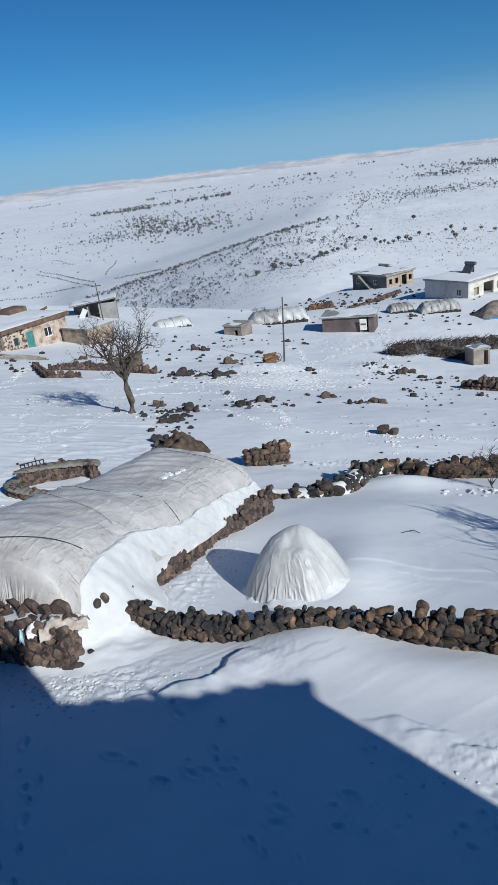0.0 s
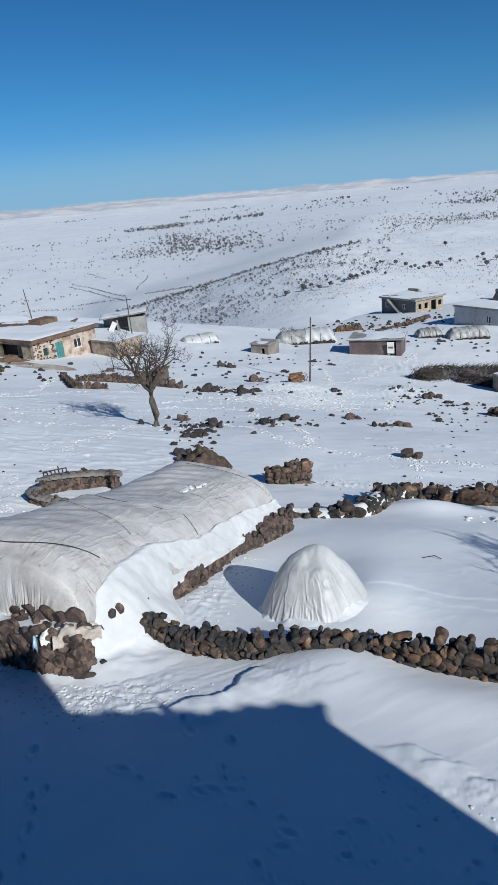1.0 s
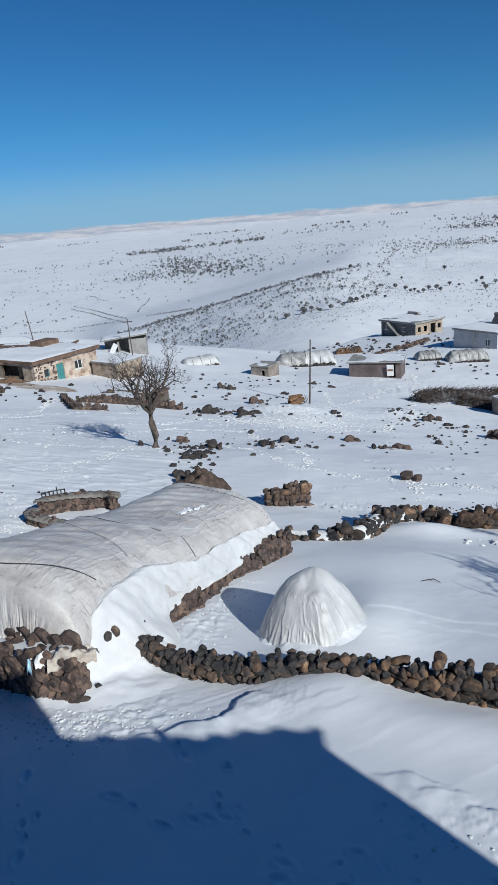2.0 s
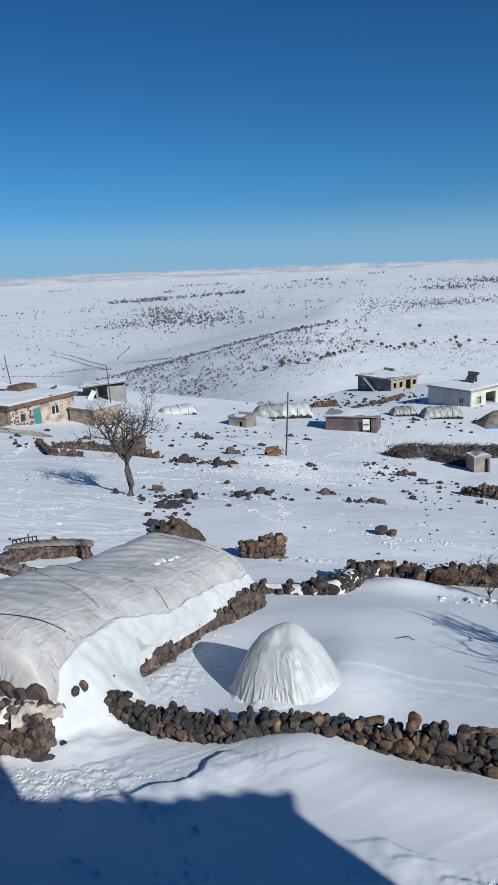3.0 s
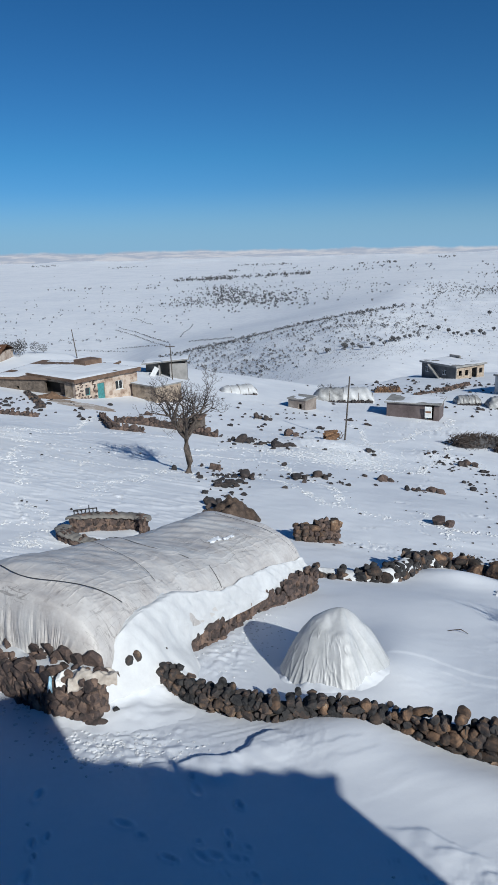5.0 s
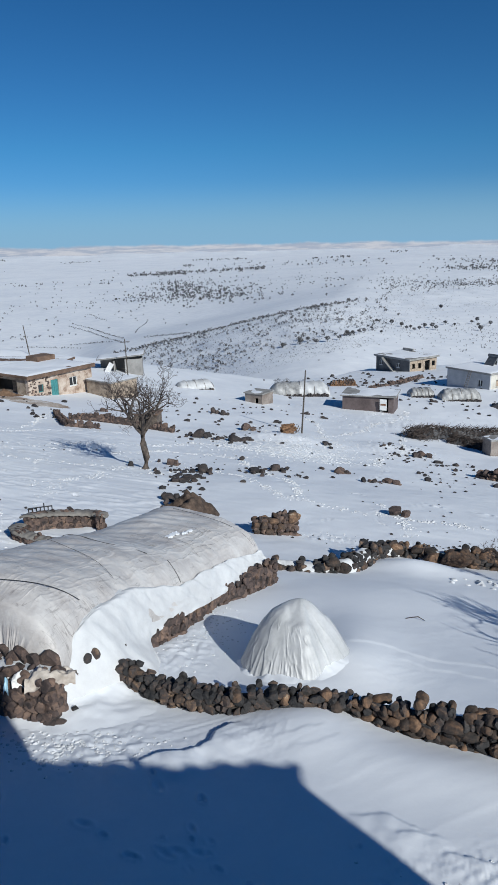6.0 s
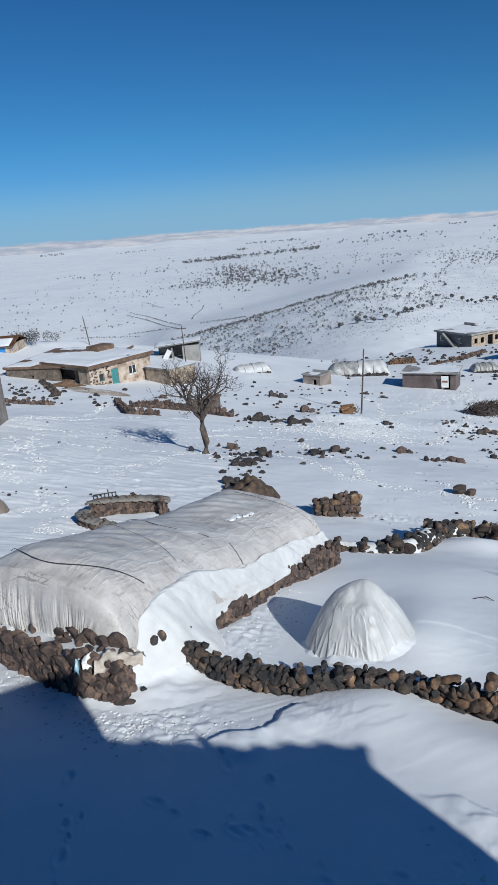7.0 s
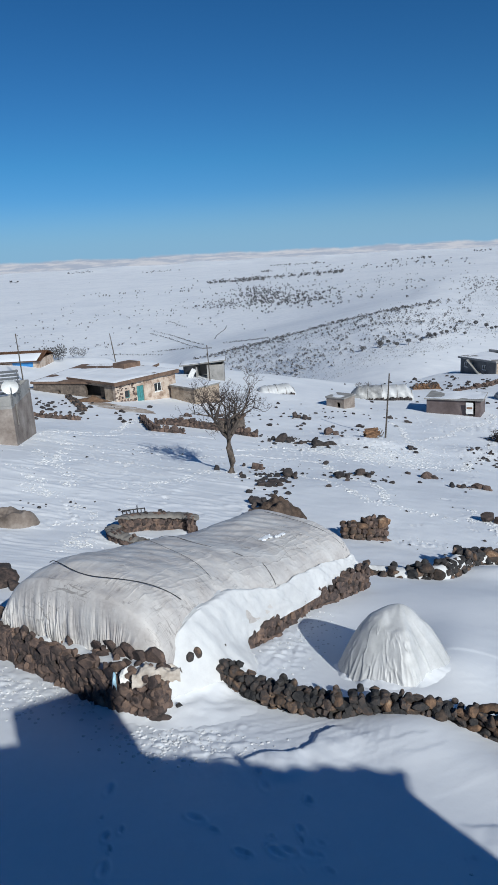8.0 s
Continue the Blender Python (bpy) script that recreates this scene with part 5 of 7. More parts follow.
def satellite_dish(x, y, z):
    d = thing("satellite_dish", pose(x, y, z), "white satellite dish on a short mast", "satellite dish")
    part("mast", path_tube([(0, 0, -0.4), (0, 0, 0.9)], 0.03, 7), STEEL, d)
    bm = bmesh.new()
    rings = []
    for k in range(6):
        r = 0.55 * k / 5
        rings.append([bm.verts.new((r * math.cos(a), 0.25 * (r / 0.55) ** 2 - 0.25, r * math.sin(a))) for a in [math.tau * q / 24 for q in range(24)]] if k else [bm.verts.new((0, -0.25, 0))])
    for q in range(24):
        bm.faces.new((rings[0][0], rings[1][q], rings[1][(q + 1) % 24]))
    for a, b in zip(rings[1:], rings[2:]):
        for q in range(24):
            bm.faces.new((a[q], b[q], b[(q + 1) % 24], a[(q + 1) % 24]))
    bmesh.ops.rotate(bm, verts=bm.verts, matrix=Euler((radians(200), 0, radians(30))).to_matrix())
    bmesh.ops.translate(bm, verts=bm.verts, vec=(0, -0.1, 0.95))
    part("reflector", bm, PANEL_WHITE, d, smooth=True)
    part("feed_arm", path_tube([(0, -0.1, 0.5), (0.15, -0.6, 0.75)], 0.015, 5), STEEL, d)
    return d


satellite_dish(-23.75, 41.35, 0.25)


def slatted_screen(x, y, z):
    t = thing("slatted_screen", pose(x, y, z, 0, 0, 20), "dark slatted metal screen on the parapet roof", "screen")
    for sx in (0.0, 1.5, 3.0):
        part("post", one_box(sx, 0, -0.3, sx + 0.06, 0.06, 1.75), STEEL, t)
    for k in range(7):
        part("slat", one_box(-0.1, -0.04, 0.1 + 0.24 * k, 3.15, -0.004, 0.26 + 0.24 * k), STEEL, t)
    return t


slatted_screen(-26.9, 41.9, 0.35)


# the barn with blue sheeting beyond it
def blue_barn():
    h = thing("barn", pose(-56.6, 92.0, -6.95, 0, 0, 6), "low barn with a rusty sheet roof and blue sheeting", "barn")
    L, D, H = 9.0, 6.0, 2.3
    part("wall", wall_panel(L, H, 0.3, [(4.9, 0.2, 8.0, 2.0)]), PLASTER, h)
    part("blue_sheet", one_box(4.9, 0.05, 0.2, 8.0, 0.1, 2.0), BLUE_SHEET, h, "bright blue plastic sheeting")
    part("side_wall", one_box(L - 0.3, 0.3, -0.6, L, D, H), PLASTER, h)
    part("back_wall", one_box(0, D - 0.3, -0.6, L - 0.3, D, H), PLASTER, h)
    bm = bmesh.new()
    cols = 60
    rows = []
    for y, z in ((-0.6, H - 0.15), (D / 2, H + 1.0), (D + 0.6, H - 0.15)):
        rows.append([bm.verts.new((-0.4 + (L + 0.8) * k / cols, y, z + (0.05 if k % 2 else 0))) for k in range(cols + 1)])
    for a, c in zip(rows, rows[1:]):
        for k in range(cols):
            bm.faces.new((a[k], a[k + 1], c[k + 1], c[k]))
    bmesh.ops.solidify(bm, geom=bm.faces[:], thickness=0.04)
    roof = part("roof", bm, RUST, h, "rusty corrugated roof")
    part("snow_cover", snow_cover(L * 0.98, 2.6, 0.14, 1.0, 14), None, roof, m=pose(0.0, -0.55, H - 0.05, 18, 0, 0))
    return h


blue_barn()
utility_pole(-45.8, 84.0, 6.3, -1, "thin wooden pole beside the barn")

# ---- centre and far side ----
block_hut("small_hut", -5.9, 89.4, -12.0, -30, 2.7, 2.7, 1.5, STAINED_WALL, "tiny grey-tan block hut with snow-patched roof", [(1.6, 0.3, 2.1, 1.0)], 0.62, seed=5, roof_mat=CONCRETE)
block_hut("cowshed", 7.1, 90.2, -13.3, -16, 6.8, 4.4, 2.1, RENDER_BROWN, "brown-grey rendered shed with a rough snow-patched roof", [(5.0, 0.1, 6.1, 2.0)], 0.6, over=0.3, seed=7)
pn = thing("white_board", pose(12.3, 88.45, -13.1, 8, 0, -16), "white board leaning in the shed doorway", "board")
part("board", one_box(-0.45, -0.04, 0.2, 0.45, 0.04, 1.75, bevel=0.02), PANEL_WHITE, pn)
part("board_stripe", one_box(-0.35, -0.055, 0.9, 0.35, -0.042, 1.15), RUST, pn)
hoop_tent(-15.6, 94.6, 26, 5.4, 2.8, 1.55, "white plastic hoop tent on a dark stone footing", 3, TARP_WHITE)
hoop_tent(-2.8, 101.0, 4, 9.0, 3.6, 2.2, "long hoop tent, half clouded and half white, on stones", 5, SHEET_GREY, 4, 0.48, 0.42)
hoop_tent(18.3, 101.8, 6, 3.6, 2.6, 1.35, "small snow-dusted hoop tent", 8, SHEET_GREY)
hoop_tent(22.4, 99.6, 4, 5.8, 2.8, 1.8, "greyish hoop tent by the whitewashed house", 9, SHEET_GREY)


def log_pile(x, y, turn, L, label, seed):
    rnd = random.Random(seed)
    t = thing("log_pile", pose(x, y, gz(x, y), 0, 0, turn), label, "log pile")
    base = finish(path_tube([(0, -0.6, 0), (0, 0.6, 0)], 0.14, 9), "log", LOG)
    for row in range(4):
        for k in range(int(L / 0.30) - row):
            ob = part("log", base, None, t)
            s = rnd.uniform(0.8, 1.2)
            ob.matrix_basis = pose(row * 0.15 + k * 0.30 + rnd.uniform(-0.05, 0.05), rnd.uniform(-0.15, 0.15), 0.12 + row * 0.24, 0, rnd.uniform(0, 90), rnd.uniform(-8, 8)) @ Matrix.Diagonal((s, 1, s, 1))
    return t


log_pile(7.2, 118.4, 2, 5.0, "long pile of cut orange-brown logs", 2)


def loaded_sledge(x, y, turn):
    """A wooden sledge with a load of split firewood."""
    rnd = random.Random(8)
    t = thing("sledge", pose(x, y, gz(x, y) + 0.12, 0, -12, turn), "wooden sledge loaded with orange-brown split firewood", "sledge")
    for side in (-0.42, 0.42):
        part("runner", path_tube([(-0.95, side, 0.0), (0.6, side, 0.0), (0.95, side, 0.12), (1.15, side, 0.4)], 0.045, 6), WOOD, t)
    for k in range(5):
        part("slat", one_box(-0.85 + 0.38 * k, -0.5, 0.05, -0.72 + 0.38 * k, 0.5, 0.10, bevel=0.01), WOOD, t)
    base = finish(path_tube([(-0.62, 0, 0), (0.0, 0.02, 0.01), (0.62, 0, 0)], [0.10, 0.115, 0.10], 7), "billet", LOG)
    for row in range(5):
        for k in range(7 - row):
            ob = part("billet", base, None, t)
            ob.matrix_basis = pose(rnd.uniform(-0.2, 0.25), (k - (6 - row) / 2) * 0.17, 0.19 + row * 0.155, rnd.uniform(0, 90), rnd.uniform(-9, 9), rnd.uniform(-14, 14))
    return t


loaded_sledge(-0.05, 66.3, 8)


def dark_house():
    h = thing("dark_house", pose(20.3, 159.7, -20.3, 0, 0, -53), "unfinished grey block house with a flat concrete roof", "house")
    L, D, H = 10.3, 8.8, 2.9
    # left face darkened by colour, as its shade; the sunny side stays tan
    part("wall", wall_panel(L, H, 0.25, [(1.1, 1.0, 2.1, 2.1), (6.4, 1.0, 7.5, 2.0)]), SHADED_RENDER, h)
    part("side_wall", wall_panel(D - 0.25, H, 0.25, [(0.7, 1.0, 1.6, 2.1), (2.6, 0.9, 3.6, 2.1), (4.7, 0.0, 6.3, 2.4), (7.0, 1.0, 8.0, 2.1)]), MASONRY, h, m=pose(L, 0.25, 0, 0, 0, 90))
    part("side_wall", one_box(0, 0.25, -0.8, 0.25, D, H), SHADED_RENDER, h)
    part("back_wall", one_box(0.25, D - 0.25, -0.8, L - 0.25, D, H), SHADED_RENDER, h)
    # black sheet painted as the gloom behind the wall openings
    part("inner_panel", one_box(0.3, 3.0, -0.5, L - 1.5, 3.1, H), INDOOR_SHADE, h)
    window(h, 1.1, 1.0, 1.0, 1.1, 2, y=0.08)
    window(h, 6.4, 1.0, 1.1, 1.0, 2, y=0.08)
    roof = part("roof", roof_slab(L, D, H, 0.4, 0.45), CONCRETE, h)
    part("snow_cover", snow_cover(L + 0.7, D + 0.7, 0.14, 0.75, 21), None, roof, m=pose(-0.35, -0.35, H + 0.39))
    part("roof_kerb", one_box(0.2, D - 0.5, H + 0.4, 3.5, D, H + 1.0, bevel=0.1), CONCRETE, roof)
    bm = bmesh.new()
    for k in range(14):
        box(bm, 2.6 + 0.27 * k, -1.1, 2.62 - 0.205 * k, 2.6 + 0.27 * (k + 1), -0.02, 2.9 - 0.205 * k)
    part("stair", bm, CONCRETE, h, "outside stair to the roof")
    return h


def white_house():
    h = thing("whitewashed_house", pose(26.4, 114.7, -15.3, 0, 0, -53), "whitewashed one-storey house with a flat concrete roof", "house")
    L, D, H = 8.5, 9.6, 3.0
    # front wall in a greyer tone than the other walls
    part("wall", wall_panel(L, H, 0.3, [(6.2, 0.9, 7.1, 2.0)]), PALE_GREY, h, "pale grey wall")
    part("side_wall", wall_panel(D - 0.3, H, 0.3, [(1.2, 0.8, 2.4, 2.0), (3.6, 0.0, 6.2, 2.4), (7.2, 0.8, 8.4, 2.0)]), WHITEWASH, h, m=pose(L, 0.3, 0, 0, 0, 90))
    part("side_wall", one_box(0, 0.3, -0.8, 0.3, D, H), WHITEWASH, h)
    part("back_wall", one_box(0.3, D - 0.3, -0.8, L - 0.3, D, H), WHITEWASH, h)
    part("inner_panel", one_box(L - 2.3, 3.5, -0.5, L - 2.2, 7.0, H), MASONRY, h)
    window(h, 6.2, 0.9, 0.9, 1.1, 2, y=0.1)
    roof = part("roof", roof_slab(L, D, H, 0.3, 0.25), CONCRETE, h)
    part("snow_cover", snow_cover(L + 0.4, D + 0.4, 0.15, 0.95, 23), None, roof, m=pose(-0.2, -0.2, H + 0.29))
    bm = bmesh.new()
    for dx in (0.0, 0.5):
        tube(bm, (4.2 + dx, -1.0, 0), (4.7 + dx, -0.35, 3.4), 0.035, 0.035, 6)
    for k in range(9):
        q = (k + 1) / 10
        tube(bm, (4.2 + 0.5 * q, -1.0 + 0.65 * q, 3.4 * q), (4.7 + 0.5 * q, -1.0 + 0.65 * q, 3.4 * q), 0.025, 0.025, 5)
    lad = thing("ladder", h.matrix_basis.copy(), "wooden ladder leaning on the whitewashed wall", "ladder")
    part("ladder_frame", bm, WOOD, lad)
    hw = h.matrix_basis @ Matrix.Translation((4.2, 5.0, H + 0.3))
    heater = thing("solar_heater", hw, "solar water heater with a dark panel on the roof", "solar heater")
    bm = one_box(-0.9, -0.05, 0, 0.9, 0.05, 1.9, bevel=0.01)
    bmesh.ops.rotate(bm, verts=bm.verts, matrix=Euler((radians(-42), 0, 0)).to_matrix())
    part("panel", bm, STEEL, heater)
    part("tank", path_tube([(-1.0, 1.35, 1.55), (1.0, 1.35, 1.55)], 0.28, 12), STEEL, heater)
    part("stand", one_box(-0.7, 1.3, 0, 0.7, 1.4, 1.35), STEEL, heater)
    return h


dark_house()
white_house()


def brown_tent():
    h = thing("ridge_tent", pose(29.1, 92.6, -14.75, 0, 0, 14), "brown ridge-roofed shelter with blue sheeting at its foot", "shelter")
    bm = bmesh.new()
    v = [bm.verts.new(p) for p in ((0, 0, 0), (7, 0, 0), (7, 4.2, 0), (0, 4.2, 0), (2.6, 2.1, 2.2), (6.8, 2.1, 2.3))]
    for f in ((0, 1, 5, 4), (2, 3, 4, 5), (0, 4, 3), (1, 2, 5)):
        bm.faces.new([v[k] for k in f])
    bmesh.ops.subdivide_edges(bm, edges=bm.edges[:], cuts=4, use_grid_fill=True)
    for q in bm.verts:
        q.co.z += 0.07 * math.sin(q.co.x * 2.1) * math.sin(q.co.y * 1.7)
    part("cover", bm, CANVAS_BROWN, h, smooth=True)
    part("skirt", one_box(-0.05, -0.12, -0.3, 7.0, -0.02, 0.35), BLUE_SHEET, h)
    return h


brown_tent()


# ---- brush heaps ----
def brush_heap(points, width, high, count, seed, label):
    """A long heap of cut twigs."""
    rnd = random.Random(seed)
    bm = bmesh.new()
    total = sum(math.dist(a, b) for a, b in zip(points, points[1:]))
    for k in range(count):
        (x, y), turn = along(points, rnd.uniform(0, total))
        ox, q = rnd.gauss(0, 0.32), rnd.random()
        nx, ny = -math.sin(turn), math.cos(turn)
        h = high * max(0.06, 1 - (ox / 0.75) ** 2) * rnd.uniform(0.1, 1.0)
        p = Vector((x + nx * ox * width, y + ny * ox * width, gz(x, y) + h))
        a = turn + rnd.gauss(0, 0.8)
        w = Vector((math.cos(a), math.sin(a), rnd.gauss(0.25, 0.35))) * rnd.uniform(0.4, 1.1)
        tube(bm, p - w * 0.5, p + w * 0.5, 0.035, 0.012, 3, cap=False)
    heap = thing("brush_heap", Matrix.Identity(4), label, "brush heap")
    part("brushwood", bm, TWIG, heap)
    n = 60
    pts = np.zeros((n, 9, 3))
    for i in range(n):
        (x, y), turn = along(points, total * i / (n - 1))
        for j in range(9):
            o = (j / 4 - 1) * width * 0.62
            end = min(1, 6 * min(i / (n - 1), 1 - i / (n - 1)) + 0.05)
            px, py = x - math.sin(turn) * o, y + math.cos(turn) * o
            pts[i, j] = (px, py, gz(px, py) - 0.1 + high * 0.72 * end * (1 - abs(j / 4 - 1) ** 2) * (1 + 0.4 * rnd.uniform(-1, 1)))
    part("packed_core", grid_mesh("packed_core", pts, SCRUB, smooth=False), None, heap)
    return heap


brush_heap([(12.8, 71.6), (15.0, 73.5), (18.0, 74.8), (22.0, 75.6), (28.0, 77.0)], 2.0, 1.35, 2600, 3, "long heap of cut brushwood fodder in the snow")
brush_heap([(17.2, 71.8), (19.6, 70.2), (20.6, 68.6)], 1.5, 0.9, 900, 5, "low heap of brushwood beside the tin shed")
block_hut("tin_shed", 19.75, 65.7, -12.35, 14, 1.8, 1.6, 1.75, STAINED_WALL, "small grey-tan shed with an open door", [(1.15, 0.05, 1.6, 1.6)], 0.7, over=0.06, seed=31)


# ---- boulders and rubble on the slope ----
def boulder(x, y, w, h, seed, key="stone", label="dark basalt boulder poking from the snow"):
    rnd = random.Random(seed)
    b = thing("boulder", pose(x, y, gz(x, y)), label, "boulder", "boulders on the slope")
    ob = new("stone", bpy.data.meshes["%s_%d" % (key, rnd.randrange(18))])
    ob.parent = b
    ob.matrix_basis = Matrix.Translation((0, 0, h * 0.32)) @ Euler((rnd.uniform(-0.3, 0.3), rnd.uniform(-0.3, 0.3), rnd.uniform(0, 6))).to_matrix().to_4x4() @ Matrix.Diagonal((w * 0.86, w * 0.72, h * 0.95, 1))
    if w > 0.7:
        ob = new("stone", bpy.data.meshes["%s_%d" % (key, rnd.randrange(18))])
        ob.parent = b
        ob.matrix_basis = Matrix.Translation((w * 0.45, -0.1, h * 0.15)) @ Euler((rnd.uniform(-0.3, 0.3), 0.2, rnd.uniform(0, 6))).to_matrix().to_4x4() @ Matrix.Diagonal((w * 0.5, w * 0.5, h * 0.7, 1))
    for _ in range(rnd.choice((2, 3, 4)) if w > 0.55 else 0):
        s = w * rnd.uniform(0.2, 0.38)
        px, py = rnd.gauss(0, w * 0.55), rnd.gauss(0, w * 0.4)
        stone(b, px, py, gz(x + px, y + py) - gz(x, y) + s * 0.1, s, s * 0.9, s * 0.7, rnd, key)
    return b


BOULDERS = (
    (-4.4, 66.9, 1.5, 1.0, 1), (-5.0, 58.8, 1.6, 0.7, 0), (-3.9, 59.6, 0.9, 0.5, 0), (-8.2, 59.3, 1.5, 0.9, 0), (-9.1, 60.0, 0.8, 0.4, 0), (-7.95, 43.3, 0.75, 0.75, 1),
    (-5.5, 41.2, 0.8, 0.7, 0), (-5.0, 40.5, 0.5, 0.3, 0), (-2.4, 43.4, 1.2, 0.5, 0), (-1.0, 44.8, 1.1, 0.55, 0), (-0.2, 45.6, 0.5, 0.4, 0), (3.65, 47.5, 1.0, 0.5, 1),
    (2.3, 48.2, 0.5, 0.3, 0), (5.0, 44.6, 0.55, 0.4, 0), (6.8, 45.3, 1.1, 0.55, 1), (5.8, 45.0, 0.7, 0.25, 0), (5.55, 33.8, 0.95, 0.65, 1), (12.1, 60.9, 1.3, 0.7, 1),
    (11.4, 60.2, 0.8, 0.7, 0), (-8.8, 77.0, 1.0, 0.8, 0), (-7.6, 76.4, 1.0, 0.6, 0), (-3.6, 48.4, 0.5, 0.4, 0), (-10.0, 40.6, 0.5, 0.4, 0),
    (-8.3, 39.6, 0.4, 0.25, 0), (-7.4, 40.0, 0.4, 0.25, 0), (-8.9, 44.0, 0.5, 0.35, 0), (-11.5, 17.3, 0.9, 0.6, 1), (-12.0, 18.2, 0.8, 0.5, 0),
    (-4.15, 11.1, 0.13, 0.12, 0), (-4.4, 13.4, 0.28, 0.22, 1), (-4.75, 13.1, 0.22, 0.2, 0), (10.2, 48.5, 0.6, 0.35, 0), (8.9, 63.0, 0.5, 0.3, 0), (9.6, 63.8, 0.6, 0.35, 0), (10.4, 62.2, 0.5, 0.3, 0),
    (14.4, 57.6, 0.7, 0.4, 0), (13.8, 55.0, 0.5, 0.3, 0), (15.3, 49.0, 0.7, 0.35, 0), (12.9, 58.4, 0.8, 0.3, 0), (-19.8, 70.0, 0.9, 0.5, 1), (-24.0, 62.0, 0.6, 0.4, 0), (-2.8, 38.2, 0.4, 0.2, 0),
    (1.0, 43.0, 0.45, 0.2, 0), (-1.8, 41.7, 0.4, 0.2, 0), (4.0, 80.5, 0.9, 0.4, 0), (2.0, 83.0, 0.8, 0.35, 0), (20.6, 98.3, 1.2, 0.6, 0), (-1.5, 74.0, 0.9, 0.4, 0), (3.3, 61.0, 0.9, 0.5, 0),
)
for x, y, turn, size in ((0.42, 5.0, -20, 0.16), (0.30, 5.03, -12, 0.14), (3.43, 17.15, -8, 0.27)):
    t = thing("twig", pose(x, y, gz(x, y) + 0.02, 0, 0, turn), "dark bent twig lying on the snow", "twig")
    part("stick", path_tube([(-size, 0, 0.0), (-size * 0.3, 0.02, size * 0.16), (size * 0.3, 0.05, size * 0.2), (size, 0, -0.02)], [0.012, 0.014, 0.016, 0.008], 5), TWIG, t)
for k, (x, y, w, h, brown) in enumerate(BOULDERS):
    boulder(x, y, w, h, 100 + k, "brown_stone" if brown else "dark_stone", "brown boulder with snow at its foot" if brown else "dark basalt boulder poking from the snow")


def scattered_stones(name, seed, spots, label):
    """Small loose stones showing through the snow, in one mesh."""
    rnd = random.Random(seed)
    bm = bmesh.new()
    for x, y, rx, ry, count, lo, hi in spots:
        for _ in range(count):
            px, py = rnd.gauss(x, rx), rnd.gauss(y, ry)
            s = rnd.uniform(lo, hi) * rnd.uniform(0.6, 1.0)
            m = Matrix.Translation((px, py, gz(px, py) + s * 0.12)) @ Euler((rnd.uniform(-0.4, 0.4), rnd.uniform(-0.4, 0.4), rnd.uniform(0, 6))).to_matrix().to_4x4() @ Matrix.Diagonal((s, s * rnd.uniform(0.6, 1), s * rnd.uniform(0.35, 0.7), 1))
            made = bmesh.ops.create_icosphere(bm, subdivisions=1, radius=0.55, matrix=m)["verts"]
            for v in made:
                v.co += Vector((rnd.gauss(0, 0.05), rnd.gauss(0, 0.05), rnd.gauss(0, 0.04))) * s
    return tagged(new(name, finish(bm, name, STONE_DARK)), label, "stones", kind="stuff")


scattered_stones("loose_stones", 3, (
    (-6.2, 39.4, 1.1, 2.2, 40, 0.2, 0.6), (-6.0, 33.4, 0.6, 1.6, 18, 0.15, 0.5), (-1.4, 44.2, 1.8, 1.2, 22, 0.15, 0.4), (7.2, 27.6, 1.6, 0.9, 60, 0.06, 0.2), (4.2, 27.2, 1.6, 0.5, 30, 0.06, 0.22),
    (10.6, 61.5, 1.8, 2.6, 40, 0.2, 0.5), (13.5, 56.0, 2.0, 3.0, 24, 0.2, 0.5), (-5.0, 60.0, 3.0, 2.0, 40, 0.2, 0.6), (-9.0, 72.0, 4.0, 5.0, 40, 0.25, 0.7), (2.0, 50, 8, 6, 40, 0.1, 0.35),
    (-18, 42, 7, 5, 24, 0.1, 0.3), (-30, 64, 5, 3, 40, 0.3, 0.8), (-14.2, 27, 3.0, 0.5, 24, 0.1, 0.3), (20, 100, 8, 5, 50, 0.3, 0.8), (14, 118, 8, 8, 60, 0.3, 1.0), (22, 132, 12, 9, 90, 0.4, 1.2),
    (8, 34, 3, 3, 14, 0.08, 0.2), (-4.0, 82, 5, 4, 30, 0.2, 0.6), (13, 48, 3, 4, 22, 0.15, 0.4), (-33, 70, 5, 2, 30, 0.3, 0.7)), "small dark stones showing through thin snow")
spoil_heap("earth_mound", -4.65, 29.4, 1.4, 1.2, 0.78, 5, EARTH_DARK, "dark brown earth and stone heap behind the tarp shed", "earth", 0.3, 1.9, 0.5)
for k, (x, y, w, h) in enumerate(((-5.6, 26.6, 0.9, 0.6), (-6.0, 31.4, 0.9, 0.5), (-6.4, 36.4, 0.9, 0.35), (-6.0, 37.2, 1.0, 0.3), (-5.75, 28.6, 0.6, 0.55), (-5.9, 30.2, 0.5, 0.4))):
    boulder(x, y, w, h, 61 + k, "dark_stone")
spoil_heap("canvas_heap", -14.8, 24.0, 1.1, 0.7, 0.7, 12, CANVAS_BROWN, "low mound under dirty brown canvas in the snow", "covered mound", 0.15, 2.4, 0.22)


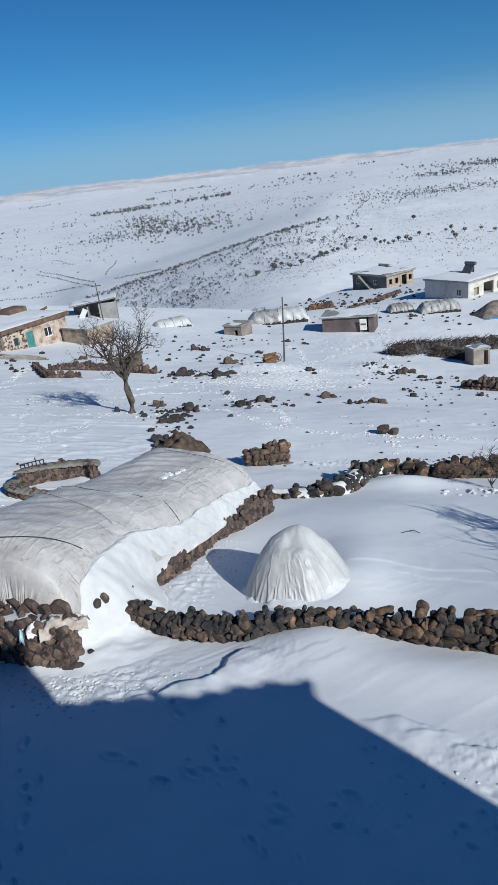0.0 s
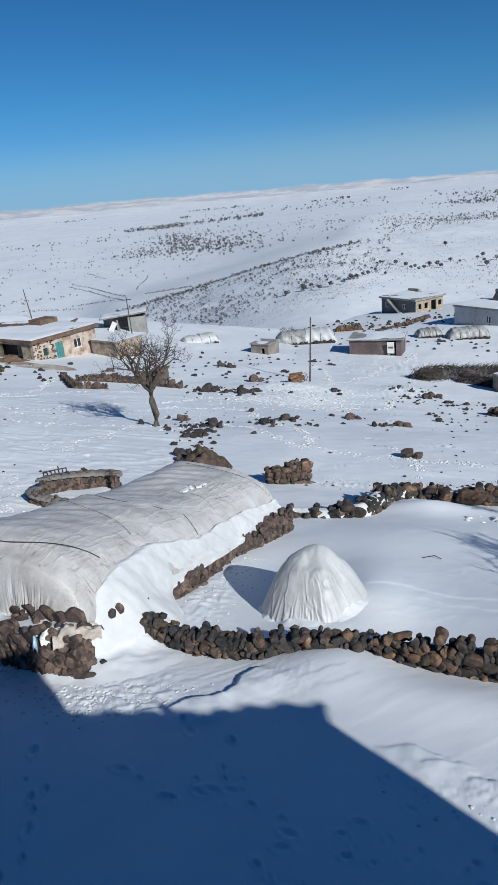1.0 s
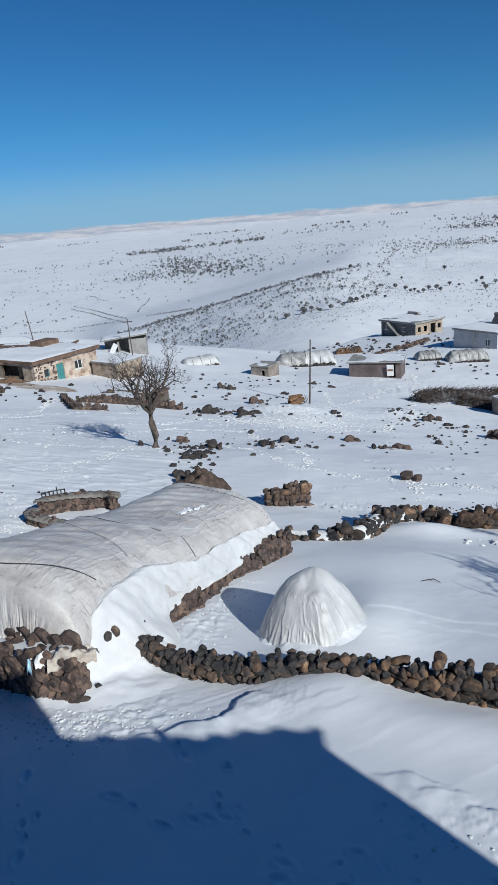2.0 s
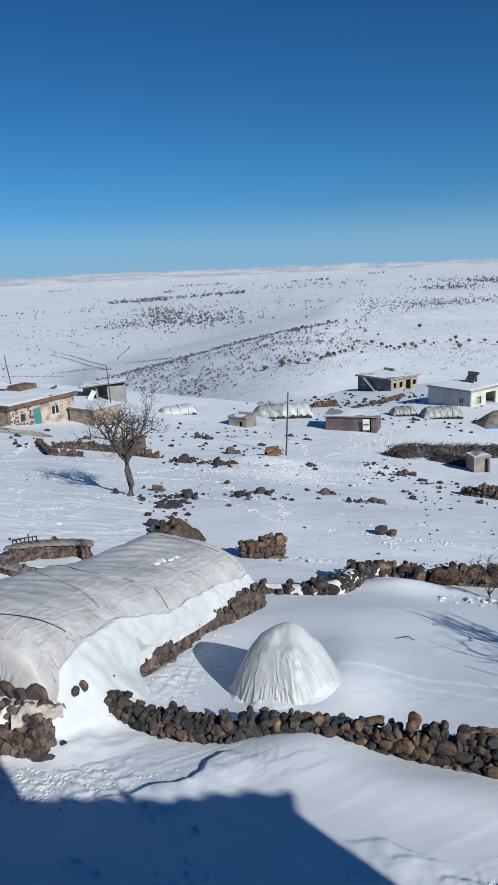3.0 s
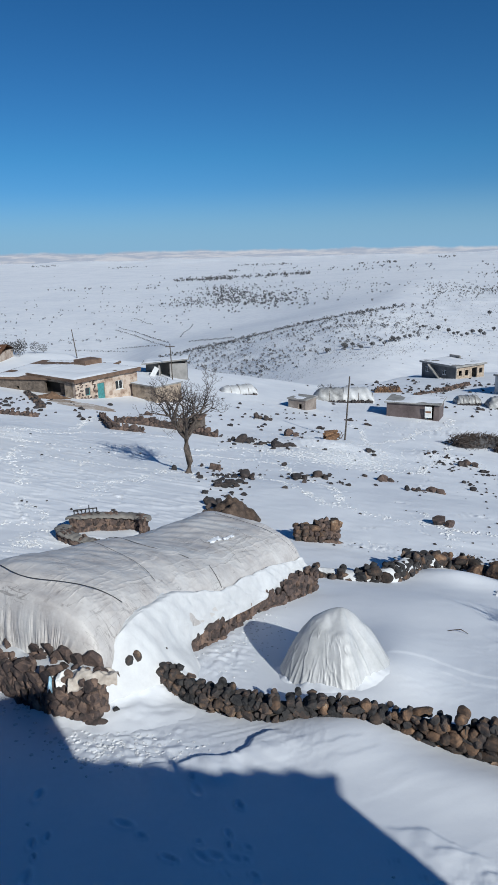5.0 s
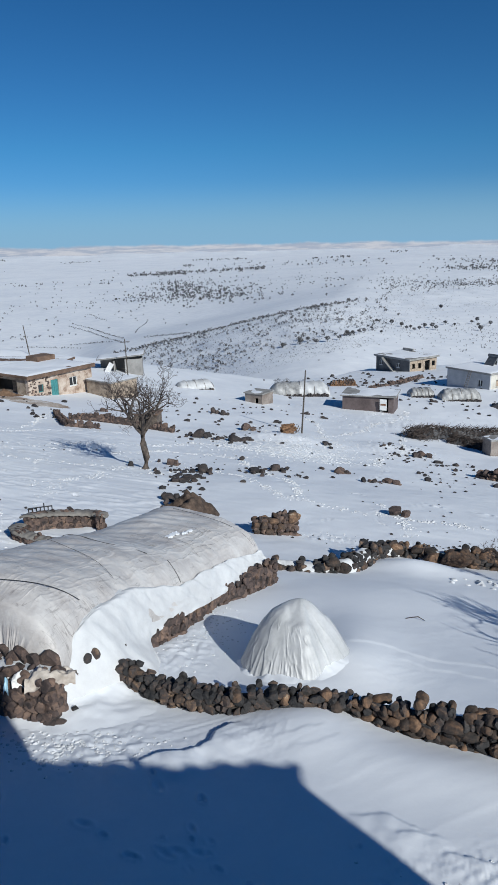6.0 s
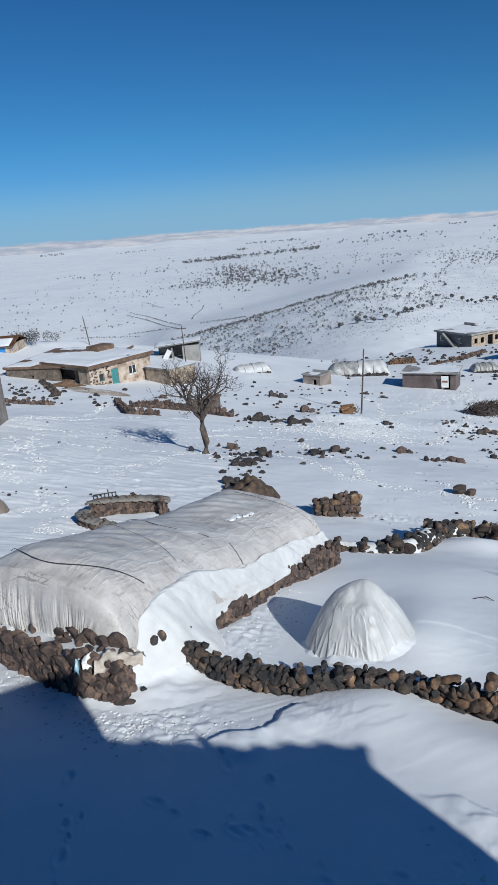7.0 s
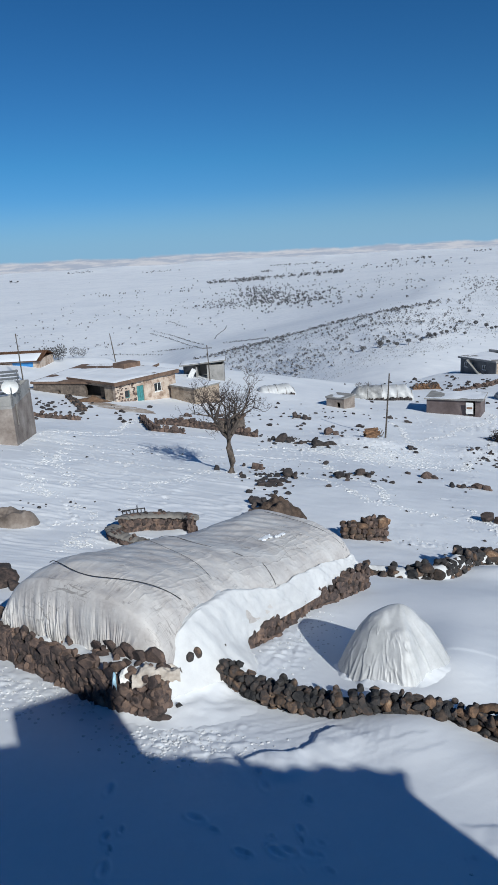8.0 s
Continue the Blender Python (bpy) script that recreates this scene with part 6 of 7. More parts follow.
# ---- iron gate by the ring pen ----
def gate():
    g = thing("iron_gate", pose(-10.6, 25.35, -2.12, 0, 0, 20), "small dark iron gate frame behind the ring pen", "gate")
    bm = bmesh.new()
    for z in (0.62, 0.95):
        tube(bm, (0, 0, z), (0.92, 0, z), 0.025, 0.025, 6)
    part("rail", bm, IRON, g)
    for k in range(7):
        part("bar", path_tube([(k * 0.92 / 6, 0, 0.0 if k % 6 == 0 else 0.62), (k * 0.92 / 6, 0, 0.97 + (0.14 if k == 4 else 0))], 0.022, 6), IRON, g)
    return g


gate()


# ---- crumbs of kicked-up snow along the trails ----
CRUMB_PATHS = (
    ((-22.0, 39.8), (-16.6, 29.6), (-14.5, 28.2), (-12.0, 24.7)), ((-23.9, 47.2), (-18.9, 38.0), (-15.7, 29.9)), ((-25.4, 46.2), (-22.7, 53.8), (-23.4, 64.4)), ((-19.3, 37.5), (-13.1, 38.8), (-9.0, 40.6)),
    ((-14.1, 23.6), (-11.5, 24.6)), ((-11.1, 27.9), (-11.3, 35.9), (-10.8, 40.0)), ((-24.9, 40.9), (-23.8, 44.4), (-12, 45.5), (-9.5, 49.5)), ((-20.9, 33.9), (-15.3, 28.6)), ((-9.5, 49.5), (-3.9, 48.9), (-0.4, 41.5), (0.2, 34.9), (4.9, 33.8), (13, 31.5)),
    ((-4.8, 42.5), (0.2, 34.9)), ((2.7, 63.7), (9.0, 76.0), (16.2, 90.5)), ((7.1, 52.8), (12.8, 71.2)), ((-8.5, 55.6), (-3.6, 53.8), (2.8, 53.2), (7.1, 52.8)), ((2.1, 78.9), (3.5, 70.0), (4.2, 60.0)), ((-26.7, 44.0), (-20.5, 55.0), (-14, 57)),
    ((-17.5, 46.5), (-12.5, 50.5), (-8.5, 55.6)), ((5.0, 36), (5.5, 27)), ((-13.0, 31.5), (-9.5, 36.5), (-6.8, 42.0)),
)
# churned patches: centre, half-widths, count, crumb size
CRUMB_PATCHES = ((7.1, 21.9, 0.8, 0.3, 45, 0.30), (-1.0, 57.0, 3.0, 2.6, 1700, 0.20), (2.5, 55.0, 3.0, 1.6, 200, 0.15), (-0.5, 66.0, 3.0, 2.0, 220, 0.18), (9.8, 63.0, 2.2, 2.6, 260, 0.18), (14, 83, 6, 4, 380, 0.22), (-11.1, 21.6, 0.35, 1.2, 260, 0.12), (-3.9, 9.75, 0.6, 0.3, 320, 0.08), (-7.6, 11.0, 1.2, 0.5, 280, 0.08), (3.0, 6.9, 0.7, 0.25, 150, 0.07),
                 (-2.6, 15.0, 0.5, 1.3, 130, 0.07), (-8.0, 11.3, 1.3, 0.5, 150, 0.07), (-24.6, 45.0, 1.2, 2.2, 160, 0.15), (-12.5, 45.0, 4.0, 2.5, 200, 0.13), (1.8, 27.6, 1.3, 0.5, 70, 0.09), (-2.3, 9.9, 0.5, 0.3, 60, 0.06), (-4.0, 12.9, 0.3, 0.6, 30, 0.09), (3.1, 7.2, 0.8, 0.22, 120, 0.05), (-1.9, 16.0, 0.4, 1.0, 90, 0.07))


def snow_crumbs():
    rnd, spots = random.Random(77), []
    for path in CRUMB_PATHS:
        total = sum(math.dist(a, b) for a, b in zip(path, path[1:]))
        s = 0.0
        while s < total:
            (x, y), turn = along(path, s)
            o = rnd.choice((-0.14, 0.14)) + rnd.gauss(0, 0.12) + 0.5 * math.sin(s * 0.45)
            size = (0.115 + 0.0016 * math.hypot(x, y)) * rnd.uniform(0.6, 1.3)
            for _ in range(rnd.choice((4, 5, 6, 8))):
                spots.append((x - math.sin(turn) * o + rnd.gauss(0, 0.14), y + math.cos(turn) * o + rnd.gauss(0, 0.2), size * rnd.uniform(0.35, 1.0)))
            s += rnd.choice((0.16, 0.22, 0.32, 0.55))
    for x, y, rx, ry, count, size in CRUMB_PATCHES:
        spots += [(rnd.gauss(x, rx), rnd.gauss(y, ry), size * rnd.uniform(0.35, 1.15)) for _ in range(count)]
    p = np.array(spots)
    feet = ground_z(p[:, 0], p[:, 1])
    verts, faces = [], []
    for (x, y, size), z in zip(spots, feet.tolist()):
        n, a = len(verts), rnd.uniform(0, 6)
        for k in range(5):
            r = size * rnd.uniform(0.4, 0.75)
            verts.append((x + r * math.cos(a + k * 1.257), y + r * math.sin(a + k * 1.257), z - size * 0.08))
        for k in range(5):
            r = size * rnd.uniform(0.2, 0.45)
            verts.append((x + r * math.cos(a + 0.5 + k * 1.257), y + r * math.sin(a + 0.5 + k * 1.257), z + size * rnd.uniform(0.10, 0.28)))
        verts.append((x, y, z + size * rnd.uniform(0.2, 0.36)))
        for k in range(5):
            m = (k + 1) % 5
            faces += [(n + k, n + m, n + 5 + k), (n + m, n + 5 + m, n + 5 + k), (n + 5 + k, n + 5 + m, n + 10)]
    me = bpy.data.meshes.new("snow_crumbs")
    me.from_pydata(verts, [], faces)
    me.materials.append(DIM_SNOW)
    return tagged(new("snow_crumbs", me), "crumbs of kicked-up snow along trodden trails", "snow", kind="stuff")


snow_crumbs()


# ---- far trees and scrub ----
def crown_cloud(rnd, count, wide, high, lift, leaf=0.125):
    """A gappy winter crown: many small slivers."""
    v, f = [], []
    for _ in range(count):
        while True:
            p = Vector((rnd.uniform(-1, 1), rnd.uniform(-1, 1), rnd.uniform(-1, 1)))
            if 0.25 < p.length < 1:
                break
        c = Vector((p.x * wide / 2, p.y * wide / 2, lift + (p.z + 1) * high / 2))
        a = Vector((rnd.gauss(0, 1), rnd.gauss(0, 1), rnd.gauss(0, 1))).normalized() * wide * leaf * rnd.uniform(0.65, 1.4)
        b = a.orthogonal().normalized() * a.length * rnd.uniform(0.25, 0.6)
        n = len(v)
        v += [c - a, c + b, c + a, c - b]
        f += [(n, n + 1, n + 2), (n, n + 2, n + 3)]
    n = len(v)
    v += [Vector((-0.06 * wide / 3, 0, -0.4)), Vector((0.06 * wide / 3, 0, -0.4)), Vector((0.0, 0.05 * wide / 3, -0.4)), Vector((0, 0, lift + high * 0.4))]
    f += [(n, n + 1, n + 3), (n + 1, n + 2, n + 3), (n + 2, n, n + 3)]
    return v, f


def scrub_field(name, seed, spots, label, slivers=26, leaf=0.2):
    """Bushes and small trees too far to count: one mesh."""
    rnd = random.Random(seed)
    forms = [crown_cloud(rnd, slivers, 1.0, 0.8, 0.12, leaf) for _ in range(8)]
    verts, faces = [], []
    places = np.array(spots)
    feet = ground_z(places[:, 0], places[:, 1])
    for (x, y, size), z in zip(spots, feet.tolist()):
        v, f = forms[rnd.randrange(8)]
        a, n = rnd.uniform(0, 6.28), len(verts)
        c, s = math.cos(a) * size, math.sin(a) * size
        tall = size * rnd.uniform(0.8, 1.25)
        verts += [(x + p.x * c - p.y * s, y + p.x * s + p.y * c, z + p.z * tall) for p in v]
        faces += [tuple(k + n for k in q) for q in f]
    me = bpy.data.meshes.new(name)
    me.from_pydata(verts, [], faces)
    me.materials.append(SCRUB)
    return tagged(new(name, me), label, "bushes", kind="stuff")


def polar(az, r):
    return r * math.sin(radians(az)), r * math.cos(radians(az))


SIGHT_R = np.geomspace(150, 4700, 700)


SIGHT_AZ = np.arange(-45, 32, 0.25)
SIGHT_EL = []
for bearing in np.radians(SIGHT_AZ):
    high = ground_z(SIGHT_R * math.sin(bearing), SIGHT_R * math.cos(bearing))
    SIGHT_EL.append(np.maximum.accumulate(np.degrees(np.arctan2(high - 9, SIGHT_R))))


def slope_at(az, dip):
    """The distance at which the open slope on a bearing lies at that angle below the eye's level."""
    el = SIGHT_EL[int(np.clip(round((az + 45) * 4), 0, len(SIGHT_EL) - 1))]
    return float(SIGHT_R[min(np.searchsorted(el, dip), len(SIGHT_R) - 1)])


def hill_spots():
    rnd, out = random.Random(12), []
    while len(out) < 1000:                      # the near flank of the hill
        az = rnd.uniform(-14.5, 8)
        rr = float(np.interp(az, RIDGE_AZ, RIDGE_R))
        r = rr * rnd.uniform(0.62, 1.0)
        x, y = polar(az, r)
        if noise.noise((x * 0.02, y * 0.02, 9.0)) * 1.4 + 0.15 * (6 - az) / 10 > rnd.uniform(-0.5, 0.9):
            out.append((x, y, rnd.triangular(0.4, 2.3, 0.8)))
    for k in range(170):                        # the line of trees along the ridge
        az = -14.5 + 20.2 * (k + rnd.random()) / 170
        r = float(soft_curve(az, RIDGE_R)) * rnd.uniform(0.985, 1.004)
        x, y = polar(az, r)
        out.append((x, y, rnd.triangular(1.2, 3.0, 1.8)))
    for az, dip, sa, sd, count, lo, hi in ((9.5, -4.0, 1.4, 0.25, 60, 1.6, 3.2), (13, -3.75, 2.4, 0.16, 110, 1.6, 3.4), (17.5, -3.6, 3.0, 0.18, 150, 1.6, 3.4), (9, -3.4, 1.2, 0.2, 40, 1.6, 3.0),
                                            (14.5, -2.5, 1.6, 0.10, 90, 2.0, 4.0), (18.5, -2.1, 2.2, 0.12, 170, 2.0, 4.2), (14, -6.0, 5.0, 1.0, 60, 0.7, 1.5), (6, -7, 5, 1.2, 160, 0.6, 1.4), (16, -7.6, 3, 0.7, 160, 0.6, 1.4)):
        for _ in range(int(count * 1.8)):       # bushes on the higher ground
            a = rnd.gauss(az, sa)
            x, y = polar(a, slope_at(a, min(rnd.gauss(dip, sd), -1.8)))
            out.append((x, y, rnd.uniform(lo, hi) * 0.52 * max(1.0, math.hypot(x, y) / 700)))
    return out


def plain_spots():
    rnd, out = random.Random(13), []
    for az, el, sa, se, count, lo, hi in ((-9.0, -3.75, 1.6, 0.35, 120, 5, 9), (-6.2, -4.1, 2.2, 0.42, 200, 5, 9), (-8.6, -3.3, 1.2, 0.2, 60, 5, 9), (-11.6, -4.3, 1.6, 0.16, 60, 4, 8), (-16, -4.4, 5, 0.5, 44, 4, 7), (-15, -5.6, 6, 0.6, 22, 3, 5.5),
                                          (-8.5, -2.35, 2.2, 0.06, 70, 8, 16), (-16, -2.9, 5, 0.15, 30, 6, 12), (1, -3.3, 5, 0.5, 90, 3, 6), (-24, -4.5, 5, 0.8, 26, 4, 7), (-20.5, -6.9, 1.5, 0.1, 14, 3, 5), (4, -1.9, 8, 0.15, 60, 6, 14), (-26, -6.2, 3, 0.4, 24, 3, 5)):
        for _ in range(int(count * 1.7)):
            a, e = rnd.gauss(az, sa), rnd.gauss(el, se)
            r = slope_at(a, min(e, -1.2))
            if a > -13.5 and r < float(soft_curve(a, RIDGE_R)) * 1.05 + 100:
                continue
            x, y = polar(a, r)
            out.append((x, y, rnd.uniform(lo, hi) * 0.43))
    for a0, a1, e, count in ((-23.9, -21.9, -1.0, 26), (-28.3, -27.4, -1.4, 14), (-8.4, -7.5, -1.85, 12), (-7.7, -3.3, -1.43, 40), (-12.9, -8.2, -2.5, 46), (-5.4, -1.7, -2.26, 40), (2, 5, -1.5, 24), (8, 10, -1.2, 16), (-18, -15, -1.3, 20)):
        for _ in range(count):                  # thin dark streaks far out on the plain
            a = rnd.uniform(a0, a1)
            x, y = polar(a, slope_at(a, e + rnd.gauss(0, 0.03)))
            out.append((x, y, rnd.uniform(4, 9)))
    for a0, e0, a1, e1, count in ((-17.9, -6.2, -13.8, -7.7, 60), (-17.4, -6.1, -13.6, -7.4, 60), (-11.6, -6.0, -12.6, -7.0, 26), (-12.0, -7.4, -8.0, -7.2, 40), (-18, -7.7, -14.5, -7.6, 30), (-16.5, -5.3, -14.8, -5.9, 22), (-22, -7.6, -17, -8.0, 30)):
        for k in range(count):                  # field tracks and hedge lines
            t = (k + rnd.random()) / count
            a = a0 + (a1 - a0) * t + 0.12 * math.sin(t * 6)
            x, y = polar(a, slope_at(a, e0 + (e1 - e0) * t))
            out.append((x, y, rnd.uniform(0.8, 1.6)))
    return out


scrub_field("hillside_scrub", 1, hill_spots(), "dark leafless scrub dotted over a snowy hillside")
def stubble_spots():
    """Dry grass heads on the hill's snow, set dense to imitate its dimmer, grazing light."""
    rnd, out = random.Random(15), []
    while len(out) < 8500:
        az = rnd.uniform(-15, 24)
        r = float(np.interp(az, RIDGE_AZ, RIDGE_R)) * rnd.uniform(0.55, 0.99)
        x, y = polar(az, r)
        if noise.noise((x * 0.012, y * 0.025, 3.0)) > rnd.uniform(-0.4, 0.9) - 0.02 * (6 - az):
            out.append((x, y, rnd.triangular(0.25, 1.15, 0.45)))
    return out


scrub_field("hill_stubble", 4, stubble_spots(), "dry grass and thorn stubble, thickened to darken the hillside snow", 7, 0.15)
scrub_field("plain_scrub", 2, plain_spots(), "dark scrub and orchards scattered over the far snowy plain")


def hill_tree(seed):
    rnd = random.Random(seed)
    t = thing("hill_tree", Matrix.Identity(4), "small bare tree on the snowy hillside", "tree", "trees on the hillside")
    part("trunk", path_tube([(0, 0, -0.4), (0.08, 0, 0.8), (0.0, 0.05, 1.7)], [0.17, 0.13, 0.08], 6), BARK, t)
    v, f = crown_cloud(rnd, 130, 2.9, 2.1, 1.1, 0.14)
    me = bpy.data.meshes.new("crown")
    me.from_pydata(v, [], f)
    me.materials.append(SCRUB)
    part("crown", me, None, t)
    return t


def hill_trees():
    rnd = random.Random(21)
    kinds = [hill_tree(k) for k in range(4)]
    spots = [(3.2, 330), (4.2, 335), (4.8, 350), (5.3, 352), (5.8, 365), (6.2, 370), (6.8, 385), (7.2, 430), (7.6, 372), (8.4, 420), (9.2, 410), (9.6, 400), (10.2, 395), (10.6, 400), (11.0, 410), (11.6, 412),
             (11.9, 405), (12.6, 430), (13.3, 425), (14.6, 440), (15.1, 428), (15.3, 410), (15.0, 450), (16.0, 435), (17.2, 440), (9.9, 405), (1.0, 332), (1.6, 338), (2.3, 326), (-0.5, 330), (8.9, 470), (12.2, 520),
             (18.2, 430), (19.0, 445), (20.0, 450)]
    for k, (az, r) in enumerate(spots):
        x, y = polar(az, r)
        m = pose(x, y, gz(x, y), 0, 0, rnd.uniform(0, 360)) @ Matrix.Scale(rnd.uniform(0.6, 1.05), 4)
        if k < 4:
            kinds[k].matrix_basis = m
        else:
            ob = copy_thing(kinds[k % 4], m)
            ob.matrix_basis = m


hill_trees()
scrub_field("village_bushes", 5, [(-49.6 + q * 0.75, 99 + (q * 7 % 3), 2.5) for q in range(4)] + [(-47.0 + q * 0.9, 104 + q % 2, 1.7) for q in range(2)] + [(10.2, 117.0, 1.6), (-0.5, 118, 1.5), (-2.0, 119, 1.6), (0.8, 119, 1.3)],
            "leafless bushes at the village edge", 260, 0.045)


# ---- drystone walls, the pieces last ----
def front_stone(x, r):
    """Dark slabs at the shed, big rusty rounds towards the open end."""
    if r.random() < np.interp(x, (-2, 1.0, 2.0), (0.04, 0.12, 0.50)):
        return "rusty_stone"
    return "flat_dark_stone" if r.random() < np.interp(x, (0, 2), (0.85, 0.30)) else "stone"


drystone_wall("front_wall", on_ground([(-3.65, 12.3, 0.46), (-2.6, 11.7, 0.46), (-1.9, 11.4, 0.46), (-1.1, 11.25, 0.44), (-0.3, 11.3, 0.34), (0.5, 11.3, 0.27), (1.2, 11.15, 0.32), (1.65, 10.95, 0.46), (2.4, 10.6, 0.60), (3.7, 10.15, 0.72), (5.6, 9.7, 0.75)]), 0.46, 0.165,
              "long dry wall of dark and rusty basalt field stones", 1, front_stone, ragged=0.09)
drystone_wall("shed_front_wall", on_ground([(-11.0, 13.75, 0.72), (-8.5, 12.7, 0.78), (-6.35, 11.5, 0.84), (-5.3, 10.9, 0.90), (-4.35, 10.68, 0.95)]), 0.62, 0.18, "thick dry stone wall at the foot of the tarp shed", 2, "flat_stone", snug=True)
row = thing("stone_row", Matrix.Identity(4), "row of flat brown stones leaning on the tarpaulin hem", "stone row")
rnd = random.Random(44)
line = on_ground([(-11.0, 14.05, 0.80), (-8.35, 12.95, 0.86), (-6.2, 11.8, 0.95), (-5.1, 11.2, 1.02), (-4.25, 11.0, 1.02)])
q = 0.1
while q < 7.4:
    (x, y, foot, high), turn = along(line, q)
    w = rnd.choice((0.24, 0.30, 0.36, 0.42, 0.48))
    stone(row, x, y + rnd.uniform(-0.07, 0.05), foot + high + w * 0.12, w * 1.05, 0.2, w * rnd.uniform(0.75, 1.1), rnd, "flat_stone", turn, 0.3)
    q += w * rnd.choice((0.62, 0.7, 0.8, 1.1))
side = drystone_wall("shed_side_wall", on_ground([(-3.85, 13.95, 0.50), (-3.15, 15.0, 0.48), (-2.3, 17.6, 0.42), (-1.42, 18.95, 0.52), (-0.66, 20.3, 0.60)]), 0.5, 0.19, "low dry stone wall along the tarp shed", 3, "flat_stone", ragged=0.16, snug=True)
for k in range(34):                             # loose stones pushed up into the slid snow
    (x, y, foot, high), turn = along(on_ground([(-4.1, 14.0, 0.5), (-2.55, 17.6, 0.5), (-1.0, 20.5, 0.66)]), 6.9 * (k + rnd.random()) / 34)
    w, o = rnd.uniform(0.10, 0.24), abs(rnd.gauss(0, 0.14))
    stone(side, x - o * 0.9, y + o * 0.3, foot + high + 0.04 + o * 0.75, w, w * 0.8, w * rnd.uniform(0.9, 1.6), rnd, "stone", turn)
for x, y, z, w in ((-4.08, 11.71, 1.08, 0.19), (-3.97, 11.87, 1.09, 0.21), (-3.6, 12.68, 0.75, 0.11), (-4.14, 10.89, 0.53, 0.13)):
    stone(side, x, y, z, w, w * 0.8, w, rnd, "flat_dark_stone", 0.4)
pen = drystone_wall("pen_wall", on_ground([(-0.6, 22.2, 0.25), (0.8, 22.0, 0.28), (2.0, 22.2, 0.42), (2.7, 23.4, 0.62), (3.4, 25.1, 0.50), (4.4, 25.9, 0.45), (5.4, 25.6, 0.40), (6.3, 25.2, 0.45), (6.9, 24.9, 0.66), (8.6, 25.0, 0.75), (10.5, 25.2, 0.70)]), 0.65, 0.27,
              "tumbled dry stone pen wall half buried in snow", 4, lambda x, r: "rusty_stone" if r.random() < np.interp(x, (3, 6.5), (0.08, 0.45)) else "stone", ragged=0.14)
rnd = random.Random(9)
for x, y, sx, sy, sz, lift in ((6.35, 24.55, 1.05, 0.5, 0.62, 0.30), (5.65, 24.95, 0.75, 0.5, 0.46, 0.18), (4.05, 25.55, 0.8, 0.5, 0.38, 0.30), (3.45, 25.0, 0.5, 0.45, 0.5, 0.30)):
    stone(pen, x, y, gz(x, y) + lift, sx, sy, sz, rnd, "rusty_stone" if sx > 0.6 else "stone", 0.1, 0.3)
drystone_wall("stone_stack", on_ground([(-1.5, 27.0, 0.72), (-0.7, 27.15, 0.85), (0.15, 27.5, 0.93)]), 0.6, 0.25, "short squared stack of brown field stones", 5, lambda x, r: "rusty_stone" if r.random() < 0.3 else "brown_stone", ragged=0.05)


def cement_cap(pts, wide, thick, owner):
    """A rounded band of cement along the top of a wall."""
    total = sum(math.dist(a[:2], b[:2]) for a, b in zip(pts, pts[1:]))
    prof = ((-1.0, -0.10), (-1.0, 0.55), (-0.75, 1.0), (0.0, 1.12), (0.75, 1.0), (1.0, 0.55), (1.0, -0.10))
    n = 72
    cap = np.zeros((n + 2, len(prof), 3))
    for i in range(n):
        (x, y, foot, high), turn = along(pts, total * i / (n - 1))
        for j, (o, dz) in enumerate(prof):
            o = o * wide / 2 * (1 + 0.05 * math.sin(i * 0.7 + j))
            cap[i + 1, j] = (x + math.sin(turn) * o, y - math.cos(turn) * o, foot + high + thick * dz + 0.014 * math.sin(i * 0.9) + 0.008 * math.sin(i * 2.3 + j))
    for end, near in ((0, 1), (n + 1, n)):
        cap[end] = cap[near].mean(axis=0)
    part("cap", grid_mesh("cap", cap, CEMENT), None, owner, "smooth cement capping")


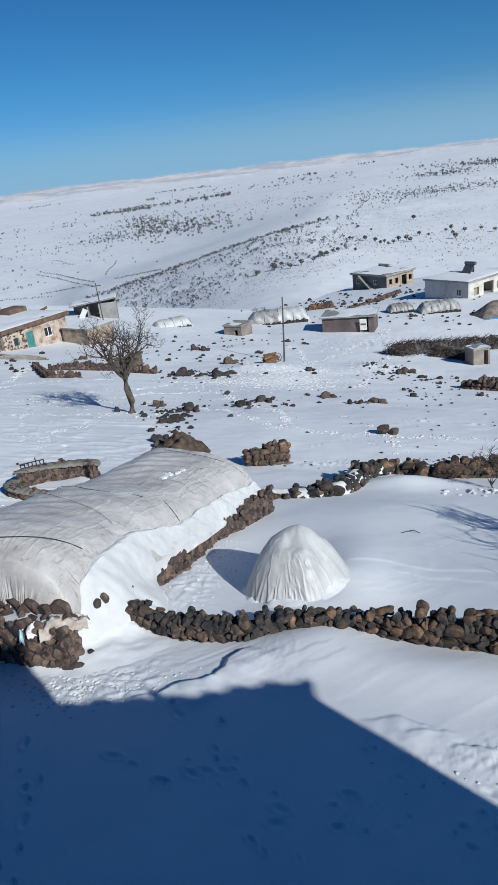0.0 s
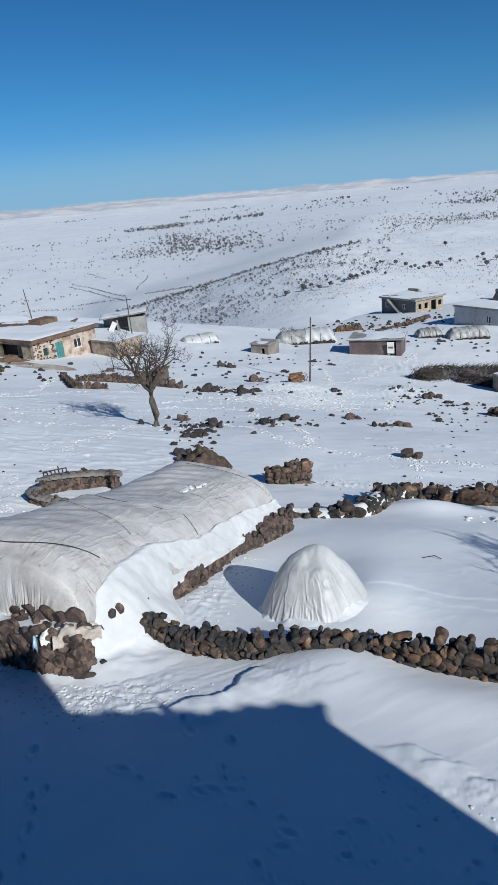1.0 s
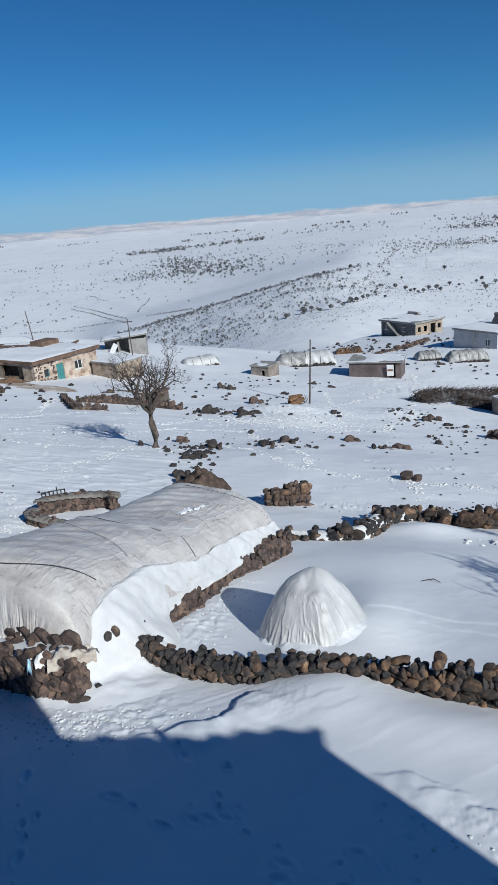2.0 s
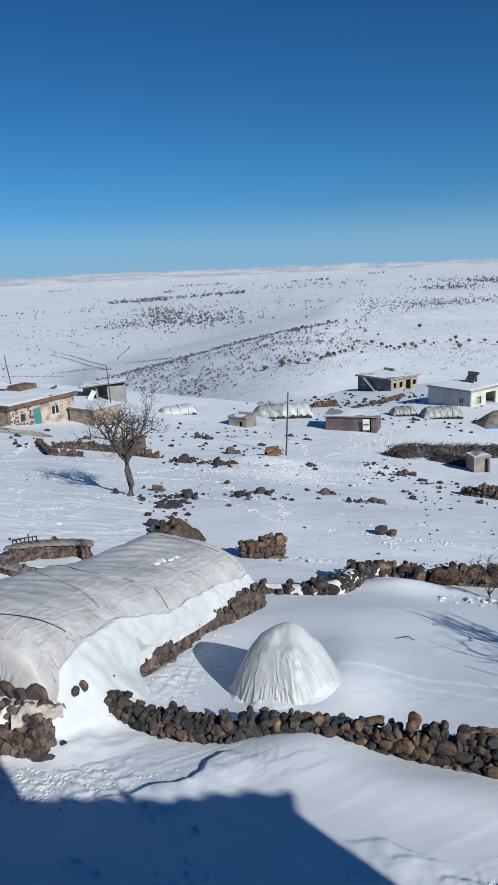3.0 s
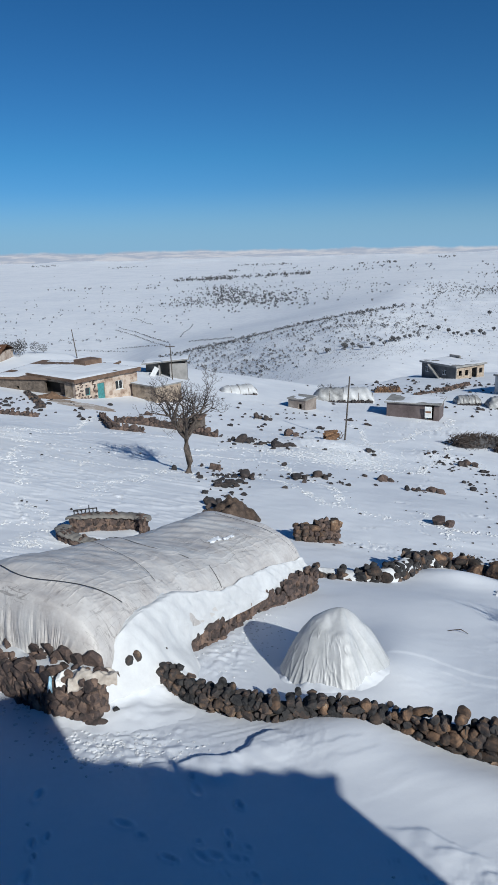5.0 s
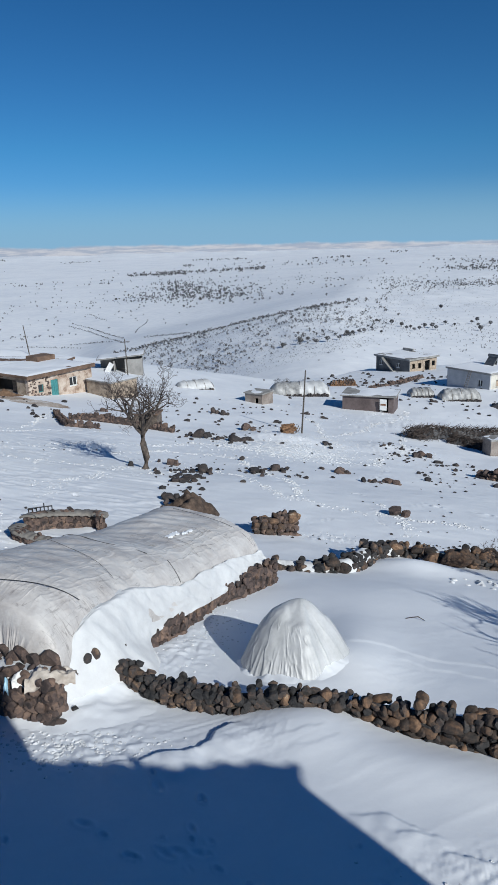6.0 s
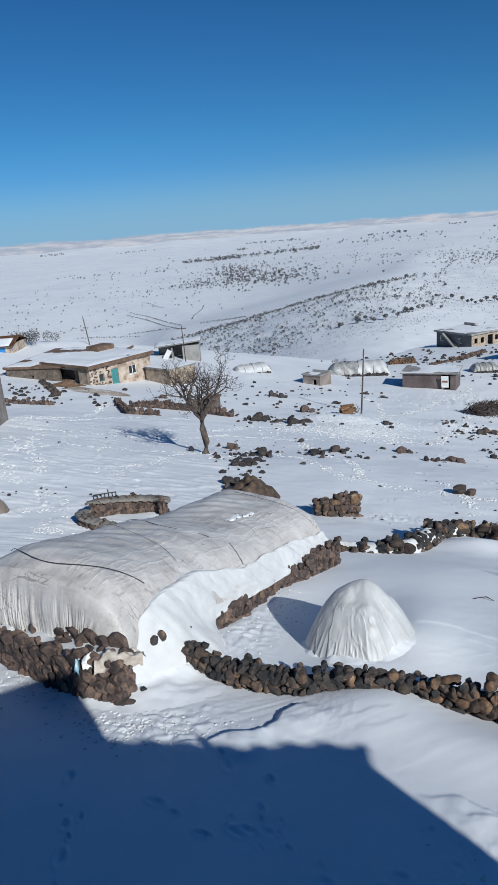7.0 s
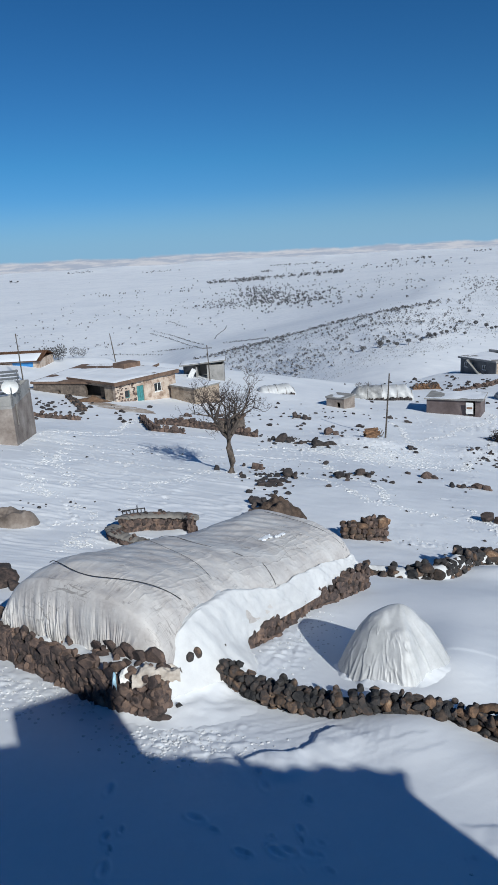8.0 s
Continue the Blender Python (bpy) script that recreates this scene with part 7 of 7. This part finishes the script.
def ring_pen():
    c, s = math.cos(radians(27)), math.sin(radians(27))
    arc = [(1.42 * math.cos(radians(a)), 0.58 * math.sin(radians(a))) for a in range(178, -36, -12)]
    pts = on_ground([(-8.82 + u * c - v * s, 24.52 + u * s + v * c, 0.60) for u, v in arc])
    ring = drystone_wall("ring_pen", pts, 0.40, 0.18, "round stone pen with a cement-capped wall", 6, "flat_stone", ragged=-0.06, back=True, snug=True)
    cement_cap(pts, 0.54, 0.10, ring)
    low = on_ground([(-10.28, 23.75, 0.34), (-10.36, 23.3, 0.36), (-10.05, 22.8, 0.36), (-9.3, 22.5, 0.28), (-8.6, 22.4, 0.22)])
    wing = drystone_wall("pen_wing", low, 0.42, 0.18, "low curved stone wing of the round pen", 16, "flat_stone", ragged=-0.05, snug=True)
    cement_cap(low, 0.46, 0.08, wing)


ring_pen()
drystone_wall("terrace_wall", on_ground([(-23.5, 66.0, 0.25), (-21.8, 62.2, 0.4), (-19.8, 58.2, 0.5), (-17.2, 58.8, 0.4)]), 0.6, 0.28, "dry stone terrace wall edged with snow", 7, "flat_stone", snug=True)
drystone_wall("terrace_wall", on_ground([(-21.2, 63.4, 0.5), (-18.6, 63.6, 0.65), (-14.6, 63.2, 0.6)]), 0.6, 0.28, "long brown dry stone terrace wall", 8, "flat_stone", snug=True)
drystone_wall("terrace_wall", on_ground([(-13.6, 62.0, 0.5), (-10.8, 60.8, 0.5)]), 0.6, 0.28, "short brown dry stone wall behind the tree", 9, "flat_stone", snug=True)
drystone_wall("roadside_wall", on_ground([(15.2, 53.0, 0.4), (16.4, 52.0, 0.9), (19.5, 51.0, 1.0)]), 0.8, 0.45, "dark stone wall capped with snow", 10, "brown_stone")
drystone_wall("field_wall", on_ground([(-36.5, 77.0, 0.22), (-33.0, 71.5, 0.22), (-30.0, 66.5, 0.2)]), 0.6, 0.45, "broken line of field stones in snow", 11)
drystone_wall("field_wall", on_ground([(-35.5, 61.0, 0.3), (-31.5, 60.0, 0.35), (-28.0, 60.5, 0.25)]), 0.6, 0.45, "low rusty field wall in the snow", 12, "brown_stone")
drystone_wall("field_wall", on_ground([(13.5, 113, 0.3), (20.0, 121, 0.5), (25.5, 132, 0.5)]), 0.8, 0.45, "brown field wall climbing to the far house", 13, "brown_stone")
snow_on_wall(on_ground([(-0.6, 22.2, 0.22), (0.8, 22.0, 0.26), (2.0, 22.2, 0.40), (2.7, 23.4, 0.58), (3.4, 25.1, 0.46), (4.4, 25.9, 0.42), (5.4, 25.6, 0.38), (6.3, 25.2, 0.42), (6.9, 24.9, 0.55)]), 0.62, 0.60, 4)
snow_on_wall(on_ground([(-10.9, 13.95, 0.76), (-8.4, 12.85, 0.82), (-6.2, 11.68, 0.90), (-5.2, 11.08, 0.96), (-4.4, 10.9, 0.99)]), 0.72, 0.8, 7)
